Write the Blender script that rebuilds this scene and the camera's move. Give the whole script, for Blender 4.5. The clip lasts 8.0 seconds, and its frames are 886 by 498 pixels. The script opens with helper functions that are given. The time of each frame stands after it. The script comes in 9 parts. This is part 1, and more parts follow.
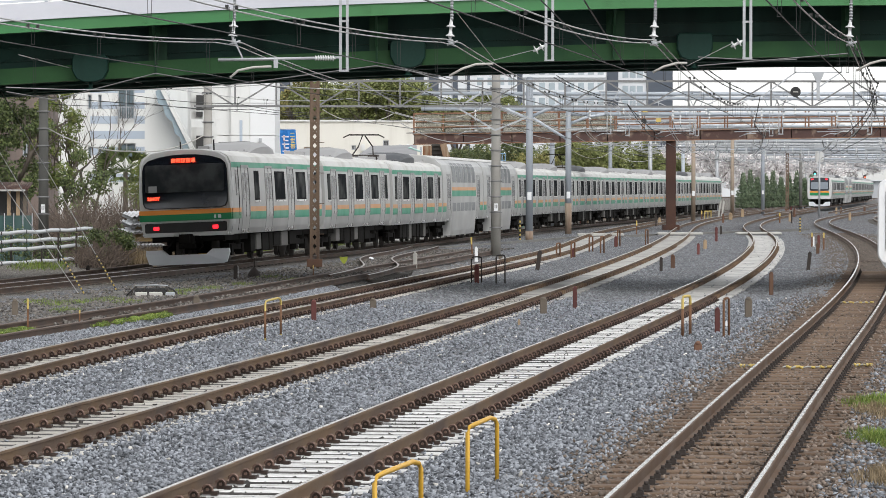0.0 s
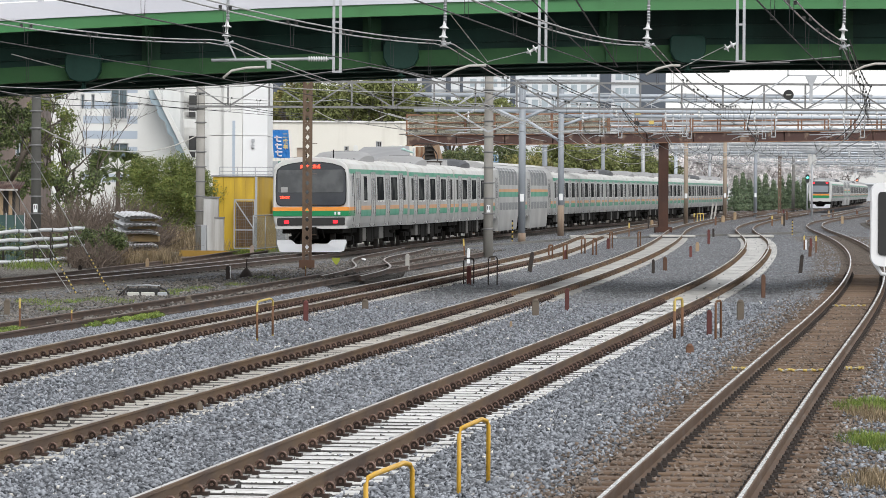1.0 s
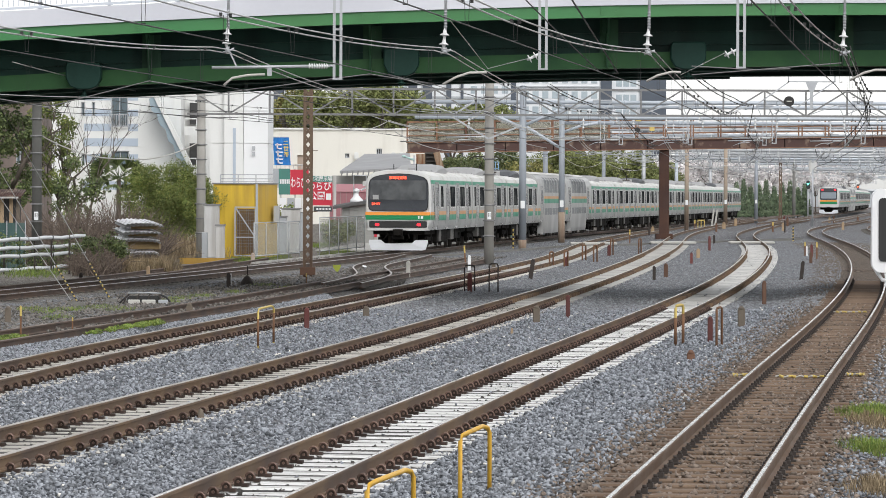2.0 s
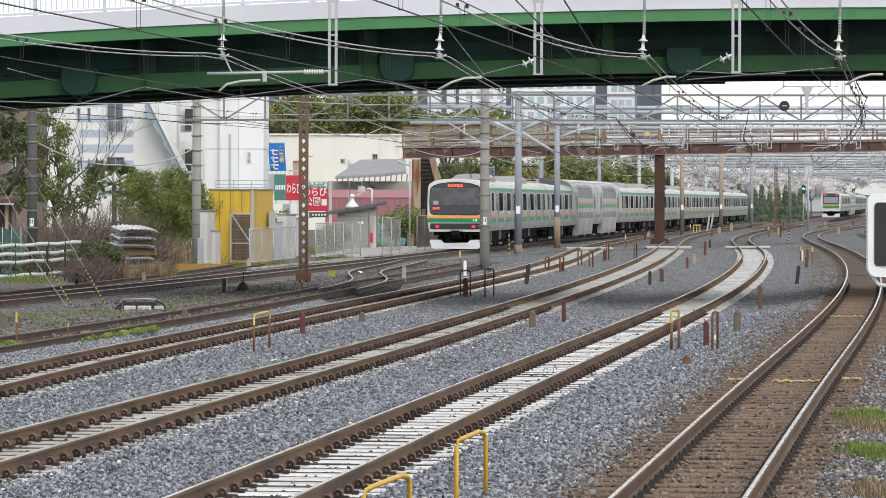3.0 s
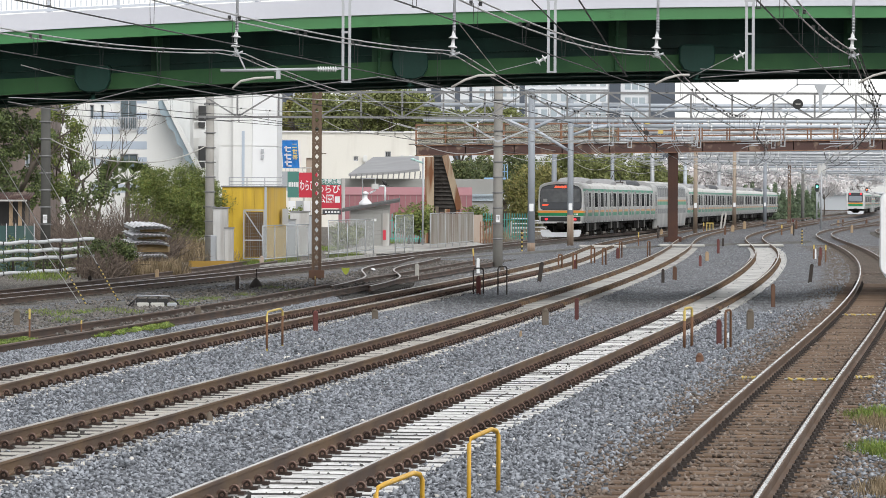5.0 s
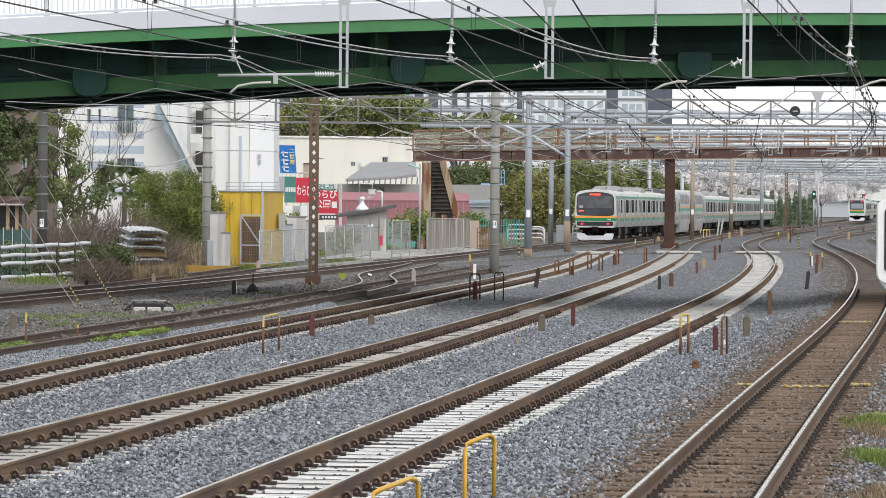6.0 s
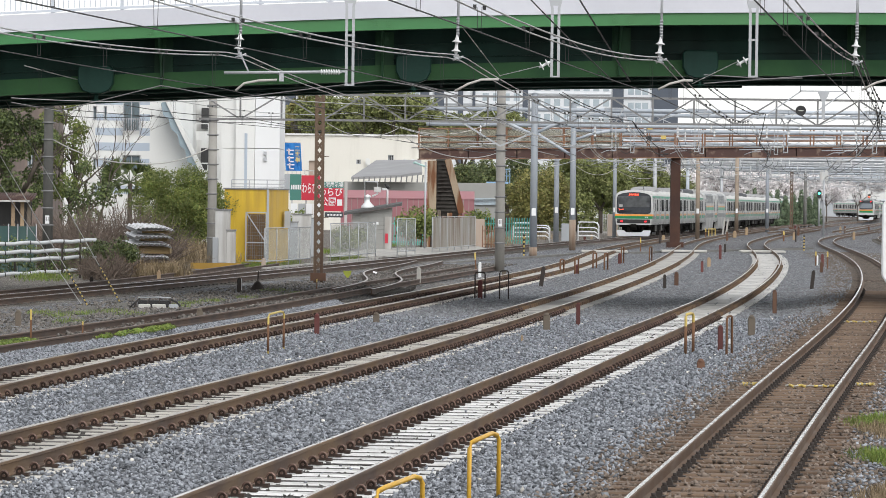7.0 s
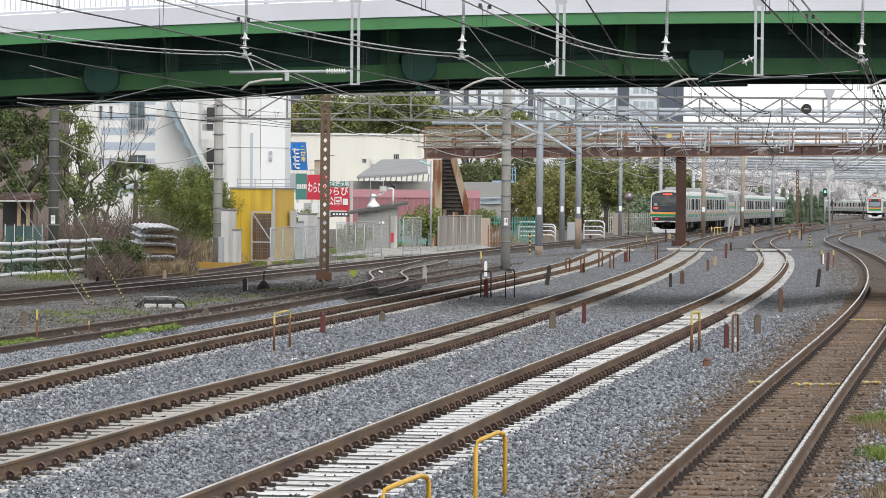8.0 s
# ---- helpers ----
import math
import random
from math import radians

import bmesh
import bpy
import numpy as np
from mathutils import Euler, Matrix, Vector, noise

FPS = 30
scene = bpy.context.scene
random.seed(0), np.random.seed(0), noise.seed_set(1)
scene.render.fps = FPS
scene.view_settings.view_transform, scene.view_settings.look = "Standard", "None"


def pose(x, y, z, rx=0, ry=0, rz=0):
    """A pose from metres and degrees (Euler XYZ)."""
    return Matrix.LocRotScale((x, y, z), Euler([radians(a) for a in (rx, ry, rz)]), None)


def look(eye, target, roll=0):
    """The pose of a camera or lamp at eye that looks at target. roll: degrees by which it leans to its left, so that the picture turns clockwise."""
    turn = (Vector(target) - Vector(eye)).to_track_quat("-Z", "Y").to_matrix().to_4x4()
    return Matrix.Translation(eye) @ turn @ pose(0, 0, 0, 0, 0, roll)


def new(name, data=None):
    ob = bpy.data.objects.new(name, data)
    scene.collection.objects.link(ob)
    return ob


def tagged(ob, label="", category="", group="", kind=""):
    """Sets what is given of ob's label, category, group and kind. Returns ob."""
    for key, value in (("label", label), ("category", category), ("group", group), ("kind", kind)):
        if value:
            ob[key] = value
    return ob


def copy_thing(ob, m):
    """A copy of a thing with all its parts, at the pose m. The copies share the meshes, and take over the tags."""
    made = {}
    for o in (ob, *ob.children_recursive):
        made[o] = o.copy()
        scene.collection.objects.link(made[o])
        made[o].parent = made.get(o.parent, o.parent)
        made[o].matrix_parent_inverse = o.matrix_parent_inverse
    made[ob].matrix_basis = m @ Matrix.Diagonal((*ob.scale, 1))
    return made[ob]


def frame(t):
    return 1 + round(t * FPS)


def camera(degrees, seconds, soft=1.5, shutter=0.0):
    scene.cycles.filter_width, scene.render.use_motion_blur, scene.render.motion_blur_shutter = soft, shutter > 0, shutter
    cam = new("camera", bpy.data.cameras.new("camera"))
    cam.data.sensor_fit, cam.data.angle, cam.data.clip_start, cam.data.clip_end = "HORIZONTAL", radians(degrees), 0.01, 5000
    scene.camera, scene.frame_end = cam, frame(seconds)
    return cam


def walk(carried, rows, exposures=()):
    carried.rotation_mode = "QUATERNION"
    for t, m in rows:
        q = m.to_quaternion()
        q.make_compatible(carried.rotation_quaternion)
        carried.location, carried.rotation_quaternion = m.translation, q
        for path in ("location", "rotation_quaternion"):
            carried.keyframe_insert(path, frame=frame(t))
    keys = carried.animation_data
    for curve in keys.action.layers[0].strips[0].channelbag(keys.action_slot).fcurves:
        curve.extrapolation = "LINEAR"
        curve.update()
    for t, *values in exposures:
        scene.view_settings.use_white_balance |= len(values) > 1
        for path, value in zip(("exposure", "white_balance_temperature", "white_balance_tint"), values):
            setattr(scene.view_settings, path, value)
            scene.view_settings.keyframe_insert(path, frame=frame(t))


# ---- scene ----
import collections
import itertools

# ---------------------------------------------------------------- camera
EYE = (0.0, 0.0, 2.52)          # above the tracks, whose rail heads lie at z = 0
cam = camera(11.835, 8.0, 0.5)
PATH = [
    (0.0, 89.1804, -0.0804, 0.0752), (0.5, 89.1785, -0.0378, 0.0064), (1.0, 89.1993, -0.3398, -0.0243),
    (1.5, 89.2390, -0.2934, 0.0028), (3.0, 89.3657, -0.1053, -0.0744), (3.5, 89.3410, 0.0000, 0.0000),
    (4.0, 89.3218, -0.2200, 0.0798), (4.5, 89.3114, -0.1896, 0.1156), (6.0, 89.4076, -0.4506, 0.0610),
    (6.5, 89.4159, -0.5933, 0.0870), (7.0, 89.3822, -0.6623, 0.1334), (7.5, 89.3394, -0.5851, 0.1772),
    (8.0, 89.3689, -0.5439, 0.2101)]
walk(cam, [(t, pose(*EYE, rx, ry, rz)) for t, rx, ry, rz in PATH])

# ---------------------------------------------------------------- light
world = bpy.data.worlds.new("overcast_sky")
scene.world = world
world.use_nodes = True
wn, wl = world.node_tree.nodes, world.node_tree.links
sky = wn.new("ShaderNodeTexSky")
sky.sky_type, sky.sun_disc = "NISHITA", False
sky.sun_elevation, sky.sun_rotation = radians(55), radians(150)
cloud = wn.new("ShaderNodeHueSaturation")       # a closed white cloud layer
cloud.inputs["Saturation"].default_value = 0.12
wl.new(sky.outputs[0], cloud.inputs["Color"])
wl.new(cloud.outputs[0], wn["Background"].inputs["Color"])
wn["Background"].inputs["Strength"].default_value = 0.15
sun = new("sun", bpy.data.lights.new("sun", "SUN"))
sun.data.energy, sun.data.angle, sun.data.color = 1.0, radians(40), (1.0, 0.97, 0.93)
sun.matrix_world = look((30, -60, 110), (0, 60, 0))
scene.view_settings.exposure = 0.65


# ---------------------------------------------------------------- helpers
def spline(knots):
    """A smooth line x(y) through (y, x) knots, straight on past its ends."""
    ks, vs = [float(k) for k, _ in knots], [float(v) for _, v in knots]
    n = len(ks)
    a, r = np.eye(n), np.zeros(n)
    for i in range(1, n - 1):
        h0, h1 = ks[i] - ks[i - 1], ks[i + 1] - ks[i]
        a[i, i - 1], a[i, i], a[i, i + 1] = h0, 2 * (h0 + h1), h1
        r[i] = 6 * ((vs[i + 1] - vs[i]) / h1 - (vs[i] - vs[i - 1]) / h0)
    m = np.linalg.solve(a, r)

    def at(q):
        if q <= ks[0] or q >= ks[-1]:
            e = 0 if q <= ks[0] else n - 1
            d = 0.01 if e == 0 else -0.01
            return vs[e] + (at(ks[e] + d) - vs[e]) / d * (q - ks[e])
        j = max(i for i in range(n - 1) if ks[i] <= q)
        t, h0 = q - ks[j], ks[j + 1] - ks[j]
        return (vs[j] + t * ((vs[j + 1] - vs[j]) / h0 - h0 * (2 * m[j] + m[j + 1]) / 6)
                + t * t * m[j] / 2 + t ** 3 * (m[j + 1] - m[j]) / (6 * h0))
    return at


class Line:
    """A way in plan, walked by its length s."""

    def __init__(self, knots, y0, y1, step=1.0):
        f = spline(knots)
        ys = np.arange(y0, y1 + step, step)
        self.p = np.array([(f(y), y) for y in ys])
        self.s = np.concatenate([[0], np.cumsum(np.linalg.norm(np.diff(self.p, axis=0), axis=1))])
        self.f = f

    def at(self, s):
        x, y = np.interp(s, self.s, self.p[:, 0]), np.interp(s, self.s, self.p[:, 1])
        i = min(max(int(np.searchsorted(self.s, s)), 1), len(self.s) - 1)
        d = self.p[i] - self.p[i - 1]
        d = d / np.linalg.norm(d)
        return x, y, d[0], d[1]

    def s_of(self, y):
        return float(np.interp(y, self.p[:, 1], self.s))


def box(bm, c, size, rz=0.0, m=None):
    """A block, its centre and edge lengths."""
    t = Matrix.Translation(c) @ Matrix.Rotation(rz, 4, "Z") @ Matrix.Diagonal((*size, 1))
    return bmesh.ops.create_cube(bm, size=1, matrix=(m @ t) if m else t)["verts"]


def tube(bm, pts, r, seg=8, cap=True):
    """A round bar along points; r is one radius or one for each point."""
    pts = [Vector(p) for p in pts]
    rs = r if isinstance(r, (list, tuple)) else [r] * len(pts)
    rings, up = [], Vector((0, 0, 1))
    for i, p in enumerate(pts):
        d = (pts[min(i + 1, len(pts) - 1)] - pts[max(i - 1, 0)]).normalized()
        a = d.cross(up if abs(d.z) < 0.95 else Vector((1, 0, 0))).normalized()
        b = d.cross(a).normalized()
        rings.append([bm.verts.new(p + (a * math.cos(k * math.tau / seg) + b * math.sin(k * math.tau / seg)) * rs[i])
                      for k in range(seg)])
    for u, v in zip(rings[:-1], rings[1:]):
        for k in range(seg):
            bm.faces.new((u[k], u[(k + 1) % seg], v[(k + 1) % seg], v[k])).smooth = seg > 5
    if cap and len(rings) > 1:
        bm.faces.new(rings[0][::-1])
        bm.faces.new(rings[-1])


def bar(bm, a, b, w, d=None):
    """A square bar from a to b."""
    a, b = Vector(a), Vector(b)
    q = (b - a).to_track_quat("Z", "Y").to_matrix().to_4x4()
    bmesh.ops.create_cube(bm, size=1, matrix=Matrix.Translation((a + b) / 2) @ q @ Matrix.Diagonal((w, d or w, (b - a).length, 1)))


def prism(bm, outline, z0, z1, m=None):
    """An outline in plan, carried from z0 to z1."""
    m = m or Matrix()
    lo = [bm.verts.new(m @ Vector((x, y, z0))) for x, y in outline]
    hi = [bm.verts.new(m @ Vector((x, y, z1))) for x, y in outline]
    n = len(outline)
    for i in range(n):
        bm.faces.new((lo[i], lo[(i + 1) % n], hi[(i + 1) % n], hi[i]))
    bm.faces.new(lo[::-1])
    bm.faces.new(hi)


def sweep(bm, profile, stations, closed=True, cap=True):
    """A profile of (across, up) carried along stations of (x, y, z, dx, dy)."""
    rings = []
    for x, y, z, dx, dy in stations:
        rings.append([bm.verts.new((x + dy * u, y - dx * u, z + v)) for u, v in profile])
    n = len(profile)
    for a, b in zip(rings[:-1], rings[1:]):
        for k in range(n if closed else n - 1):
            bm.faces.new((a[k], a[(k + 1) % n], b[(k + 1) % n], b[k]))
    if cap and closed:
        bm.faces.new(rings[0])
        bm.faces.new(rings[-1][::-1])


def done(bm, name, *mats):
    bmesh.ops.recalc_face_normals(bm, faces=bm.faces)
    me = bpy.data.meshes.new(name)
    bm.to_mesh(me)
    bm.free()
    for mt in mats:
        me.materials.append(mt)
    return me


def part(name, bm, material, parent=None, label="", m=None):
    ob = new(name, done(bm, name, material) if isinstance(bm, bmesh.types.BMesh) else bm)
    ob.parent = parent
    if m is not None:
        ob.matrix_basis = m
    if label:
        ob["label"] = label
    return ob


def thing(name, label, category, m=None, group="", kind=""):
    ob = new(name)
    ob.empty_display_size = 0.2
    if m is not None:
        ob.matrix_basis = m
    return tagged(ob, label, category, group, kind)


def solid(name, bm, material, label, category, group="", kind="", m=None):
    ob = part(name, bm, material, None, "", m)
    return tagged(ob, label, category, group, kind)


# ---------------------------------------------------------------- materials
def mat(name, colour, rough=0.7, metal=0.0, vary=0.15, scale=3.0, fine=40.0, bump=0.0, second=None, mix=(0.45, 0.65),
        second_scale=None, island=0.0, piece=0.0, spec=0.5, streaks=False):
    """A surface with large stains and fine grain. second: a colour that shows in patches."""
    mt = bpy.data.materials.new(name)
    mt.use_nodes = True
    n, l = mt.node_tree.nodes, mt.node_tree.links
    p = n["Principled BSDF"]
    p.inputs["Roughness"].default_value, p.inputs["Metallic"].default_value = rough, metal
    p.inputs["Specular IOR Level"].default_value = spec
    tc = n.new("ShaderNodeTexCoord")

    def noisy(s, detail=4.0, tall=False):
        t = n.new("ShaderNodeTexNoise")
        t.inputs["Scale"].default_value, t.inputs["Detail"].default_value = s, detail
        if tall:                                  # drawn out from top to bottom
            q = n.new("ShaderNodeMapping")
            q.inputs["Scale"].default_value = (1.0, 1.0, 0.1)
            l.new(tc.outputs["Object"], q.inputs["Vector"])
            l.new(q.outputs[0], t.inputs["Vector"])
        else:
            l.new(tc.outputs["Object"], t.inputs["Vector"])
        return t.outputs["Fac"]

    def mixed(kind, fac, a, b):
        x = n.new("ShaderNodeMix")
        x.data_type, x.blend_type = "RGBA", kind
        for s, v in ((0, fac), (6, a), (7, b)):
            if hasattr(v, "is_output"):
                l.new(v, x.inputs[s])
            else:
                x.inputs[s].default_value = v
        return x.outputs[2]

    def ramp(src, lo, hi, a=0.0, b=1.0):
        r = n.new("ShaderNodeMapRange")
        r.inputs["From Min"].default_value, r.inputs["From Max"].default_value = lo, hi
        r.inputs["To Min"].default_value, r.inputs["To Max"].default_value = a, b
        l.new(src, r.inputs["Value"])
        return r.outputs[0]

    big, small = noisy(scale), noisy(fine, 2.0)
    col = (*colour, 1)
    if second:
        col = mixed("MIX", ramp(noisy(second_scale or scale * 0.7, 6.0, streaks), *mix), col, (*second, 1))
    g = n.new("ShaderNodeMath")
    g.operation = "MULTIPLY_ADD"
    l.new(big, g.inputs[0])
    g.inputs[1].default_value = vary * 2.0
    g.inputs[2].default_value = 1.0 - vary
    g2 = n.new("ShaderNodeMath")
    g2.operation = "MULTIPLY_ADD"
    l.new(small, g2.inputs[0])
    g2.inputs[1].default_value = vary
    l.new(g.outputs[0], g2.inputs[2])
    tone = n.new("ShaderNodeMath")
    tone.operation = "SUBTRACT"
    l.new(g2.outputs[0], tone.inputs[0])
    tone.inputs[1].default_value = vary * 0.5
    value = tone.outputs[0]
    for amount, node, socket in ((island, "ShaderNodeNewGeometry", "Random Per Island"), (piece, "ShaderNodeObjectInfo", "Random")):
        if amount:
            src = n.new(node).outputs[socket]
            k = n.new("ShaderNodeMath")
            k.operation = "MULTIPLY"
            l.new(value, k.inputs[0])
            l.new(ramp(src, 0, 1, 1 - amount, 1 + amount), k.inputs[1])
            value = k.outputs[0]
    sc = n.new("ShaderNodeVectorMath")
    sc.operation = "SCALE"
    if hasattr(col, "is_output"):
        l.new(col, sc.inputs[0])
    else:
        sc.inputs[0].default_value = col[:3]
    l.new(value, sc.inputs["Scale"])
    l.new(sc.outputs[0], p.inputs["Base Color"])
    l.new(ramp(big, 0.3, 0.7, max(rough - 0.1, 0.02), min(rough + 0.1, 1)), p.inputs["Roughness"])
    if bump:
        b = n.new("ShaderNodeBump")
        b.inputs["Strength"].default_value, b.inputs["Distance"].default_value = min(bump, 1), 0.02 * bump
        l.new(small, b.inputs["Height"])
        l.new(b.outputs[0], p.inputs["Normal"])
    return mt


def glow(name, colour, strength):
    mt = bpy.data.materials.new(name)
    mt.use_nodes = True
    p = mt.node_tree.nodes["Principled BSDF"]
    p.inputs["Base Color"].default_value = (*[c * 0.3 for c in colour], 1)
    p.inputs["Emission Color"].default_value, p.inputs["Emission Strength"].default_value = (*colour, 1), strength
    return mt


def ground_mat(name, scale=15.0):
    """Crushed stone in cells of several greys; the vertex layers give rust dust near a track and bare earth."""
    mt = bpy.data.materials.new(name)
    mt.use_nodes = True
    n, l = mt.node_tree.nodes, mt.node_tree.links
    p = n["Principled BSDF"]
    p.inputs["Roughness"].default_value = 0.85
    p.inputs["Specular IOR Level"].default_value = 0.3
    tc = n.new("ShaderNodeTexCoord")
    v = n.new("ShaderNodeTexVoronoi")
    v.inputs["Scale"].default_value = scale
    l.new(tc.outputs["Object"], v.inputs["Vector"])
    sep = n.new("ShaderNodeSeparateColor")
    l.new(v.outputs["Color"], sep.inputs[0])

    def ramp(*stops):
        r = n.new("ShaderNodeValToRGB")
        e = r.color_ramp.elements
        e[0].position, e[0].color = stops[0][0], (*stops[0][1], 1)
        e[1].position, e[1].color = stops[-1][0], (*stops[-1][1], 1)
        for pos, colr in stops[1:-1]:
            e.new(pos).color = (*colr, 1)
        l.new(sep.outputs[0], r.inputs[0])
        return r.outputs[0]
    grey = ramp((0.0, (0.1, 0.108, 0.12)), (0.5, (0.2, 0.212, 0.232)), (0.85, (0.33, 0.34, 0.36)), (1.0, (0.52, 0.52, 0.52)))
    rust = ramp((0.0, (0.085, 0.066, 0.052)), (0.5, (0.165, 0.125, 0.096)), (0.9, (0.25, 0.2, 0.16)), (1.0, (0.36, 0.31, 0.26)))
    soil = ramp((0.0, (0.14, 0.125, 0.105)), (0.6, (0.25, 0.225, 0.195)), (1.0, (0.4, 0.38, 0.34)))

    def noisy(s):
        t = n.new("ShaderNodeTexNoise")
        t.inputs["Scale"].default_value, t.inputs["Detail"].default_value = s, 6
        l.new(tc.outputs["Object"], t.inputs["Vector"])
        return t.outputs["Fac"]

    def mask(layer):
        a = n.new("ShaderNodeAttribute")
        a.attribute_name = layer
        s = n.new("ShaderNodeMath")
        s.operation = "ADD"
        l.new(a.outputs["Fac"], s.inputs[0])
        l.new(noisy(1.3), s.inputs[1])
        r = n.new("ShaderNodeMapRange")
        r.inputs["From Min"].default_value, r.inputs["From Max"].default_value = 0.72, 1.2
        l.new(s.outputs[0], r.inputs["Value"])
        return r.outputs[0]

    def mixed(fac, a, b):
        x = n.new("ShaderNodeMix")
        x.data_type = "RGBA"
        l.new(fac, x.inputs[0])
        l.new(a, x.inputs[6])
        l.new(b, x.inputs[7])
        return x.outputs[2]
    col = mixed(mask("soil"), mixed(mask("rust"), grey, rust), soil)
    # Shade between the stones, painted into the colour by cell distance.
    gap_shade = n.new("ShaderNodeMapRange")
    gap_shade.inputs["From Min"].default_value, gap_shade.inputs["From Max"].default_value = 0.25, 0.75
    gap_shade.inputs["To Min"].default_value, gap_shade.inputs["To Max"].default_value = 1.0, 0.4
    l.new(v.outputs["Distance"], gap_shade.inputs["Value"])
    big = n.new("ShaderNodeMapRange")
    big.inputs["To Min"].default_value, big.inputs["To Max"].default_value = 0.6, 1.4
    l.new(noisy(0.6), big.inputs["Value"])
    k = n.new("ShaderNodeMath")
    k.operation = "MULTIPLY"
    l.new(gap_shade.outputs[0], k.inputs[0])
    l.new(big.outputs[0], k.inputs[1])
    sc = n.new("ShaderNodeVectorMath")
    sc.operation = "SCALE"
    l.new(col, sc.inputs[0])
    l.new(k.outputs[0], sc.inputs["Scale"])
    l.new(sc.outputs[0], p.inputs["Base Color"])
    bp = n.new("ShaderNodeBump")
    bp.invert = True
    bp.inputs["Strength"].default_value, bp.inputs["Distance"].default_value = 1.0, 0.06
    l.new(v.outputs["Distance"], bp.inputs["Height"])
    l.new(bp.outputs[0], p.inputs["Normal"])
    return mt


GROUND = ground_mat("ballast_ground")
STONE = mat("ballast_stone", (0.248, 0.263, 0.288), 0.85, 0, 0.14, 3.0, 60, 0.0, island=0.62, spec=0.22)
# Darkened for the shade between the sleepers as well as for dirt.
CRIB_STONE = mat("crib_shade_stone", (0.085, 0.08, 0.075), 0.8, 0, 0.15, 3.0, 60, 0.0, island=0.5, spec=0.25)
YARD_STONE = mat("dusty_brown_stone", (0.165, 0.152, 0.138), 0.85, 0, 0.15, 3.0, 60, 0.0, island=0.6, spec=0.25)
STONE_RUST = mat("rust_dusted_stone", (0.2, 0.162, 0.134), 0.85, 0, 0.15, 3.0, 60, 0.0, island=0.45, spec=0.2)
# Evener in tone than STONE: distance haze put into the colour.
STONE_FAR = mat("hazy_ballast_stone", (0.25, 0.26, 0.275), 0.85, 0, 0.14, 3.0, 60, 0.0, island=0.3, spec=0.2)
STEEL_HEAD = mat("polished_rail_head", (0.66, 0.64, 0.61), 0.25, 1.0, 0.08, 2.0, 30)
HEAD_WORN = mat("worn_rail_head", (0.42, 0.385, 0.345), 0.4, 0.55, 0.2, 1.0, 30, 0.0, (0.22, 0.17, 0.125), (0.46, 0.66), 0.4)
HEAD_BRIGHT = mat("bright_rail_head", (0.62, 0.59, 0.56), 0.3, 0.8, 0.15, 1.0, 30, 0.0, (0.4, 0.35, 0.3), (0.5, 0.7), 0.4)
HEAD_DULL = mat("dull_rail_head", (0.33, 0.305, 0.28), 0.42, 0.7, 0.15, 2.0, 30)
HEAD_RUSTED = mat("rusted_rail_head", (0.135, 0.098, 0.078), 0.65, 0.1, 0.2, 2.0, 30, 0.0, (0.2, 0.16, 0.135), (0.5, 0.7), 0.6)
RAIL_RUST = mat("rusty_rail_side", (0.152, 0.096, 0.054), 0.8, 0.0, 0.25, 1.2, 30, 0.3, (0.09, 0.058, 0.042), (0.42, 0.64), 0.5)
CLIP_RIM = mat("worn_steel_clip", (0.135, 0.086, 0.068), 0.42, 0.35, 0.2, 5.0, piece=0.35)
CLIP = mat("dark_rust_clip", (0.042, 0.03, 0.025), 0.8, 0.0, 0.2, 5.0, piece=0.35, spec=0.2)
SLEEPER = mat("pale_concrete_sleeper", (0.7, 0.7, 0.69), 0.9, 0, 0.15, 1.2, 40, 0.4, (0.46, 0.45, 0.43), (0.45, 0.65), 5.0, piece=0.08)
SLEEPER_DUST = mat("dusty_concrete_sleeper", (0.6, 0.575, 0.53), 0.9, 0, 0.15, 1.2, 40, 0.4, (0.43, 0.41, 0.37), (0.42, 0.6), piece=0.12)
SLEEPER_GREY = mat("sooty_sleeper", (0.085, 0.078, 0.07), 0.9, 0, 0.2, 1.5, 40, 0.4, (0.13, 0.12, 0.108), piece=0.2)
RAIL_DARK = mat("dark_rail_side", (0.09, 0.058, 0.042), 0.8, 0.0, 0.2, 1.2, 30, 0.3, (0.06, 0.043, 0.036))
RAIL_DEEP = mat("deep_brown_rail_side", (0.1, 0.056, 0.03), 0.7, 0.0, 0.25, 1.2, 30, 0.3, (0.135, 0.092, 0.062), (0.5, 0.7), 0.5)
SLEEPER_BROWN = mat("brown_dusted_sleeper", (0.115, 0.076, 0.052), 0.9, 0, 0.2, 1.5, 40, 0.4, (0.165, 0.115, 0.08), piece=0.2)
SLAB = mat("grey_slab", (0.44, 0.43, 0.40), 0.9, 0, 0.12, 0.8, 30, 0.3, (0.25, 0.24, 0.23), second_scale=0.8)
RAILING = mat("blue_white_railing", (0.5, 0.53, 0.58), 0.5, 0, 0.06, 1.0)
GREEN = mat("green_girder_paint", (0.052, 0.18, 0.062), 0.42, 0, 0.08, 0.4, 15, 0.0, (0.045, 0.19, 0.065), second_scale=0.3)
# The edge beam's green, dulled in the colour for the shade below the overhang.
GREEN_DULL = mat("shade_dulled_green", (0.033, 0.115, 0.036), 0.55, 0, 0.15, 0.5, 15, 0.0, (0.02, 0.075, 0.03), second_scale=0.5, spec=0.3)
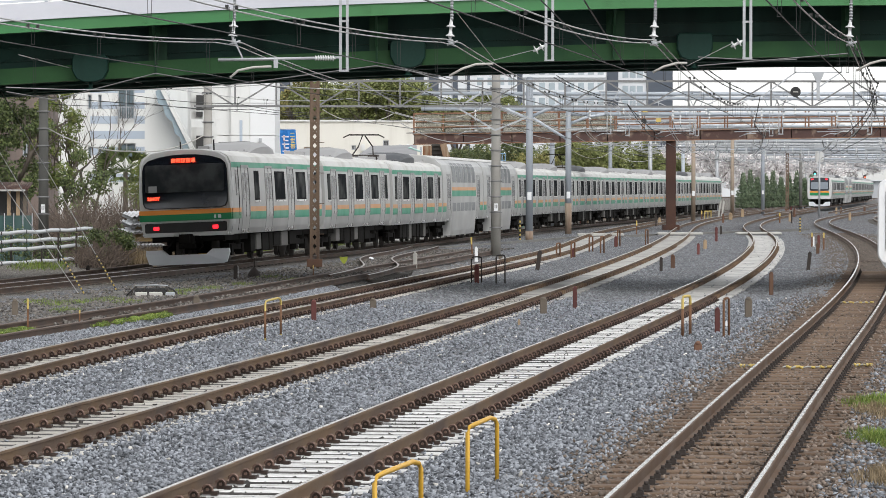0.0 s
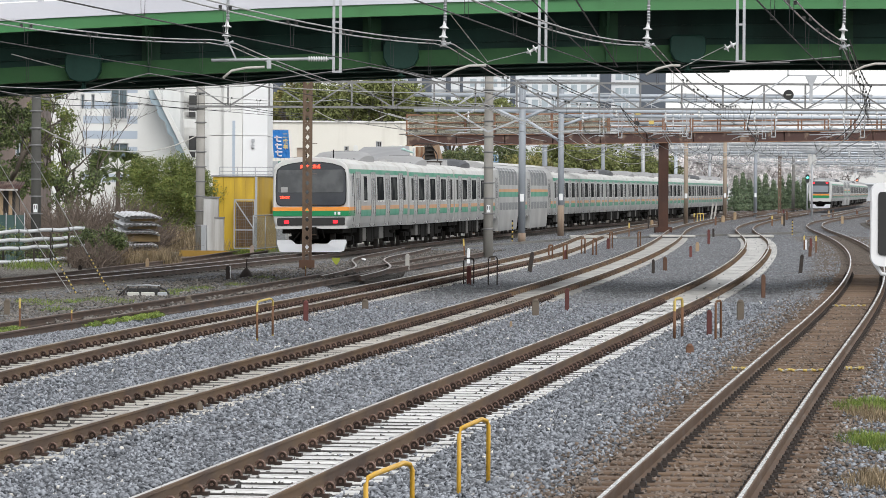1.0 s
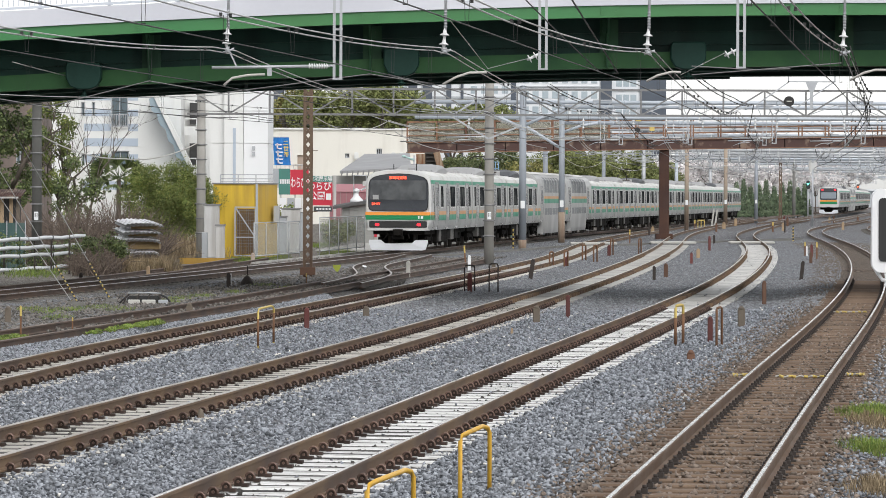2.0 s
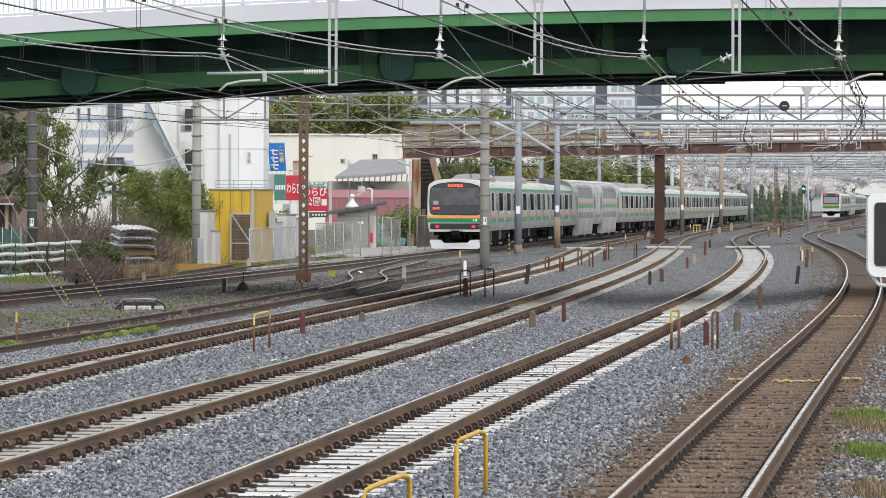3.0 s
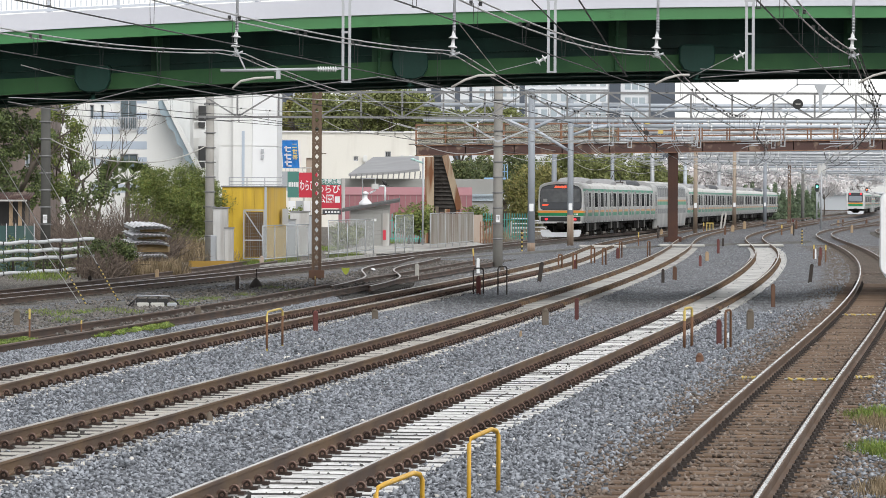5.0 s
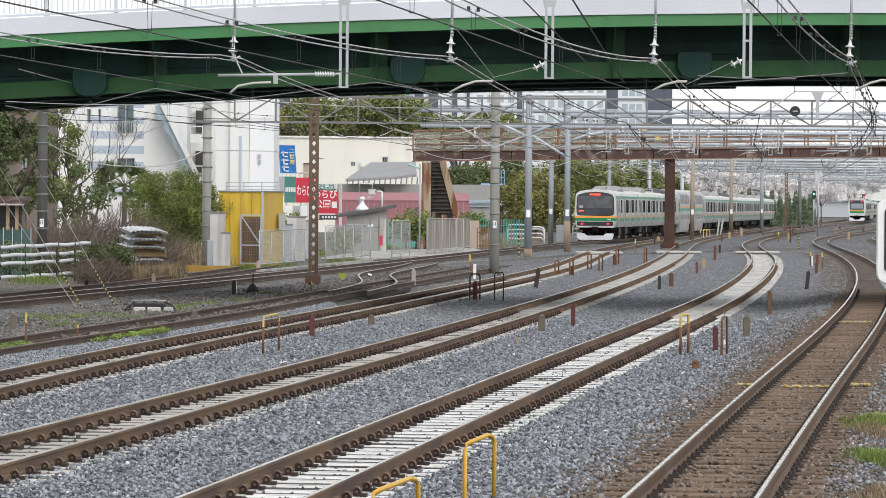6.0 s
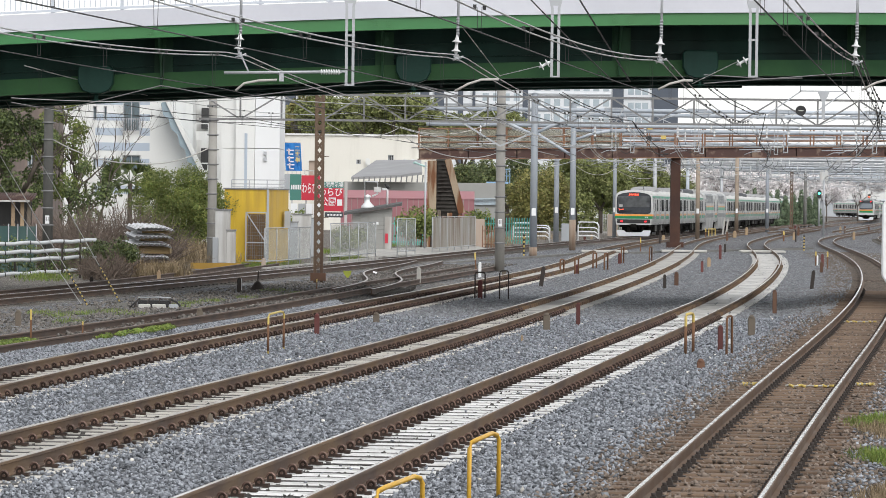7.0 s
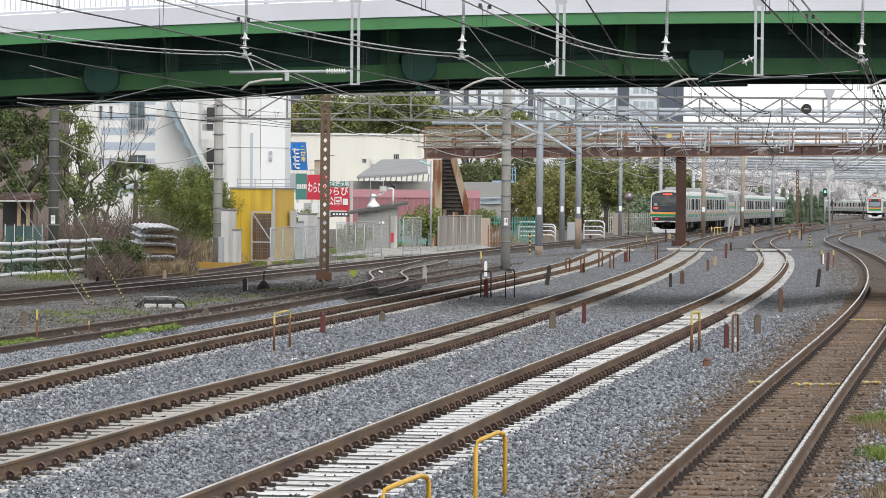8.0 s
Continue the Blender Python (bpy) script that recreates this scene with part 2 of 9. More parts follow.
BRACKET = mat("dull_green_bracket", (0.024, 0.08, 0.036), 0.55, 0, 0.2, 0.5, 15, 0.0, (0.014, 0.045, 0.026), second_scale=0.8, spec=0.25, streaks=True)
POLE_STEEL = mat("weathered_pole_steel", (0.27, 0.295, 0.325), 0.6, 0.1, 0.12, 1.0, 20)
POLE_RUSTED = mat("rust_stained_pole", (0.33, 0.27, 0.21), 0.85, 0, 0.2, 0.8, 20, 0.1, (0.2, 0.135, 0.095), (0.45, 0.7), 2.0, streaks=True)
POLE_DARK = mat("dark_pole_concrete", (0.095, 0.095, 0.088), 0.9, 0, 0.15, 1.0, 30, 0.3, (0.07, 0.07, 0.065), second_scale=0.6)
POLE_PALE = mat("worn_pole_concrete", (0.34, 0.33, 0.305), 0.9, 0, 0.15, 1.0, 30, 0.3, (0.25, 0.24, 0.22), second_scale=0.6)
# Lighter copy of UNDER that offsets the shade on the inner girders.
UNDER_IN = mat("shade_lifted_inner_green", (0.055, 0.11, 0.09), 0.6, 0, 0.2, 0.5, 15, 0.0, (0.035, 0.065, 0.055), spec=0.12)
# Web green darkened for the deck's shade, which is put into the colour.
UNDER = mat("shade_dark_green", (0.016, 0.05, 0.039), 0.5, 0, 0.25, 0.5, 15, 0.0, (0.009, 0.026, 0.02), (0.42, 0.62), 0.8, spec=0.16, streaks=True)
PARAPET = mat("pale_grey_parapet", (0.6, 0.61, 0.66), 0.7, 0, 0.05, 0.5, 10, 0.0, (0.54, 0.55, 0.6), second_scale=0.25)
WHITE = mat("white_paint", (0.78, 0.79, 0.8), 0.5, 0, 0.06, 1.0)
GALV = mat("galvanised_steel", (0.42, 0.435, 0.455), 0.5, 0.35, 0.12, 1.5, 20)
DULL_STEEL = mat("dull_grey_steel", (0.2, 0.2, 0.2), 0.6, 0.3, 0.2, 1.0, 20)
BLUE_STEEL = mat("blue_grey_tube_paint", (0.43, 0.47, 0.52), 0.5, 0.1, 0.1, 0.7, 20)
CONCRETE = mat("pole_concrete", (0.19, 0.185, 0.17), 0.9, 0, 0.15, 1.0, 30, 0.3, (0.14, 0.135, 0.125), second_scale=0.6)
CONCRETE_L = mat("light_concrete", (0.46, 0.45, 0.42), 0.9, 0, 0.12, 1.0, 30, 0.3)
COLUMN_RUST = mat("dark_rust_column", (0.045, 0.022, 0.018), 0.85, 0, 0.3, 0.5, 20, 0.3, (0.075, 0.035, 0.022))
RUST = mat("rusty_bridge_steel", (0.07, 0.038, 0.032), 0.85, 0, 0.3, 0.6, 20, 0.3, (0.2, 0.145, 0.11), (0.55, 0.68), 1.6)
RUST_LIGHT = mat("orange_rust", (0.23, 0.125, 0.075), 0.85, 0, 0.3, 0.8, 20, 0.2, (0.12, 0.06, 0.04), second_scale=1.2)
LATTICE = mat("brown_lattice_steel", (0.16, 0.11, 0.075), 0.8, 0.1, 0.25, 1.0, 20, 0.0, (0.09, 0.055, 0.038), second_scale=3.0, streaks=True)
WIRE = mat("dark_wire", (0.035, 0.035, 0.035), 0.6, 0.2, 0.1)
WIRE_L = mat("bright_wire", (0.46, 0.46, 0.45), 0.4, 0.6, 0.1)
PORCELAIN = mat("white_porcelain", (0.6, 0.61, 0.61), 0.25, 0, 0.05, 5)
HOOP = mat("yellow_hoop_paint", (0.62, 0.36, 0.04), 0.5, 0, 0.1, 4, 40, 0.0, (0.25, 0.12, 0.03), (0.62, 0.7), 3.0)
POST_RED = mat("maroon_post", (0.12, 0.038, 0.034), 0.8, 0, 0.2, 3, piece=0.3)
POST_BROWN = mat("rusty_post", (0.13, 0.07, 0.045), 0.85, 0, 0.25, 4, piece=0.25)
POST_DARK = mat("dark_tarred_post", (0.04, 0.032, 0.028), 0.85, 0, 0.2, 4)
POST_WOOD = mat("weathered_wood_post", (0.14, 0.115, 0.09), 0.9, 0, 0.2, 4)
POST_YELLOW = mat("yellow_marker_paint", (0.56, 0.42, 0.12), 0.6, 0, 0.15, 4)
POST_TAN = mat("faded_marker_plate", (0.36, 0.26, 0.16), 0.7, 0, 0.15, 4)
BLACK = mat("black_paint", (0.02, 0.02, 0.02), 0.6, 0, 0.1)

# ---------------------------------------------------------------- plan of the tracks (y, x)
# Plan distances are read from the camera's view; lay_out() at the end stretches them by 1.24, fitted to the
# train's cars as the camera sees them (33 wide sleepers to 25 m of rail lie 0.61 of the plan's lengths apart).
DEPTH_STRETCH = 1.24


TRACK_A = [(20, -21.0), (60, -15.0), (88, -10.98), (107, -8.11), (123, -5.87), (139, -3.75), (155, -1.74), (187.5, 2.33), (204, 4.5), (246.4, 10.62), (293, 17.95), (347, 26.0), (426, 37.5), (484, 46.6), (530, 53.6), (620, 66.5)]
TRACK_B = [(40, -10.5), (62, -7.82), (82, -5.15), (100, -3.2), (120, -0.9), (140, 1.3)]
TRACK_C = [(20, -9.9), (45, -7.49), (60, -6.02), (80, -3.61), (110, 0.12), (150, 4.97), (190, 8.24), (235, 12.9), (300, 20.5)]
TRACK_D = [(15, -8.0), (32, -5.6), (45, -3.8), (60, -1.7), (80, 0.88), (105, 3.9), (140, 7.87), (180, 11.78), (230, 15.95), (290, 22.47), (400, 37.2)]
TRACK_E = [(15, -4.2), (29, -2.22), (42, -0.39), (58, 1.87), (80, 5.02), (105, 8.4), (140, 12.58), (180, 16.46), (230, 20.25), (290, 26.93), (400, 42.1)]
TRACK_F = [(15, -0.06), (28, 1.85), (45, 4.34), (65, 7.33), (90, 10.94), (120, 14.84), (155, 18.74), (200, 22.84), (250, 27.12), (300, 33.36), (360, 43.15), (460, 58.2)]
TRACK_G = [(200, 28.2), (250, 32.3), (300, 37.6), (360, 46.9), (460, 62.0)]
TRACK_H = [(40, -19.5), (75, -14.4), (100, -10.9), (125, -8.6), (140, -7.6)]     # siding behind the main line
TRACK_K = [(300, 28.0), (440, 48.4), (628, 75.8), (724, 88.8), (760, 93.2), (790, 94.8), (822, 93.0), (854, 87.2), (886, 77.2), (919, 63.2), (951, 45.2), (960, 39.5)]
LINES = {k: spline(v) for k, v in zip("abcdefgh", (TRACK_A, TRACK_B, TRACK_C, TRACK_D, TRACK_E, TRACK_F, TRACK_G, TRACK_H))}

# ---------------------------------------------------------------- ground
def smooth_step(x, a, b):
    t = min(max((x - a) / (b - a), 0.0), 1.0)
    return t * t * (3 - 2 * t)


def low(y):
    """Lowers the three middle tracks where near, to fit their rails to the camera's view."""
    return -0.17 * (1 - smooth_step(y, 100, 190))


def dip(x, y):
    """The ground's matching dip, fitted along with those tracks."""
    return low(y) * smooth_step(x, LINES["c"](y) - 1.7, LINES["c"](y) - 0.9) * (1 - smooth_step(x, LINES["e"](y) + 1.2, LINES["f"](y) - 1.1))


def build_ground():
    xs = np.concatenate([[-3000, -900, -300, -120, -70], np.arange(-45, 60, 0.5), [70, 120, 300, 900, 3000]])
    ys = np.concatenate([[-60, -20, 5, 15], np.arange(20, 130, 0.6), np.arange(130, 300, 2.0), np.arange(300, 620, 12), [700, 900, 1500, 4000]])
    verts, rust, soil = [], [], []
    for y in ys:
        fa, fb, fc, ff, fe = (LINES[k](y) for k in "abcfe")
        for x in xs:
            # ballast lies lower between the tracks than at the sleepers
            near = min(abs(x - LINES[k](y)) for k in "acdef") if y < 420 else 9
            z = -0.185 - 0.05 * smooth_step(near, 1.2, 1.9) - (0.075 * (1 - smooth_step(near, 0.75, 1.05)) if y < 130 and x > fb + 1 else 0) + dip(x, y) + 0.025 * noise.noise((x * 0.8, y * 0.8, 0))
            if y < 190:                           # the sidings lie half sunk in the gravel
                z += 0.07 * smooth_step(x, fa - 2.6, fa - 1.8) * (1 - smooth_step(x, fb + 0.3, fb + 0.75)) * (1 - smooth_step(y, 150, 190))
            if y < 125:                           # heaped against the siding's rail
                z += 0.09 * smooth_step(x, fb + 0.2, fb + 0.7) * (1 - smooth_step(x, fc - 1.9, fc - 1.0)) * (1 - smooth_step(y, 105, 125))
            r = 1 - smooth_step(abs(x - ff), 1.1, 2.3) * 0.8 if y < 210 else 0.22
            if x > fe + 2.6 and y < 210:
                r = max(r, 0.35 + 0.25 * smooth_step(y, 40, 75))
            if y > 185:
                r = max(r, 0.3 * smooth_step(y, 185, 230))
            s = smooth_step((fa + 1.8) - x, 0, 1.2) * 0.9
            if fa + 1.8 < x < fc - 1.7 and y < 105:
                s = max(s, 0.42 * (1 - smooth_step(y, 80, 105)))
            if abs(x - fb) < 1.3 and y < 140:
                s = max(s, 0.5)
            verts.append((x, y, z))
            rust.append(r)
            soil.append(s)
    nx = len(xs)
    faces = [(j * nx + i, j * nx + i + 1, (j + 1) * nx + i + 1, (j + 1) * nx + i) for j in range(len(ys) - 1) for i in range(nx - 1)]
    me = bpy.data.meshes.new("ground")
    me.from_pydata(verts, [], faces)
    for layer, vals in (("rust", rust), ("soil", soil)):
        me.attributes.new(layer, "FLOAT", "POINT").data.foreach_set("value", vals)
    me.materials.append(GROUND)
    tagged(new("ground", me), "blue-grey crushed stone ballast, rust-brown along one track", "ground", kind="structure")


build_ground()


def scatter(name, where, n, material, label, category, size, seed, flat=0.8):
    """Many angular stones in one mesh; where(rng, n) gives their x, y, z."""
    rng = np.random.default_rng(seed)
    c = where(rng, n)
    n = len(c)
    gem = np.array([(1.2, 0, 0), (0, 1.2, 0), (-1.2, 0, 0), (0, -1.2, 0), (0, 0, -1.1), (0, 0, 1.1)], float)
    v = np.repeat(gem[None], n, 0) * rng.uniform(0.7, 1.2, (n, 6, 1)) + rng.uniform(-0.4, 0.4, (n, 6, 3))
    s = rng.uniform(size[0], size[1], (n, 1, 1)) * 0.5
    v = v * s * np.stack([rng.uniform(0.8, 1.3, n), rng.uniform(0.8, 1.3, n), rng.uniform(0.5, 1, n) * flat], 1)[:, None]
    q = rng.normal(size=(n, 4)) * np.array([1.0, 0.35, 0.35, 1.0])
    q /= np.linalg.norm(q, axis=1)[:, None]
    w_, x, y, z = q.T
    rot = np.stack([np.stack([1 - 2 * (y * y + z * z), 2 * (x * y - z * w_), 2 * (x * z + y * w_)], 1),
                    np.stack([2 * (x * y + z * w_), 1 - 2 * (x * x + z * z), 2 * (y * z - x * w_)], 1),
                    np.stack([2 * (x * z - y * w_), 2 * (y * z + x * w_), 1 - 2 * (x * x + y * y)], 1)], 1)
    v = np.einsum("nij,nkj->nki", rot, v) * np.array([1.0, 1 / DEPTH_STRETCH, 1.0]) + c[:, None]
    tris = np.array([(0, 1, 5), (1, 2, 5), (2, 3, 5), (3, 0, 5), (1, 0, 4), (2, 1, 4), (3, 2, 4), (0, 3, 4)])
    f = (tris[None] + (np.arange(n) * 6)[:, None, None]).reshape(-1)
    me = bpy.data.meshes.new(name)
    me.vertices.add(n * 6)
    me.vertices.foreach_set("co", v.reshape(-1))
    me.loops.add(n * 24)
    me.loops.foreach_set("vertex_index", f)
    me.polygons.add(n * 8)
    me.polygons.foreach_set("loop_start", np.arange(0, n * 24, 3))
    me.update(calc_edges=True)
    me.materials.append(material)
    return tagged(new(name, me), label, category, kind="stuff")


def stone_field(kind):
    grid = {k: np.array([LINES[k](y) for y in range(0, 121)]) for k in "abcdef"}

    def at(k, y):
        return np.interp(y, np.arange(121), grid[k])

    def where(rng, n):
        # thins out with the distance along the tracks
        y = 26 + 62 * rng.random(n) ** 1.25
        x = rng.uniform(-0.145, 0.145, n) * y
        keep = np.ones(n, bool)
        for k in "cde":                      # clear of the sleepers between the rails, thin on their ends
            d = np.abs(x - at(k, y))
            thin = 0.5 if k != "e" else 0.12
            keep &= (d > 1.02) | ((d > 0.72) & (rng.random(n) < thin)) | ((d < 0.5) & (rng.random(n) < 0.005))
        for k in "f":
            d = np.abs(x - at(k, y))
            keep &= ~((d > 0.44) & (d < 0.70)) & ((d > 1.0) | (rng.random(n) < 0.35))
        keep &= x > at("b", y) + 0.63
        brown = np.clip(1.85 - np.abs(x - at("f", y)) / 1.12, 0, 1)
        brown = np.where(x > at("e", y) + 2.5, np.maximum(brown, 0.15 + 0.4 * np.clip((y - 40) / 30, 0, 1)), brown * 0.15)
        pick = rng.random(n) < brown
        keep &= pick if kind == "rust" else ~pick
        near = np.min([np.abs(x - at(k, y)) for k in "acdef"], axis=0)
        z = -0.18 - 0.05 * np.clip((near - 1.2) / 0.7, 0, 1) + rng.uniform(-0.024, 0.026, n) * (0.6 if kind == "rust" else 1.0)
        z += 0.09 * np.clip((x - at("b", y) - 0.3) / 0.4, 0, 1) * np.clip((at("c", y) - 1.0 - x) / 0.9, 0, 1)
        z += 0.07 * np.clip((1.25 - (x - at("b", y))) / 0.5, 0, 1)      # heaped against the siding
        p = np.stack([x, y, z], 1)[keep]
        sink = np.clip((p[:, 0] - at("c", p[:, 1]) + 1.7) / 0.8, 0, 1)
        rise = np.clip((p[:, 0] - at("e", p[:, 1]) - 1.2) / 1.7, 0, 1)
        p[:, 2] -= 0.17 * sink * (1 - rise)
        return p
    return where


scatter("ballast_stones", stone_field("grey"), 225000, STONE, "loose blue-grey crushed stones of the ballast", "stones", (0.034, 0.062), 3)
scatter("pale_stones", stone_field("grey"), 1600, mat("pale_quartz_stone", (0.62, 0.6, 0.56), 0.8, 0, 0.15, 3.0, 60, 0.0, island=0.4), "scattered pale stones among the ballast", "stones", (0.04, 0.075), 14)
scatter("rusty_ballast_stones", stone_field("rust"), 90000, STONE_RUST, "rust-dusted brown stones of the ballast", "stones", (0.035, 0.065), 4)



def shoulder_stones(rng, n):
    y = 44 + 50 * rng.random(n)
    b_, c_ = (np.array([LINES[k](q) for q in range(40, 101)]) for k in "bc")
    b_, c_ = np.interp(y, np.arange(40, 101), b_), np.interp(y, np.arange(40, 101), c_)
    u = rng.random(n)
    x = b_ + 0.64 + u * np.maximum(c_ - b_ - 1.7, 0.1)
    return np.stack([x, y, -0.075 - 0.06 * u - 0.17 * np.clip((x - c_ + 1.7) / 0.8, 0, 1) + rng.uniform(-0.015, 0.015, n)], 1)


scatter("shoulder_stones", shoulder_stones, 22000, STONE, "blue-grey crushed stones heaped against the siding", "stones", (0.035, 0.062), 16)


def far_stones(rng, n):
    y = 86 + 190 * rng.random(n) ** 1.8
    x = rng.uniform(-0.05, 0.14, n) * y
    f = {k: np.array([LINES[k](q) for q in range(80, 281)]) for k in "acdef"}
    near = np.min([np.abs(x - np.interp(y, np.arange(80, 281), f[k])) for k in "acdef"], axis=0)
    keep = (near > 0.95) & (x > np.interp(y, np.arange(80, 281), f["a"]) + 1.5)
    p = np.stack([x, y, -0.19 - 0.05 * np.clip((near - 1.2) / 0.7, 0, 1)], 1)[keep]
    p[:, 2] += [dip(a, b_) if b_ < 190 else 0.0 for a, b_ in zip(p[:, 0], p[:, 1])]
    return p


scatter("far_ballast_stones", far_stones, 60000, STONE_FAR, "blue-grey crushed stones further along the tracks", "stones", (0.045, 0.08), 5)



def yard_stones(rng, n):
    y = rng.uniform(66, 150, n)
    a, b_ = (np.interp(y, np.arange(60, 151), [LINES[k](q) for q in range(60, 151)]) for k in "ab")
    x = a - 3.5 + rng.random(n) * (b_ - a + 4.1)
    d = np.abs(x - b_)
    keep = (np.abs(x - a) > 1.0) & (np.abs(d - 0.566) > 0.09)
    return np.stack([x, y, np.where(d < 1.1, -0.1, -0.15)], 1)[keep]


scatter("yard_stones", yard_stones, 24000, YARD_STONE, "grey-brown stones beside the main line", "stones", (0.045, 0.085), 9)

# ---------------------------------------------------------------- tracks
HEAD_THIN = [(-0.019, -0.001), (0.021, -0.001), (0.017, 0.003), (-0.015, 0.003)]
HEAD = [(-0.031, -0.006), (0.031, -0.006), (0.025, 0.002), (-0.025, 0.002)]
WEB = [(-0.065, -0.16), (0.065, -0.16), (0.065, -0.145), (0.012, -0.125), (0.012, -0.045), (0.0325, -0.035), (0.0325, -0.008), (0.026, -0.001), (-0.026, -0.001), (-0.0325, -0.008), (-0.0325, -0.035), (-0.012, -0.045), (-0.012, -0.125), (-0.065, -0.145)]


def fastening_mesh(material):
    """A spring clip on either side of a rail's foot, on its block."""
    b = bmesh.new()
    for s in (-1, 1):
        arc = [(s * (0.128 - 0.05 * math.cos(a)), 0, -0.135 + 0.064 * math.sin(a)) for a in np.linspace(0, math.pi, 6)]
        tube(b, arc, 0.0125, 5)
        box(b, (s * 0.128, 0.025, -0.125), (0.08, 0.04, 0.08))
        tube(b, [(s * 0.128, -0.012, -0.118), (s * 0.128, 0.01, -0.118)], 0.017, 5)
        box(b, (s * 0.2, 0, -0.15), (0.06, 0.12, 0.035))
    me = done(b, "fastening", CLIP_RIM if material is CLIP else material, material)
    for f in me.polygons:
        f.material_index = 1 if len(f.vertices) == 4 and f.area > 0.0019 else 0
    return me


def small_fastening_mesh():
    """Low screw spikes and a plate on either side of a rail's foot."""
    b = bmesh.new()
    for s in (-1, 1):
        box(b, (s * 0.1, 0, -0.14), (0.06, 0.09, 0.05))
        tube(b, [(s * 0.1, 0, -0.12), (s * 0.1, 0, -0.085)], 0.022, 6)
    box(b, (0, 0, -0.163), (0.32, 0.14, 0.012))
    return done(b, "fastening", POST_DARK)


def sleeper_mesh(material, width, length, top=-0.17):
    b = bmesh.new()
    w = width / 2
    prism(b, [(-length / 2, -w), (length / 2, -w), (length / 2, w), (-length / 2, w)], top - 0.12, top)
    bmesh.ops.bevel(b, geom=[e for e in b.edges if all(v.co.z > top - 0.01 for v in e.verts)], offset=0.015, segments=1, affect="EDGES")
    return done(b, "sleeper", material)


FAST, FAST_DARK, FAST_SMALL = fastening_mesh(CLIP), fastening_mesh(POST_DARK), small_fastening_mesh()
SL_SHORT = sleeper_mesh(SLEEPER_GREY, 0.22, 1.35, -0.225)
SL_DUST = sleeper_mesh(SLEEPER_DUST, 0.42, 1.98)
SL_PALE, SL_BROWN = sleeper_mesh(SLEEPER, 0.42, 1.98), sleeper_mesh(SLEEPER_BROWN, 0.28, 2.1)


def rails(root, line, head, z=0.0, sunk=False):
    for side in (-0.566, 0.566):
        st = [(x + dy * side, y - dx * side, z + (low(y) if sunk else 0), dx, dy) for x, y, dx, dy in (line.at(s) for s in line.s)]
        b = bmesh.new()
        sweep(b, WEB, st)
        rail = part("rail", b, RAIL_DARK if head in (HEAD_DULL, HEAD_RUSTED) else RAIL_DEEP if head is STEEL_HEAD else RAIL_RUST, root, "dark rail" if head in (HEAD_DULL, HEAD_RUSTED) else "rust-brown rail")
        b = bmesh.new()
        sweep(b, HEAD_THIN if head in (STEEL_HEAD, HEAD_BRIGHT) else HEAD, st)
        part("rail_head", b, head, rail, "polished rail head")


SLAB_PALE = mat("pale_slab", (0.58, 0.57, 0.545), 0.9, 0, 0.15, 0.8, 30, 0.3, (0.33, 0.325, 0.31), (0.42, 0.64), 1.6)


def track(name, knots, y0, y1, label, sleepers=None, fast=None, laid=(0, 0), pitch=0.6, head=STEEL_HEAD, slab=None, z=0.0, joined=False, sunk=False):
    root = thing("track_" + name, label, "railway track", kind="structure")
    line = Line(knots, y0, y1, 2.0)
    rails(root, line, head, z, sunk)
    s, n = line.s_of(laid[0]), 0
    rng = random.Random(name)
    bed = bmesh.new()
    while joined and s < line.s_of(laid[1]):          # far sleepers, too many to count
        x, y, dx, dy = line.at(s)
        box(bed, (x, y, z - 0.215), (2.1, 0.22, 0.1), math.atan2(-dx, dy))
        for side in (-0.566, 0.566):
            box(bed, (x + dy * side, y - dx * side, z - 0.15), (0.26, 0.12, 0.04), math.atan2(-dx, dy))
        s += pitch
    if joined:
        tagged(part("sleepers", bed, SLEEPER_GREY, root, "row of sooty sleepers"), kind="stuff")
    else:
        bed.free()
    while s < line.s_of(laid[1]) and n < 150:
        x, y, dx, dy = line.at(s)
        rz = math.degrees(math.atan2(-dx, dy))
        zz = z + (low(y) if sunk else 0)
        part("sleeper", sleepers, None, root, m=pose(x, y, zz + rng.uniform(-0.008, 0.004), 0, 0, rz + rng.uniform(-0.6, 0.6)))
        for side in (-0.566, 0.566) if fast else ():
            part("fastening", fast, None, root, m=pose(x + dy * side, y - dx * side, zz, 0, 0, rz))
        s, n = s + pitch, n + 1
    if slab:
        b = bmesh.new()
        sweep(b, [(-0.8, -0.3), (0.95, -0.3), (0.95, -0.165), (0.9, -0.155), (-0.75, -0.155), (-0.8, -0.165)],
              [(x, y, z + (low(y) if sunk else 0), dx, dy) for x, y, dx, dy in (line.at(q) for q in np.arange(line.s_of(slab[0]), line.s_of(slab[1]), 3.0))])
        part("track_slab", b, SLAB_PALE if name == "e" else SLAB, root, "smooth pale concrete slab" if name == "e" else "smooth grey concrete slab")
        b = bmesh.new()                          # the far fastenings, too many to count
        for q in np.arange(line.s_of(slab[0]), min(line.s_of(slab[1]), line.s_of(slab[0]) + 70), 0.6):
            x, y, dx, dy = line.at(q)
            for side in (-0.566, 0.566):
                box(b, (x + dy * side, y - dx * side, z + (low(y) if sunk else 0) - 0.11), (0.26, 0.12, 0.09), math.atan2(-dx, dy))
        tagged(part("fastenings", b, RAIL_RUST, root, "row of red-rust rail fastenings"), kind="stuff")
    return line


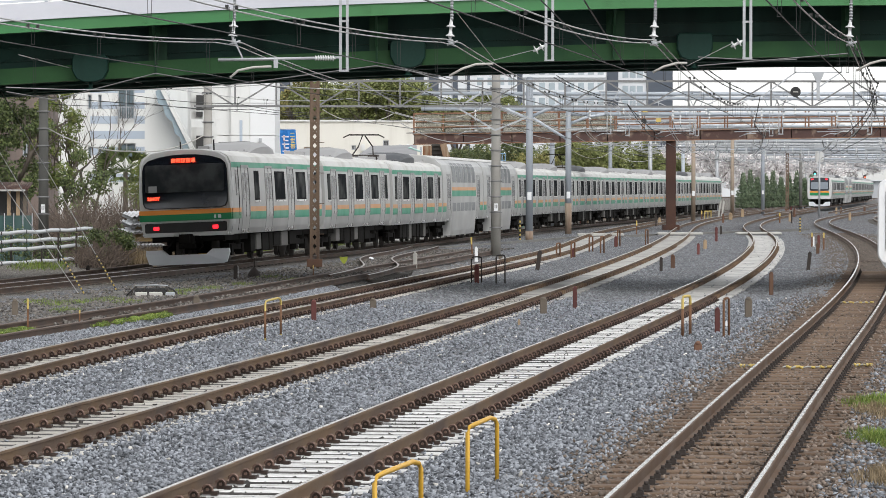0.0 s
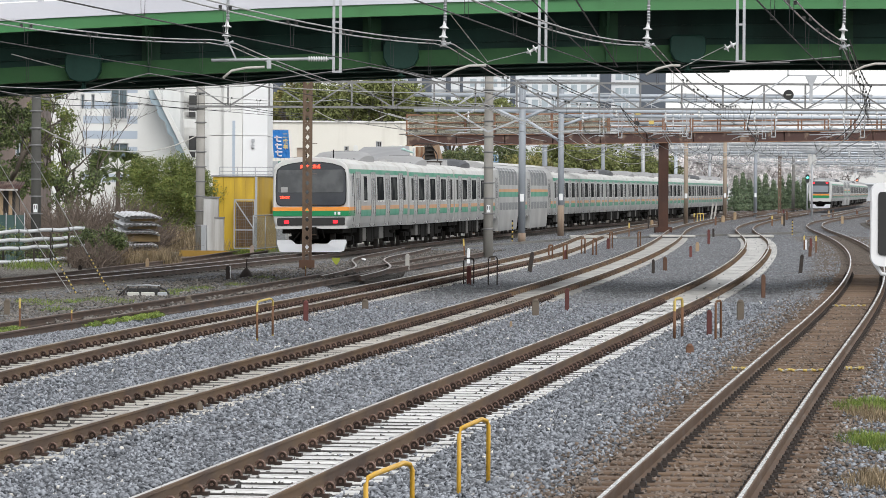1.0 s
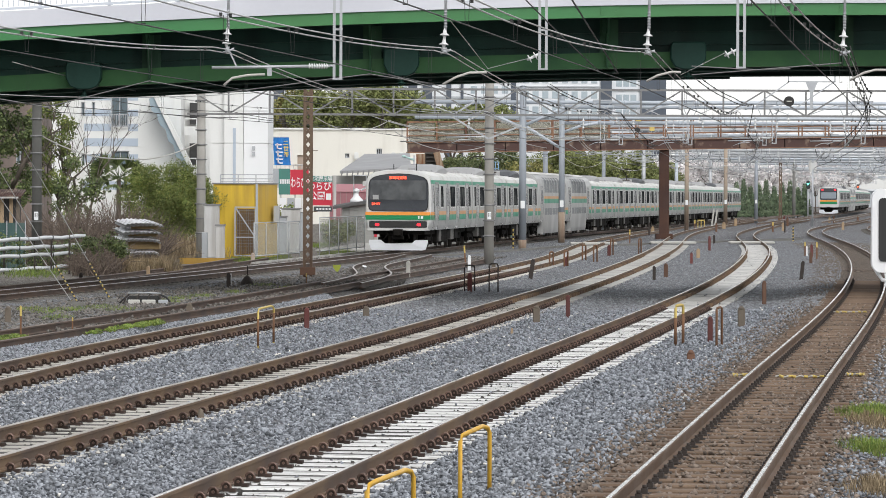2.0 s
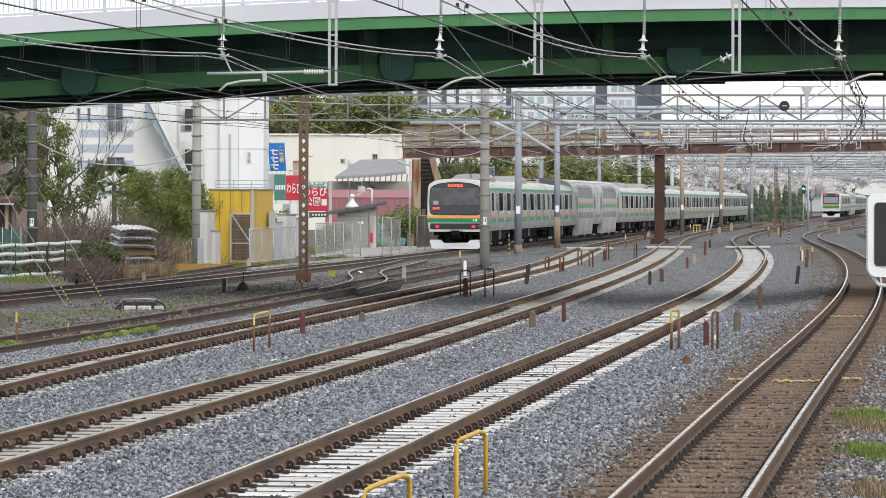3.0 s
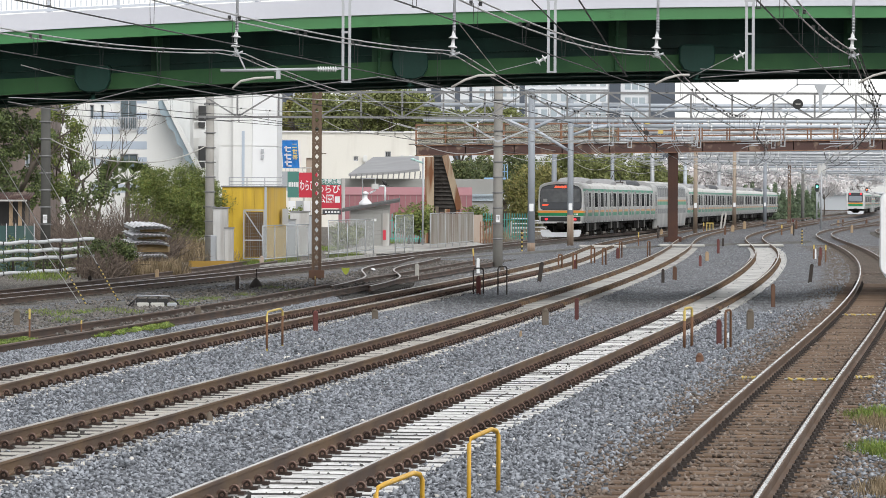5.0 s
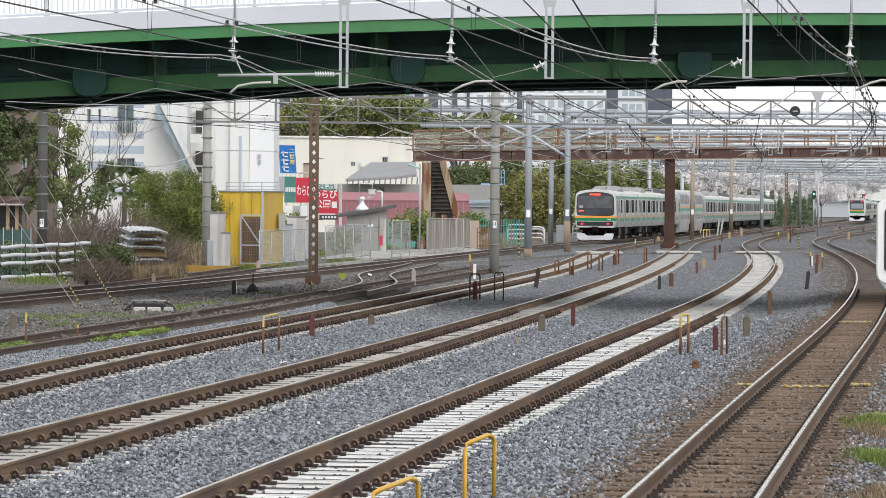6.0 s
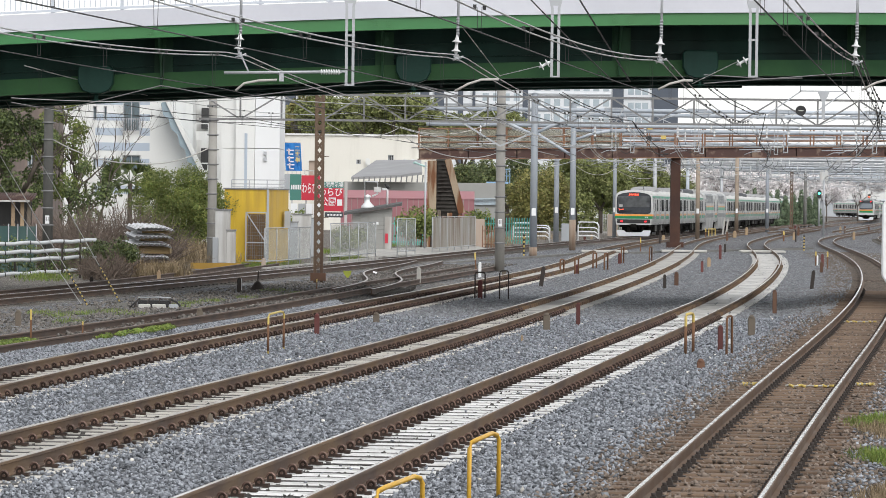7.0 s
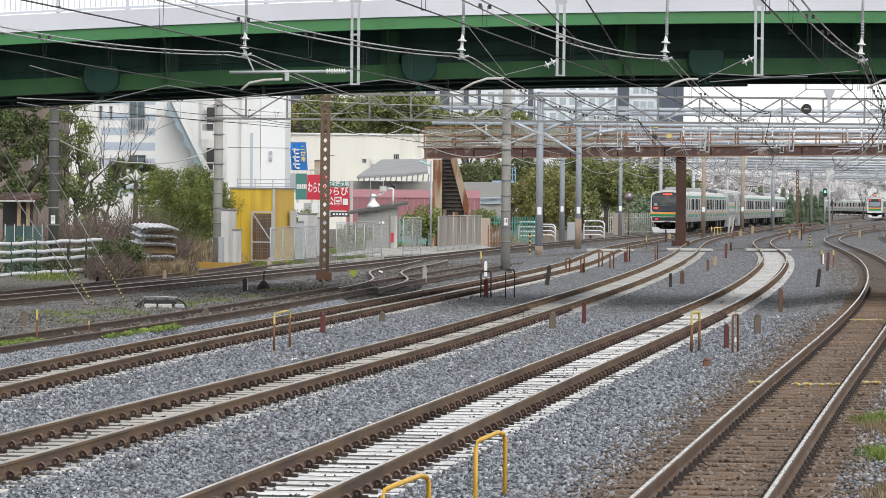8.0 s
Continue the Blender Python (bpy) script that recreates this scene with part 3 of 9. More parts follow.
LINE_C = track("c", TRACK_C, 30, 300, "railway track on concrete sleepers with rust-brown rails", SL_DUST, FAST, (40, 130), slab=(130, 195), sunk=True, head=HEAD_WORN)
LINE_D = track("d", TRACK_D, 20, 400, "railway track on dusty concrete sleepers with rust-brown rails", SL_DUST, FAST, (26, 92), slab=(90, 196), sunk=True, head=HEAD_WORN)
LINE_E = track("e", TRACK_E, 20, 400, "railway track on pale concrete sleepers, then on a slab", SL_PALE, FAST, (26, 88), slab=(88, 197), sunk=True, head=HEAD_BRIGHT)
track("f", TRACK_F, 20, 460, "railway track in rust-brown ballast with shiny rails", SL_BROWN, FAST_SMALL, (24, 112))
track("g", TRACK_G, 200, 460, "far railway track in brown ballast", SL_BROWN, FAST_DARK, (205, 300), joined=True)
LINE_A = Line([(y * DEPTH_STRETCH, x) for y, x in TRACK_A], 75, 765, 1.0)
track("a", TRACK_A, 60, 610, "main line track on dark ballast beside a siding", SL_BROWN, FAST_DARK, (80, 220), head=HEAD_DULL, joined=True, z=0.05)
track("b", TRACK_B, 42, 142, "weed-grown siding with rusty rails", SL_SHORT, None, (50, 110), 0.75, HEAD_RUSTED)
track("h", TRACK_H, 60, 140, "rusty siding behind the main line", SL_BROWN, FAST_DARK, (80, 138), 0.75, HEAD_RUSTED, joined=True)
track("j", [(100, -2.9), (112, -2.2), (124, -2.6), (140, -1.6), (150, -1.0)], 100, 150, "turnout that leads from the siding to the main line", SL_BROWN, FAST_DARK, (101, 140), 0.7, HEAD_DULL, joined=True)
LINE_K = Line([(y * DEPTH_STRETCH, x) for y, x in TRACK_K], 372, 1190, 2.0)
track("k", TRACK_K, 300, 960, "far railway track that bends away", z=0.3)
for nm, dx_ in (("l", -4.4), ("m", 4.6), ("n", 9.0)):
    track(nm, [(y, x + dx_) for y, x in TRACK_K], 330, 900, "far railway track that bends away", z=0.25)



def crib_bed(line, y0, y1):
    """The packed bed in the gaps between the sleepers, coloured dark for their shade."""
    b = bmesh.new()
    for i in range(int((line.s_of(y1) - line.s_of(y0)) / 0.6)):
        x, y, dx, dy = line.at(line.s_of(y0) + (i + 0.5) * 0.6)
        box(b, (x, y, low(y) - 0.206), (1.96, 0.165 + 0.03 * math.sin(i * 2.3), 0.062 + 0.006 * math.sin(i * 5.1)), math.atan2(-dx, dy))
    tagged(new("crib_bed", done(b, "crib_bed", CRIB_STONE)), "packed bed between the sleepers, coloured dark for shade", "ballast", kind="stuff")


def crib(line, y0, y1, n):
    """Stones that fill the gaps between the sleepers."""
    def where(rng, _):
        k = int((line.s_of(y1) - line.s_of(y0)) / 0.6)
        out = []
        for i in range(k):
            x, y, dx, dy = line.at(line.s_of(y0) + (i + 0.5) * 0.6)
            u, v = rng.uniform(-1.0, 1.05, n), rng.uniform(-0.085, 0.085, n)
            u = np.where(np.abs(np.abs(u) - 0.566) < 0.07, 0.0, u)
            out.append(np.stack([x + dy * u + dx * v, y - dx * u + dy * v, low(y) - 0.186 + rng.uniform(-0.012, 0.008, n)], 1))
        return np.concatenate(out)
    return where


for ln, y0, y1 in ((LINE_C, 40, 110), (LINE_D, 26, 92), (LINE_E, 26, 88)):
    crib_bed(ln, y0, y1)
    scatter("crib_stones", crib(ln, y0, y1, 26), 0, CRIB_STONE, "stones packed between the sleepers, coloured dark for shade", "stones", (0.04, 0.065), 6, 0.6)

def crumbs(rng, n):
    out = []
    for _ in range(n):
        x, y, dx, dy = LINE_E.at(rng.uniform(LINE_E.s_of(88), LINE_E.s_of(196)))
        u = rng.choice((rng.uniform(-0.45, 0.45), rng.uniform(0.68, 0.95)))
        out.append((x + dy * u, y - dx * u, low(y) - 0.14))
    return np.array(out)


scatter("slab_crumbs", crumbs, 240, STONE, "loose stones and crumbs on the pale slab", "stones", (0.03, 0.05), 15, 0.5)

# concrete cable troughs that cross under the tracks
trough = thing("cable_trough", "pale concrete cable trough laid across the tracks", "cable trough", kind="structure")
b = bmesh.new()
ends = [(-0.23, 153.6), (6.6, 186.4), (23.38, 224.2)]
for p0, p1 in zip(ends[:-1], ends[1:]):
    bar(b, (*p0, -0.26), (*p1, -0.26), 0.22, 0.3)
part("trough", b, CONCRETE, trough)
for f, y, n in ((LINES["c"], 193, "lid"), (LINES["d"], 198, "lid"), (LINES["e"], 200, "lid")):
    b = bmesh.new()
    box(b, (f(y), y, -0.09), (2.6, 1.4, 0.14))
    bmesh.ops.bevel(b, geom=b.edges[:], offset=0.03, segments=1, affect="EDGES")
    part(n, b, CONCRETE_L, trough, "white concrete trough lid between the rails")


# ---------------------------------------------------------------- road bridge
def crown(x):
    """Height of the bridge's fascia over the tracks: a gentle hump."""
    return 7.5 + 0.0333 * x - 0.0012 * x * x if abs(x) < 16 else 7.5 + 0.0333 * x - 0.31 - 0.038 * (abs(x) - 16)


def ribbon(bm, xs, y0, y1, top, bottom):
    """A long member across the tracks, following the hump."""
    st = []
    for x in xs:
        st.append((bm.verts.new((x, y0, crown(x) + bottom)), bm.verts.new((x, y1, crown(x) + bottom)),
                   bm.verts.new((x, y1, crown(x) + top)), bm.verts.new((x, y0, crown(x) + top))))
    for a, c in zip(st[:-1], st[1:]):
        for k in range(4):
            bm.faces.new((a[k], a[(k + 1) % 4], c[(k + 1) % 4], c[k]))
    bm.faces.new(st[0])
    bm.faces.new(st[-1][::-1])


def build_bridge():
    root = thing("road_bridge", "green steel girder road bridge with a pale parapet over the tracks", "bridge")
    xs = list(np.arange(-34, 35, 2.0))

    short = [x for x in xs if x < 8] + [8.6]

    def member(name, y0, y1, top, bottom, material, label="", parent=None):
        b = bmesh.new()
        ribbon(b, short if y0 > 102 and bottom < -0.3 else xs, y0, y1, top, bottom)
        return part(name, b, material, parent or root, label)
    member("edge_beam", 92.0, 92.25, 0.0, -0.32, GREEN, "light green edge beam")
    member("edge_lip", 91.93, 92.0, -0.27, -0.32, GREEN)
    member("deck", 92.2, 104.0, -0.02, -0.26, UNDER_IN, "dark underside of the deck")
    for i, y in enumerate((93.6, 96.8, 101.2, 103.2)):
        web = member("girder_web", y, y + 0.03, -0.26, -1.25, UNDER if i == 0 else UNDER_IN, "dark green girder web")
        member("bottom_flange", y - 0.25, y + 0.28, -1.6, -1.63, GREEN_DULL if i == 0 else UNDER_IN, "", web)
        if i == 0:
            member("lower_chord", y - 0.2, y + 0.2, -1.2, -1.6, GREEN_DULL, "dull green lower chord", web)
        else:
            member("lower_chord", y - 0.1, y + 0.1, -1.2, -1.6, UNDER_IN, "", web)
    member("parapet", 91.95, 92.3, 0.46, 0.003, PARAPET, "pale grey concrete parapet")
    member("parapet_far", 103.6, 103.9, 0.46, 0.003, PARAPET, "pale grey concrete parapet")
    for top in (-0.62, -0.98):
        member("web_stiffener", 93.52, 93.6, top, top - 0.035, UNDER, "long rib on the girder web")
    # brackets that carry the overhang, with their splice plates
    for x in [-14.54, -7.93, -1.95, 4.46, 10.83, 17.28]:
        z = crown(x)
        b = bmesh.new()
        o = [(92.25, z - 0.32), (93.6, z - 0.32), (93.6, z - 1.6), (93.25, z - 1.6), (93.2, z - 1.1), (92.9, z - 0.72)]
        lo = [b.verts.new((x - 0.03, y, q)) for y, q in o]
        hi = [b.verts.new((x + 0.03, y, q)) for y, q in o]
        for k in range(len(o)):
            b.faces.new((lo[k], lo[(k + 1) % len(o)], hi[(k + 1) % len(o)], hi[k]))
        b.faces.new(lo[::-1])
        b.faces.new(hi)
        box(b, (x, 92.92, z - 0.5), (0.3, 0.03, 0.36))
        box(b, (x + 0.05, 93.42, z - 0.95), (0.5, 0.02, 1.3))
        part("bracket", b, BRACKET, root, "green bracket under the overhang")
        b = bmesh.new()
        box(b, (x, 91.99, z - 0.15), (0.5, 0.02, 0.24))
        for i, j in itertools.product((-0.2, -0.13, 0.13, 0.2), (-0.23, -0.18, -0.12, -0.07)):
            box(b, (x + i, 91.975, z + j), (0.025, 0.02, 0.025))
        part("splice_plate", b, GREEN, root, "riveted green splice plate")
    # cross beams underneath
    for x in np.arange(-31, 32, 3.1):
        b = bmesh.new()
        box(b, (x, 98.5, crown(x) - 0.75), (0.12, 9.3, 0.7))
        part("cross_beam", b, UNDER_IN, root)
    for x in [-9.69, -1.11, 6.64]:                    # dark fittings hung from the girder
        b = bmesh.new()
        z = crown(x)
        o = [(-0.42, z - 0.95), (0.42, z - 0.95), (0.48, z - 1.05), (0.48, z - 1.4), (0.36, z - 1.62), (0.16, z - 1.7), (-0.16, z - 1.7), (-0.36, z - 1.62), (-0.48, z - 1.4), (-0.48, z - 1.05)]
        lo, hi = ([b.verts.new((x + u, y, q)) for u, q in o] for y in (93.05, 93.62))
        for k in range(len(o)):
            b.faces.new((lo[k], lo[(k + 1) % len(o)], hi[(k + 1) % len(o)], hi[k]))
        b.faces.new(lo)
        b.faces.new(hi[::-1])
        bmesh.ops.bevel(b, geom=[e for e in b.edges if abs(e.verts[0].co.y - e.verts[1].co.y) < 0.01], offset=0.03, segments=1, affect="EDGES")
        tube(b, [(x, 93.3, z - 1.7), (x, 93.3, z - 1.95)], 0.06, 8)
        tube(b, [(x, 93.3, z - 1.86), (x, 93.3, z - 1.9)], 0.13, 10)
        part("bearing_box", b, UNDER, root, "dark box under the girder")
    # railing
    rail = part("railing", bmesh_rail(xs), RAILING, root, "blue-white steel railing")
    post = bmesh.new()
    box(post, (0, 0, 0.6), (0.09, 0.07, 1.2))
    box(post, (0, -0.02, 0.04), (0.2, 0.14, 0.03))
    me = done(post, "railing_post", RAILING)
    bal = bmesh.new()
    box(bal, (0, 0, 0.55), (0.03, 0.03, 0.95))
    me2 = done(bal, "baluster", RAILING)
    for i, x in enumerate(np.arange(-20, 12, 1.85)):
        part("railing_post", me, None, rail, m=pose(x, 92.12, crown(x) + 0.46))
        for k in range(1, 13):
            q = x + 1.85 * k / 13
            part("baluster", me2, None, rail, m=pose(q, 92.12, crown(q) + 0.5))
    for x in (-24, 17.5):
        b = bmesh.new()
        box(b, (x, 98, 2.5), (1.6, 11, 5.8))
        box(b, (x, 98, crown(x) - 1.85), (2.2, 12.5, 0.5))
        bmesh.ops.bevel(b, geom=b.edges[:], offset=0.06, segments=1, affect="EDGES")
        part("pier", b, CONCRETE_L, root, "concrete pier")


def bmesh_rail(xs):
    b = bmesh.new()
    for top, bottom in ((0.56, 0.5), (1.62, 1.54)):
        ribbon(b, xs, 92.08, 92.16, top, bottom)
    return b


build_bridge()


# ---------------------------------------------------------------- poles, portals and wires
def lathe(bm, prof, seg=12, m=None):
    m = m or Matrix()
    rings = [[bm.verts.new(m @ Vector((r * math.cos(k * math.tau / seg), r * math.sin(k * math.tau / seg), z))) for k in range(seg)] for r, z in prof]
    for a, c in zip(rings[:-1], rings[1:]):
        for k in range(seg):
            bm.faces.new((a[k], a[(k + 1) % seg], c[(k + 1) % seg], c[k])).smooth = True
    bm.faces.new(rings[0][::-1])
    bm.faces.new(rings[-1])


def insulator_mesh(discs=2, r=0.12, name="insulator"):
    b = bmesh.new()
    prof, z = [(0.02, 0.06)], 0.0
    for _ in range(discs):
        prof += [(0.03, z), (0.042, z - 0.07), (r, z - 0.10), (r, z - 0.115), (0.045, z - 0.11), (0.03, z - 0.15)]
        z -= 0.19
    prof += [(0.015, z)]
    lathe(b, prof, 12)
    return done(b, name, PORCELAIN)


def ribbed_mesh(n=8, r=0.06):
    b = bmesh.new()
    prof = [(0.02, -0.03)]
    for i in range(n):
        prof += [(0.025, i * 0.05), (r, i * 0.05 + 0.018), (r, i * 0.05 + 0.026), (0.025, i * 0.05 + 0.044)]
    lathe(b, prof + [(0.02, n * 0.05 + 0.03)], 10)
    return done(b, "ribbed_insulator", PORCELAIN)




def pull_mesh():
    """Two flat discs on a grey rod."""
    b = bmesh.new()
    lathe(b, [(0.015, 0.02), (0.022, -0.05), (0.03, -0.09), (0.085, -0.1), (0.09, -0.115), (0.03, -0.125), (0.026, -0.22), (0.085, -0.23), (0.09, -0.245), (0.03, -0.255), (0.015, -0.3)], 12)
    return done(b, "insulator", PORCELAIN)


INS_P = pull_mesh()
INS, INS3, RIBBED, INS_S = insulator_mesh(2, 0.092), insulator_mesh(3, 0.11), ribbed_mesh(), insulator_mesh(3, 0.09)


def concrete_pole(x, y, top, r=0.19, plate=True, base=-0.3, m_=CONCRETE, label="tall concrete catenary pole with step bolts and clamp rings"):
    root = thing("catenary_pole", label, "pole", pose(x, y, 0), "catenary poles")
    b = bmesh.new()
    tube(b, [(0, 0, base), (0, 0, top)], [r, r * 0.86], 16)
    part("shaft", b, m_, root)
    ring = bmesh.new()
    tube(ring, [(0, 0, 0), (0, 0, 0.06)], r + 0.008, 14)
    for s in (-1, 1):
        box(ring, (s * (r + 0.02), 0, 0.03), (0.07, 0.04, 0.04))
    me = done(ring, "clamp_ring", DULL_STEEL)
    z = 0.9
    while z < top:
        part("clamp_ring", me, None, root, m=pose(0, 0, z))
        z += 0.62
    if plate:
        b = bmesh.new()
        box(b, (0, -r - 0.02, 1.75), (0.15, 0.012, 0.3))
        p = part("number_plate", b, WHITE, root, "small white plate")
        for k in (-0.035, 0.035):
            b = bmesh.new()
            box(b, (k, -r - 0.03, 1.78), (0.025, 0.008, 0.15))
            part("mark", b, BLACK, p, "plain dark bar")
    return root


def steel_pole(x, y, top, r=0.17, material=POLE_STEEL, label="round blue-grey steel catenary pole", foot=None, plate=True):
    root = thing("catenary_pole", label, "pole", pose(x, y, 0), "catenary poles")
    b = bmesh.new()
    tube(b, [(0, 0, -0.3), (0, 0, top)], [r, r * 0.9], 14)
    part("shaft", b, material, root)
    if foot:
        b = bmesh.new()
        tube(b, [(0, 0, -0.3), (0, 0, foot)], r + 0.012, 14)
        part("rusty_foot", b, POLE_RUSTED, root, "rust-stained lower end")
    if plate:
        b = bmesh.new()
        box(b, (0, -r - 0.015, 2.1), (0.22, 0.012, 0.4))
        part("number_plate", b, WHITE, root, "small white plate")
    b = bmesh.new()
    tube(b, [(0, 0, top), (0, 0, top + 0.06)], [r, r * 0.4], 14)
    part("cap", b, material, root)
    return root


def lattice_pole(x, y, top, w=0.31, material=LATTICE, label="rust-brown riveted lattice pole", pitch=0.3):
    root = thing("lattice_pole", label, "pole", pose(x, y, 0), "catenary poles")
    for s in (-1, 1):
        b = bmesh.new()
        box(b, (s * (w / 2 - 0.045), 0, top / 2 - 0.1), (0.095, 0.22, top + 0.2))
        part("channel", b, material, root)
    lace = []
    for s in (-1, 1):
        b = bmesh.new()
        bar(b, (-s * (w / 2 - 0.04), 0, 0), (s * (w / 2 - 0.04), 0, pitch), 0.012, 0.07)
        lace.append(done(b, "lacing_bar", material))
    z = 0.3
    while z < top - pitch:
        for fy in (-0.1, 0.1):
            for k in (0, 1):
                part("lacing_bar", lace[k], None, root, "slanting lacing bar", pose(0, fy + 0.008 * k, z))
        z += pitch
    b = bmesh.new()
    box(b, (0, 0, 0.05), (0.5, 0.45, 0.25))
    part("footing", b, POST_BROWN, root)
    for k in range(5):
        b = bmesh.new()
        tube(b, [(w / 2, -0.05, 1.0 + k * 1.0), (w / 2 + 0.16, -0.05, 1.0 + k * 1.0)], 0.012, 5)
        part("step_bolt", b, material, root)
    return root


concrete_pole(-14.69, 125, 7.5, 0.19, m_=POLE_DARK)
concrete_pole(-10.13, 145, 7.2, 0.2, False, m_=POLE_PALE)
lattice_pole(-4.39, 113, 7.0)
concrete_pole(1.9, 138.5, 7.9, 0.2, m_=POLE_PALE)
steel_pole(4.24, 181, 8.3, 0.2, foot=0.25)
steel_pole(7.19, 207, 8.6, 0.19, foot=1.6, label="blue-grey steel catenary pole with a rusty foot")
steel_pole(13.6, 290, 8.5, 0.17)
steel_pole(7.5, 250, 7.0, 0.2, label="grey pole with a yellow warning plate and meter boxes")
steel_pole(19.88, 280, 7.6, 0.18, POLE_RUSTED, "brown rust-stained catenary pole")
steel_pole(26.5, 322, 7.6, 0.19, POLE_RUSTED, "brown rust-stained catenary pole")
steel_pole(33.27, 365, 7.9, 0.2)
lattice_pole(39.28, 400, 7.5, 0.35, LATTICE, "far brown lattice pole", 0.5)
concrete_pole(46.47, 455, 8.0, 0.22, False)


# near portal: its beam passes above the picture
def near_portal():
    root = thing("near_portal", "galvanised steel portal that carries the catenary over four tracks", "catenary portal")
    for s, x in ((-1, -16.2), (1, 14.5)):
        b = bmesh.new()
        tube(b, [(x, 70, -0.3), (x, 70, 8.3)], 0.18, 12)
        part("leg", b, GALV, root)
    b = bmesh.new()
    for z in (7.5, 8.2):
        bar(b, (-16.4, 70, z), (14.7, 70, z), 0.12)
    for k in range(30):
        x = -16.2 + k * 1.02
        bar(b, (x, 70, 7.5), (x + 1.02, 70, 8.2) if k % 2 else (x + 1.02, 70, 7.5), 0.05)
        bar(b, (x, 70, 8.2 if k % 2 else 7.5), (x + 1.02, 70, 7.5 if k % 2 else 8.2), 0.05)
    part("beam", b, GALV, root)
    for x, zb in [(-2.13, 4.88), (2.04, 5.1), (6.06, 5.15)]:
        b = bmesh.new()
        for s in (-1, 1):
            bar(b, (x + s * 0.068, 70, zb), (x + s * 0.068, 70, 6.5), 0.055, 0.05)
            bar(b, (x + s * 0.068, 70, 6.5), (x + s * 0.12, 70, 6.7), 0.055, 0.05)
            bar(b, (x + s * 0.12, 70, 6.7), (x + s * 0.12, 70, 7.5), 0.055, 0.05)
        box(b, (x, 70, zb + 0.01), (0.2, 0.06, 0.03))
        box(b, (x, 70, 6.62), (0.22, 0.03, 0.14))
        box(b, (x, 70, 5.9), (0.2, 0.03, 0.04))
        part("drop_bracket", b, GALV, root, "twin-bar drop bracket")
    for x in [-4.35, 0.06, 4.19, 8.16]:
        b = bmesh.new()
        tube(b, [(x, 70, 5.9), (x + 0.01, 70, 7.5)], 0.028, 8)
        for k in range(6):
            tube(b, [(x, 70, 5.95 + k * 0.06), (x, 70, 5.98 + k * 0.06)], 0.035, 8)
        rod = part("hanger_rod", b, GALV, root)
        part("insulator", INS, None, rod, "white porcelain disc insulators", pose(x - 0.01, 70, 5.9, 0, 4, 0))
        b = bmesh.new()
        box(b, (x - 0.01, 70, 5.49), (0.07, 0.06, 0.1))
        tube(b, [(x - 0.1, 70, 5.42), (x + 0.05, 70, 5.47), (x + 0.12, 70, 5.5)], 0.025, 6)
        tube(b, [(x - 0.08, 70, 5.5), (x + 0.06, 70, 5.4)], 0.02, 6)
        part("wire_clamp", b, GALV, rod, "grey cast wire clamp")
    # registration arms
    x0, x1 = -4.68, -2.2
    b = bmesh.new()
    tube(b, [(x0, 70, 5.11), (x1 - 0.5, 70, 5.15)], 0.03, 8)
    tube(b, [(x1 - 0.12, 70, 5.16), (x1, 70, 5.16)], 0.025, 8)
    bar(b, (-4.35, 70, 5.5), (-4.18, 70, 5.14), 0.03)
    box(b, (-3.51, 70, 5.05), (0.09, 0.05, 0.2))
    arm = part("registration_arm", b, GALV, root)
    part("ribbed_insulator", RIBBED, None, arm, "white ribbed insulator", pose(x1 - 0.52, 70, 5.15, 0, 90, 0))
    for xs_, zs_ in [([-4.44, -4.27, -3.97, -3.6], [4.75, 4.9, 4.96, 4.98]), ([0.01, 0.28, 0.55, 0.9], [4.79, 4.94, 5.03, 5.04]), ([4.14, 4.37, 4.64, 4.84], [4.87, 4.99, 5.06, 5.06]), ([8.27, 8.56, 8.79, 9.04], [4.91, 5.06, 5.12, 5.12])]:
        b = bmesh.new()
        tube(b, [(x, 70, z) for x, z in zip(xs_, zs_)], 0.025, 8)
        part("steady_arm", b, CONCRETE_L, root, "pale curved steady arm")
    for x, z, s in ((2.0, 5.43, -1), (6.01, 5.53, -1)):
        part("insulator", INS_P, None, root, "white disc insulators pulled sideways", pose(x - 0.02, 70, z, 0, 62, 0))


near_portal()


def truss_portal(y, x0, x1, z0, z1, step, material, poles=()):
    root = thing("truss_portal", "grey steel truss beam across the tracks on poles", "catenary portal", group="catenary portals")
    for nm, z in (("top_chord", z1), ("bottom_chord", z0)):
        b = bmesh.new()
        bar(b, (x0, y, z), (x1, y, z), 0.085)
        part(nm, b, material, root)
    n = int((x1 - x0) / step)
    for k in range(n):
        xa, xb = x0 + k * step, x0 + (k + 1) * step
        b = bmesh.new()
        bar(b, (xa, y, z0 if k % 2 else z1), (xb, y, z1 if k % 2 else z0), 0.06)
        part("diagonal", b, material, root)
        b = bmesh.new()
        bar(b, (xb, y, z0), (xb, y, z1), 0.07)
        part("vertical", b, material, root)
    for x in poles:
        b = bmesh.new()
        tube(b, [(x, y, -0.3), (x, y, z1 + 0.2)], 0.2, 12)
        part("leg", b, CONCRETE, root)
    return root


TRUSS = truss_portal(138.0, -10.2, 24.0, 5.78, 6.8, 1.65, DULL_STEEL, (24.2,))
# slanting struts between the concrete pole and the beams
b = bmesh.new()
for a, c in [((0.36, 138.0, 5.73), (1.85, 138.0, 4.83)), ((1.85, 138.0, 4.83), (3.19, 138.0, 5.37)), ((0.36, 138.0, 5.73), (1.49, 138.0, 6.45))]:
    bar(b, a, c, 0.07)
part("strut", b, GALV, TRUSS, "slanting struts")
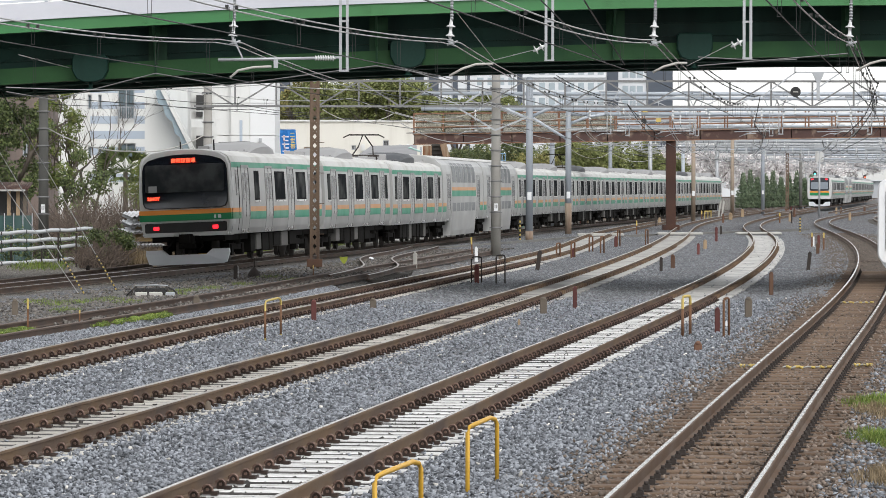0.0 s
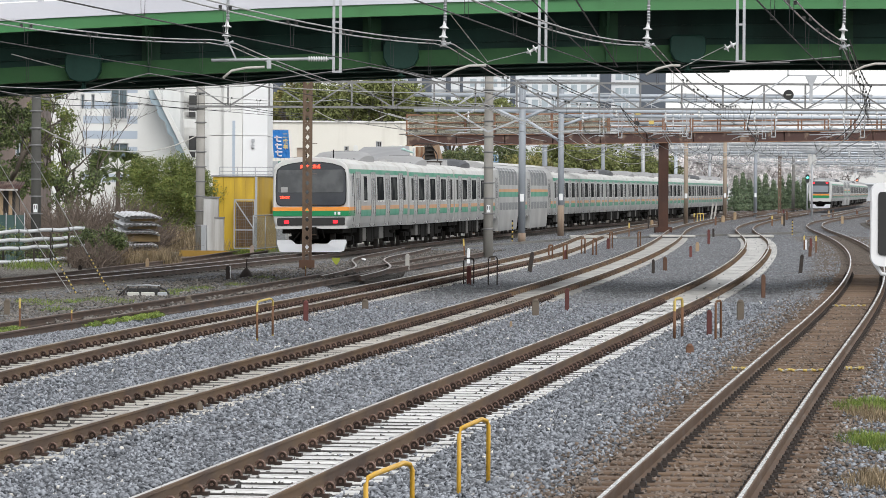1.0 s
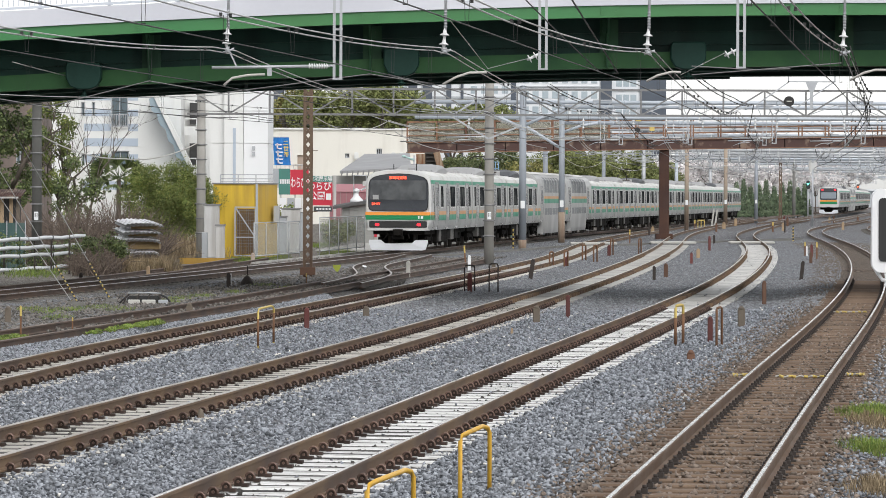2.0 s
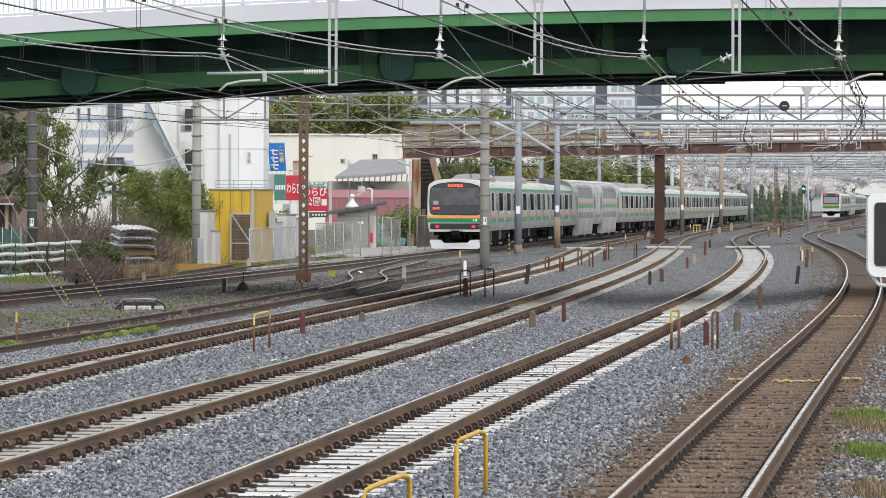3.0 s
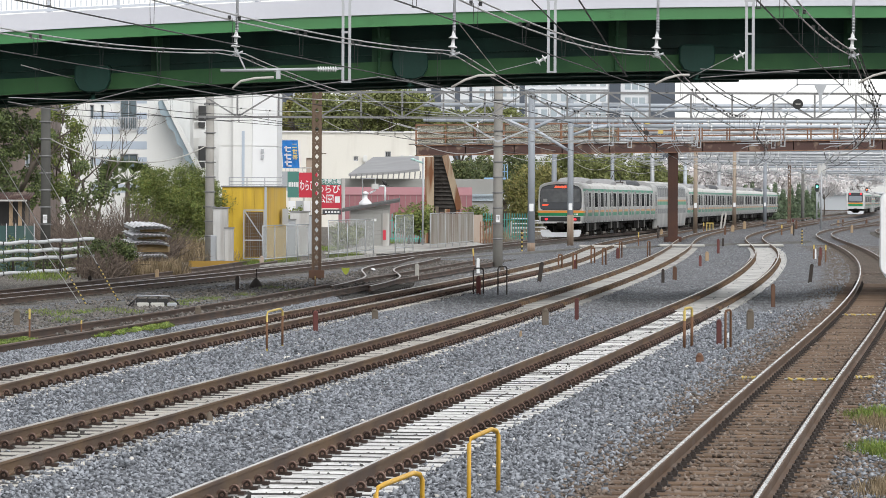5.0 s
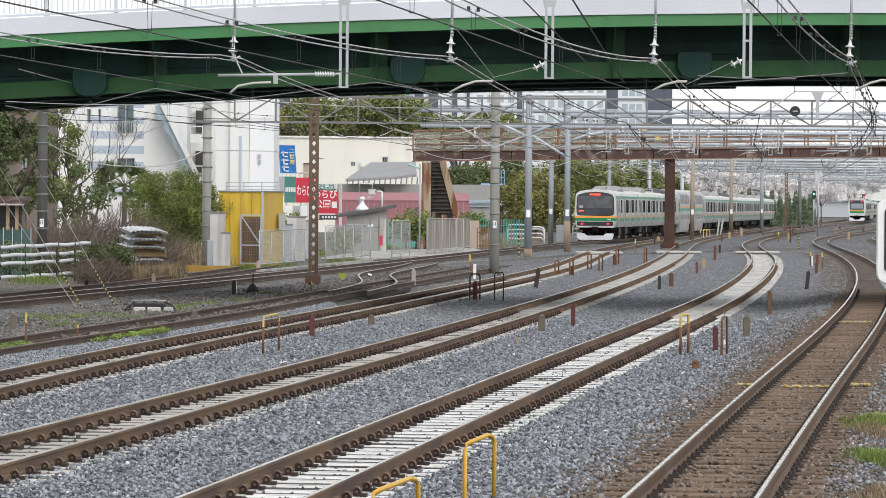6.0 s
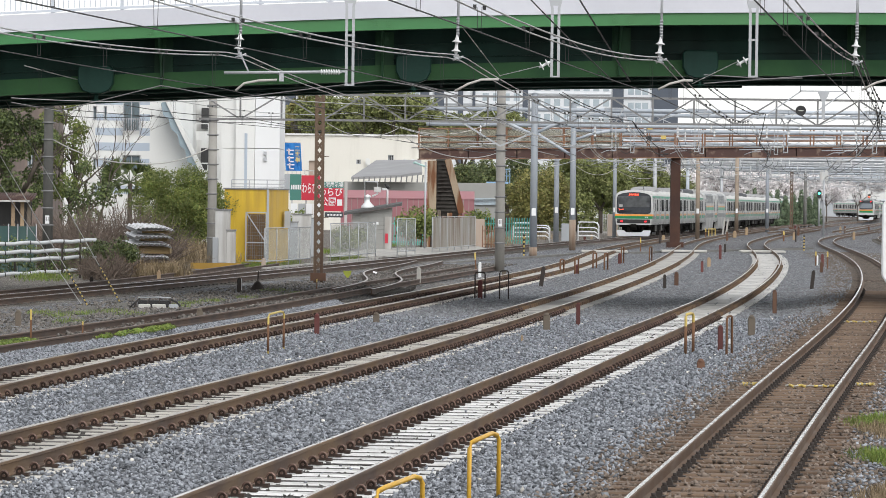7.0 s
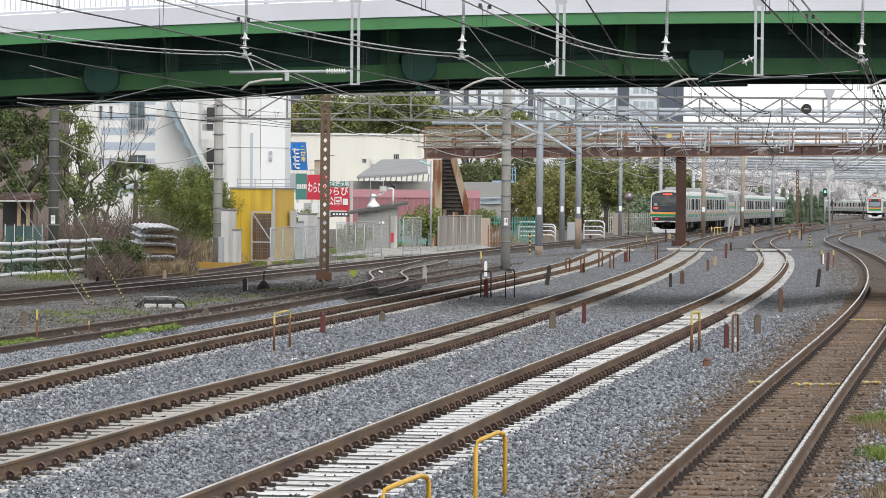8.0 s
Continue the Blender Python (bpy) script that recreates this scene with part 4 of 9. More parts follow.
# gusset and small frames on the far end of the truss
b = bmesh.new()
xg = 14.77
flat = [(-0.24, 7.14), (-0.06, 6.73), (-0.06, 6.05), (0.06, 6.05), (0.06, 6.73), (0.24, 7.14)]
lo, hi = ([b.verts.new((xg + x, y, z)) for x, z in flat] for y in (137.85, 137.95))
for k in range(6):
    b.faces.new((lo[k], lo[(k + 1) % 6], hi[(k + 1) % 6], hi[k]))
b.faces.new(lo)
b.faces.new(hi[::-1])
box(b, (xg, 137.9, 7.16), (1.9, 0.05, 0.05))
for s in (-1, 1):
    bar(b, (xg + s * 0.93, 137.9, 7.16), (xg + s * 0.93, 137.9, 7.43), 0.05)
bar(b, (xg - 0.9, 137.9, 7.16), (xg - 2.2, 137.9, 6.23), 0.05)
bar(b, (xg + 0.9, 137.9, 7.16), (xg - 0.6, 137.9, 6.12), 0.05)
part("gusset", b, GALV, TRUSS, "tapering gusset plate")
b = bmesh.new()
tube(b, [(13.85, 137.6, 6.37), (13.85, 137.75, 6.37)], 0.204, 20)
part("signal_disc", b, BLACK, TRUSS, "round black disc with a pale bar")
b = bmesh.new()
box(b, (13.85, 137.58, 6.37), (0.2, 0.01, 0.04))
part("disc_bar", b, CONCRETE_L, TRUSS)


def tube_portal(y, x0, x1, zs, r, legs, drops, material=BLUE_STEEL, lacing=2.2):
    root = thing("tube_portal", "blue-grey tubular steel portal over the tracks with drop brackets", "catenary portal", group="catenary portals")
    for z in zs:
        b = bmesh.new()
        tube(b, [(x0, y, z), (x1, y, z)], r, 10)
        for x in np.arange(x0 + 3, x1, 4.0):
            tube(b, [(x, y, z), (x + 0.12, y, z)], r * 1.3, 10)
        part("beam", b, material, root)
    b = bmesh.new()
    k, x = 0, x0 + 0.4
    while x + lacing < x1 and len(zs) > 1:
        bar(b, (x, y, zs[0] if k % 2 else zs[-1]), (x + lacing, y, zs[-1] if k % 2 else zs[0]), 0.05)
        if y < 300:
            part("lacing_bar", b, GALV, root, "slanting lacing bar")
            b = bmesh.new()
        x, k = x + lacing, k + 1
    if y >= 300:
        tagged(part("lacing", b, GALV, root, "zigzag lacing bars"), kind="stuff")
    else:
        b.free()
    for x in legs:
        b = bmesh.new()
        tube(b, [(x, y, -0.3), (x, y, zs[-1] + 0.3)], 0.19, 12)
        part("leg", b, material, root)
    for x in drops:
        b = bmesh.new()
        zb = zs[0]
        for s in (-1, 1):
            bar(b, (x + s * 0.1, y - 0.12, zb - 1.3), (x + s * 0.1, y - 0.12, zb + 0.2), 0.05)
            bar(b, (x + s * 0.1, y - 0.12, zb + 0.2), (x + s * 0.25, y - 0.12, zb + 0.5), 0.05)
        box(b, (x, y - 0.12, zb - 1.3), (0.26, 0.05, 0.05))
        d = part("drop_bracket", b, GALV, root, "twin-bar drop bracket")
        part("insulator", INS_S, None, d, "white disc insulators", pose(x - 1.0, y - 0.1, zb - 0.05))
        b = bmesh.new()
        tube(b, [(x - 1.0, y - 0.1, zb - 0.05), (x - 1.0, y - 0.1, zb + 0.15)], 0.03, 6)
        tube(b, [(x - 2.2, y - 0.1, zb - 1.05), (x - 0.1, y - 0.1, zb - 1.0)], 0.035, 6)
        tube(b, [(x - 1.9, y - 0.1, zb - 1.35), (x - 1.5, y - 0.1, zb - 1.18), (x - 0.9, y - 0.1, zb - 1.15)], 0.025, 6)
        part("registration_arm", b, GALV, d)
        if y < 420:
            b = bmesh.new()
            tube(b, [(x - 1.0, y - 0.15, zb - 0.62), (x - 0.85, y - 0.2, zb - 1.1), (x - 0.35, y - 0.2, zb - 1.38), (x + 0.05, y - 0.15, zb - 1.1), (x + 0.12, y - 0.15, zb - 0.7)], 0.018, 5)
            part("jumper_loop", b, WIRE, d, "dark drooping jumper wire")
            b = bmesh.new()
            for s in (-1, 1):
                bar(b, (x + s * 0.08, y - 0.12, zb + 0.2), (x + s * 0.5, y - 0.12, zs[-1] + 0.12), 0.05)
            bar(b, (x - 0.5, y - 0.12, zs[-1] + 0.12), (x + 0.5, y - 0.12, zs[-1] + 0.12), 0.05)
            part("hanger_frame", b, GALV, d, "grey V-shaped hanger frame")
        if y < 260:
            part("ribbed_insulator", RIBBED, None, d, "white ribbed insulator", pose(x - 0.62, y - 0.1, zb - 1.02, 0, 90, 0))
            part("insulator", INS_S, None, d, "white disc insulators", pose(x + 0.75, y - 0.1, zb + 0.25))
    return root


def drops_at(y, keys="cdef", shift=0.9):
    return [LINES[k](y) + shift for k in keys]


p2 = tube_portal(181.2, -1.45, 34.0, (6.67, 7.48), 0.105, (33.6,), drops_at(181, "acdef"))
p3 = tube_portal(207.2, 7.19, 38.0, (6.97, 7.92), 0.115, (37.6,), drops_at(207, "cdef"))
for root, pts in ((p2, [(4.18, 181.0, 6.14), (2.4, 181.0, 6.94)]), (p2, [(4.33, 181.0, 6.26), (6.41, 181.0, 7.21)]), (p3, [(7.26, 207.0, 6.39), (8.35, 207.0, 6.79), (9.36, 207.0, 6.96)]), (p3, [(7.12, 207.0, 5.44), (4.95, 207.0, 6.79)])):
    b = bmesh.new()
    tube(b, pts, 0.09, 10)
    part("brace", b, BLUE_STEEL, root, "slanting tubular brace")
# far portals, one behind the other
for i, (y, x0, x1) in enumerate(((248, 6.0, 46), (290, 13.0, 52), (330, 19, 58), (372, 25, 66), (415, 32, 74), (460, 39, 82), (515, 47, 92), (575, 56, 103), (640, 66, 115), (710, 76, 128), (268, 9, 50), (310, 16, 55), (350, 22, 62), (393, 28, 70), (437, 36, 78), (487, 43, 87), (545, 52, 98), (605, 61, 109), (675, 71, 121))):
    z = 6.7 + 0.15 * (i % 3)
    xs_ = [LINES[k](y) + 0.9 for k in "acdefg"] if y < 470 else [x0 + 5 + 4.2 * k for k in range(7)]
    tube_portal(y, x0, x1, (z, z + 0.9), 0.12, (x0 + 0.3, x1 - 0.3) if 1 < i < 10 else (x1 - 0.3,), xs_, BLUE_STEEL if i % 2 else GALV, 1.6)


def catenary(name_line, f, y0, y1, first_top, label, span=50.0, start=20.0, z_m=5.5, z_c=4.75, twin=True, sag=0.55, droppers=120):
    """Messenger wires, contact wire and hangers over one track."""
    root = thing("catenary", label, "overhead wire", group="overhead wires")

    def mz(y):
        u = ((y - start) / span) % 1.0
        s = sag if y < start + span else sag * 0.8
        return z_m - 4 * s * u * (1 - u)

    def cz(y):
        return min(z_c, mz(y) - 0.15) if y > start + span else min(4.62 + 0.006 * (y - 45), mz(y) - 0.12)
    ys = np.arange(y0, y1, 2.5)
    for s in ((-0.05, 0.05) if twin else (0,)):
        b = bmesh.new()
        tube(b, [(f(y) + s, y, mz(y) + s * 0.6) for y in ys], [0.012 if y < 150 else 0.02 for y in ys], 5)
        part("messenger_wire", b, WIRE_L, root, "bright twisted messenger wire")
    b = bmesh.new()
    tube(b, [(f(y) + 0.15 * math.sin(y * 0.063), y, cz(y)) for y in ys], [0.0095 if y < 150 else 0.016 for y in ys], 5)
    part("contact_wire", b, WIRE, root, "dark contact wire")
    y = y0 + 1.5
    while y < droppers:
        b = bmesh.new()
        x = f(y)
        for s in (-0.03, 0.03):
            tube(b, [(x + s, y, mz(y)), (x + s * 0.7, y, cz(y) + 0.03)], 0.0035, 4)
        tube(b, [(x - 0.03, y, cz(y) + 0.03), (x + 0.03, y, cz(y) + 0.03)], 0.006, 4)
        for s in (-0.06, 0.06):
            box(b, (x + s, y + s * 2, mz(y)), (0.042, 0.08, 0.05))
        part("dropper", b, WIRE, root, "thin looped dropper with clamps")
        y += 5.0
    return root


def hung(f, off):
    """The way of the wires, pulled towards their hanger on the near portal."""
    return lambda y: f(y) + off * min(1.0, max(0.0, (115 - y) / 45))


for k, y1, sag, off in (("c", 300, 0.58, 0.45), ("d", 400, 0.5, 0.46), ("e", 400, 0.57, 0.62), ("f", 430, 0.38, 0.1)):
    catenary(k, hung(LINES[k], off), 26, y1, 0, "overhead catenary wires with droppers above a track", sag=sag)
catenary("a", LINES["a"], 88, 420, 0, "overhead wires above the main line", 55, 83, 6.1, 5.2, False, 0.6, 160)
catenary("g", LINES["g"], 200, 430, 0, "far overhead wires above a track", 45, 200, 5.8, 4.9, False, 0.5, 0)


def cable(pts, r, material, label, sag=0.0, n=14, beads=0, category="cable"):
    """A wire hung between points."""
    pts = [Vector(p) for p in pts]
    way = []
    for a, c in zip(pts[:-1], pts[1:]):
        for k in range(n):
            u = k / n
            way.append(a.lerp(c, u) - Vector((0, 0, 4 * sag * u * (1 - u))))
    way.append(pts[-1])
    b = bmesh.new()
    tube(b, way, r, 5)
    for k in range(1, beads):
        p = way[int(len(way) * k / beads)]
        box(b, p, (r * 3.2, r * 3.2, r * 3.2))
    return solid("cable", b, material, label, category, group="cables")


# feeders and bracing wires in front of the bridge
cable([(1.09, 55.0, 5.89), (2.04, 62.0, 5.51), (3.22, 70.0, 5.03)], 0.012, WIRE, "dark feeder cable in front of the bridge")
cable([(2.05, 58.0, 6.03), (3.67, 72.0, 5.1)], 0.016, WIRE, "dark feeder cable in front of the bridge")
cable([(0.13, 70.0, 6.12), (0.95, 72.0, 5.19), (1.73, 70.0, 5.32)], 0.008, WIRE_L, "thin stay wire with beads", 0, 8, 4)
cable([(4.97, 72.0, 5.07), (5.75, 70.0, 5.46)], 0.008, WIRE_L, "thin stay wire with beads", 0, 8, 4)
cable([(-11.56, 90.0, 5.13), (-4.92, 90.0, 5.2), (1.71, 90.0, 5.09)], 0.012, WIRE_L, "long grey wire under the bridge", 0.1)
for pts in [[(-10.61, 92.0, 4.84), (-7.84, 92.2, 5.57), (-5.79, 92.0, 5.22)], [(-5.79, 92.0, 5.26), (-1.95, 92.2, 5.78), (-0.21, 92.0, 5.5)], [(-11.82, 92.0, 5.07), (-10.46, 92.0, 4.84)], [(-1.42, 92.0, 5.75), (0.09, 92.0, 5.32)], [(6.58, 91.0, 5.98), (8.29, 91.0, 5.89), (10.53, 91.0, 6.08)], [(6.58, 91.0, 5.75), (8.29, 91.0, 5.89), (9.18, 91.0, 5.92)]]:
    cable(pts, 0.016, DULL_STEEL, "grey stay bar under the bridge girder", 0, 4)
cable([(-11.29, 118.0, 5.75), (-7.84, 128.0, 5.64), (-5.14, 140.0, 5.55)], 0.012, WIRE, "thin dark cable with clips", 0.1, 10, 6)
cable([(-14.63, 125.0, 4.71), (-12.94, 140.0, 3.99), (-10.31, 145.0, 4.71)], 0.025, CONCRETE_L, "pale insulated service cable between two poles", 0.25)
cable([(-14.62, 125.0, 5.57), (-10.94, 125.0, 5.57), (-7.83, 135.0, 5.59), (-2.06, 150.0, 5.45)], 0.012, WIRE, "thin dark overhead cable", 0.1)
# black jumper loops with clips
for pts in [[(3.6, 118.0, 6.31), (5.24, 125.0, 5.88), (6.83, 132.0, 5.74)], [(3.72, 119.0, 6.4), (5.49, 126.0, 5.91)], [(7.31, 100.0, 5.99), (9.53, 115.0, 5.8), (11.18, 125.0, 5.84)], [(7.55, 101.0, 6.03), (9.81, 116.0, 5.87), (11.38, 126.0, 5.91)], [(11.38, 126.0, 5.91), (11.17, 126.0, 4.87), (11.68, 127.0, 4.43)], [(8.73, 75.0, 5.83), (10.78, 90.0, 5.53), (11.24, 92.0, 5.37)], [(8.86, 75.0, 5.83), (11.0, 90.0, 5.53), (11.47, 92.0, 5.32)], [(14.67, 120.0, 6.24), (15.38, 125.0, 5.37), (14.9, 127.0, 4.43)], [(14.96, 120.0, 6.24), (15.08, 125.0, 5.16), (14.49, 127.0, 4.43)], [(6.83, 132.0, 5.74), (7.82, 134.0, 4.58), (8.43, 135.0, 4.55)], [(6.83, 132.0, 5.74), (8.04, 134.0, 4.69), (8.43, 135.0, 4.55)], [(-1.54, 112.0, 5.99), (-0.08, 120.0, 5.63), (1.18, 128.0, 5.64)]]:
    cable(pts, 0.015, WIRE, "black jumper cable with clips", 0.06, 8, 9)
for i, pts in enumerate([[(-5.14, 140.0, 5.71), (-2.31, 150.0, 5.81), (2.06, 165.0, 6.55), (6.72, 190.0, 6.54)], [(-2.06, 150.0, 5.32), (2.12, 170.0, 5.0), (7.08, 200.0, 5.11)], [(7.26, 205.0, 4.84), (11.25, 240.0, 5.04), (17.4, 290.0, 5.09)], [(7.67, 207.0, 5.64), (12.13, 250.0, 6.04), (18.98, 300.0, 5.91)]]):
    cable(pts, 0.018, WIRE_L if i % 2 else CONCRETE_L, "pale overhead line between far poles", 0.5)


# ---------------------------------------------------------------- trains
STAINLESS = mat("brushed_stainless_body", (0.5, 0.5, 0.49), 0.4, 0.5, 0.04, 0.4, 8, 0.0, (0.41, 0.41, 0.405), second_scale=0.5)
ROOF = mat("dusty_white_roof", (0.62, 0.62, 0.6), 0.6, 0.1, 0.08, 0.4, 8, 0.0, (0.5, 0.49, 0.46), second_scale=0.6)
ROOF_BOX = mat("grey_roof_unit", (0.34, 0.34, 0.34), 0.6, 0.1, 0.08, 0.6)
ROOF_DARK = mat("dark_roof_unit", (0.05, 0.055, 0.06), 0.5, 0, 0.1, 0.6)
BAND_GREEN = mat("green_stripe", (0.035, 0.28, 0.17), 0.45, 0, 0.05, 0.8)
BAND_FACE = mat("deep_green_stripe", (0.01, 0.22, 0.08), 0.4, 0, 0.05, 0.8)
# Paler than FACE_ORANGE: glare at a slant is put into the sides' colour.
GLARE_ORANGE = mat("orange_stripe", (0.62, 0.31, 0.13), 0.45, 0, 0.05, 0.8)
FACE_ORANGE = mat("bright_orange_stripe", (0.80, 0.30, 0.05), 0.45, 0, 0.05, 0.8)
FACE = mat("pale_grey_cab_moulding", (0.56, 0.56, 0.55), 0.4, 0.1, 0.04, 0.8)
GLASS = mat("dark_window_glass", (0.011, 0.014, 0.02), 0.06, 0.0, 0.1, 0.6, spec=0.55)
# The paler patches paint light inside the cars onto the panes.
GLASS_SIDE = mat("side_window_glass", (0.026, 0.028, 0.03), 0.3, 0.0, 0.3, 0.8, 3, second=(0.085, 0.088, 0.086), second_scale=0.9, spec=0.0)
# Grey base colour in place of the slanting reflection in the door panes.
DOOR_GLASS = mat("reflection_toned_door_glass", (0.11, 0.115, 0.12), 0.25, 0.0, 0.25, 0.8, 3, second=(0.2, 0.205, 0.21), second_scale=0.9, spec=0.5)
# Pale patches paint the cab's inside and reflections onto the pane.
CAB_GLASS = mat("painted_cab_glass", (0.028, 0.031, 0.033), 0.05, 0.0, 0.35, 1.4, 5, second=(0.06, 0.064, 0.066), mix=(0.42, 0.6), second_scale=1.6, spec=0.6)
# Pale blue base stands for the sky's reflection in the far cab pane.
PALE_PANE = mat("sky_toned_pane", (0.2, 0.23, 0.26), 0.15, 0.0, 0.2, 0.8)
DECK_PANE = mat("pale_deck_pane", (0.24, 0.25, 0.255), 0.5, 0.0, 0.15, 0.8, 3, second=(0.17, 0.18, 0.185), second_scale=0.9, spec=0.2)
RUBBER = mat("black_rubber", (0.015, 0.015, 0.015), 0.8, 0, 0.1, spec=0.05)
# Near black: the shade under the cars is put into this colour.
UNDERFRAME = mat("shade_dark_underframe", (0.012, 0.011, 0.010), 0.9, 0, 0.2, 1.0, spec=0.08)
EQUIP = mat("grey_equipment_box", (0.11, 0.105, 0.098), 0.75, 0, 0.2, 1.0)
PLOUGH = mat("white_snow_plough", (0.62, 0.64, 0.67), 0.5, 0, 0.06, 1.0)
LED_RED = glow("red_led", (1.0, 0.07, 0.03), 2.2)
TAIL_RED = glow("red_tail_lamp", (1.0, 0.02, 0.035), 1.3)
JAMB = mat("grey_door_frame", (0.3, 0.3, 0.3), 0.4, 0.5, 0.08, 0.8)
BRIGHT = mat("bright_steel_sill", (0.75, 0.75, 0.74), 0.3, 0.6, 0.05)

# half of the body's section: across, up
SIDE = [(1.37, 0.95), (1.42, 1.12), (1.465, 1.45), (1.475, 1.75), (1.475, 2.2), (1.455, 2.9), (1.435, 3.2)]
TOP = [(1.435, 3.2), (1.36, 3.38), (1.15, 3.5), (0.8, 3.585), (0.4, 3.625), (0.0, 3.64)]


def side_x(z):
    return float(np.interp(z, [p[1] for p in SIDE], [p[0] for p in SIDE]))


def shell(profile, y0, y1, m=None):
    """A closed tube with the mirrored profile, along the car."""
    b = bmesh.new()
    full = profile + [(-x, z) for x, z in reversed(profile) if x > 1e-6]
    a = [b.verts.new((x, y0, z)) for x, z in full]
    c = [b.verts.new((x, y1, z)) for x, z in full]
    n = len(full)
    for k in range(n):
        b.faces.new((a[k], a[(k + 1) % n], c[(k + 1) % n], c[k]))
    b.faces.new(a)
    b.faces.new(c[::-1])
    return b


def side_plate(b, s, y0, y1, z0, z1, out=0.006, n=4):
    """A thin plate that follows the bulge of the car's side s."""
    lo = None
    for k in range(n + 1):
        z = z0 + (z1 - z0) * k / n
        x = s * (side_x(z) + out)
        row = [b.verts.new((x, y0, z)), b.verts.new((x, y1, z)), b.verts.new((x - s * (out + 0.02), y1, z)), b.verts.new((x - s * (out + 0.02), y0, z))]
        if lo:
            for i in range(4):
                b.faces.new((lo[i], lo[(i + 1) % 4], row[(i + 1) % 4], row[i]))
        else:
            b.faces.new(row[::-1])
        lo = row
    b.faces.new(lo)


def plate_mesh(name, material, s, y0, y1, z0, z1, out=0.006):
    b = bmesh.new()
    side_plate(b, s, y0, y1, z0, z1, out)
    return done(b, name, material)


DOORS = (-7.23, -2.41, 2.41, 7.23)
PANELS = ((-9.6, -7.98), (-6.48, -3.16), (-1.66, 1.66), (3.16, 6.48), (7.98, 9.6))


def door_mesh(s):
    b = bmesh.new()
    for k in (-0.335, 0.335):
        side_plate(b, s, k - 0.325, k + 0.325, 1.06, 3.0, 0.004)
    return done(b, "door", STAINLESS)


SHARED = {}
for s in (-1, 1):
    b = bmesh.new()
    for k in (-0.72, 0.72):
        side_plate(b, s, k - 0.028, k + 0.028, 1.02, 3.06, 0.02)
    side_plate(b, s, -0.75, 0.75, 3.02, 3.1, 0.028)
    SHARED["jamb", s] = done(b, "door_frame", JAMB)
    # Rubber seals, made wider to stand in for the door recess's shade.
    b = bmesh.new()
    for k, hw in ((-0.67, 0.035), (0.0, 0.018), (0.67, 0.035)):
        side_plate(b, s, k - hw, k + hw, 1.04, 3.02, 0.009)
    SHARED["seal", s] = done(b, "door_seal", RUBBER)
    SHARED["door", s] = door_mesh(s)
    b = bmesh.new()
    for k in (-0.335, 0.335):
        side_plate(b, s, k - 0.17, k + 0.17, 2.02, 2.86, 0.012)
    SHARED["door_window", s] = done(b, "door_window", DOOR_GLASS)
    b = bmesh.new()
    side_plate(b, s, -0.7, 0.7, 0.97, 1.06, 0.035)
    SHARED["sill", s] = done(b, "door_sill", BRIGHT)
    for i, (a, c) in enumerate(PANELS):
        SHARED["orange", s, i] = plate_mesh("orange_stripe", GLARE_ORANGE, s, a, c, 1.63, 1.79)
        SHARED["green", s, i] = plate_mesh("green_stripe", BAND_GREEN, s, a, c, 1.38, 1.63)
        w0, w1 = (a + 0.62, c - 0.62) if i in (1, 2, 3) else ((a + 0.75, c - 0.2) if i == 0 else (a + 0.2, c - 0.75))
        SHARED["frame", s, i] = plate_mesh("window_frame", RUBBER, s, w0 - 0.05, w1 + 0.05, 1.99, 2.93, 0.008)
        SHARED["window", s, i] = plate_mesh("window", GLASS_SIDE, s, w0, w1, 2.04, 2.88, 0.014)
        b = bmesh.new()
        side_plate(b, s, w0 - 0.08, w1 + 0.08, 1.93, 1.985, 0.03)
        SHARED["ledge", s, i] = done(b, "window_sill", BRIGHT)
    SHARED["frame", s, "narrow"] = plate_mesh("window_frame", RUBBER, s, -5.42, -4.42, 1.99, 2.93, 0.008)
    SHARED["window", s, "narrow"] = plate_mesh("window", GLASS_SIDE, s, -5.37, -4.47, 2.04, 2.88, 0.014)
    SHARED["ledge", s, "narrow"] = plate_mesh("window_sill", BRIGHT, s, -5.45, -4.39, 1.93, 1.985, 0.03)
    SHARED["upper", s] = plate_mesh("upper_green_stripe", BAND_GREEN, s, -9.7, 9.7, 3.02, 3.19, 0.006)


WHEEL_STEEL = mat("dark_wheel_steel", (0.045, 0.038, 0.034), 0.7, 0.2, 0.2, 2.0)


def wheel_mesh():
    b = bmesh.new()
    m = Matrix.Rotation(math.pi / 2, 4, "Y")
    lathe(b, [(0.05, -0.09), (0.43, -0.065), (0.43, 0.03), (0.46, 0.035), (0.46, 0.065), (0.38, 0.065), (0.34, 0.03), (0.12, 0.03), (0.05, 0.09)], 12, m)
    return done(b, "wheel", WHEEL_STEEL)


WHEEL = wheel_mesh()


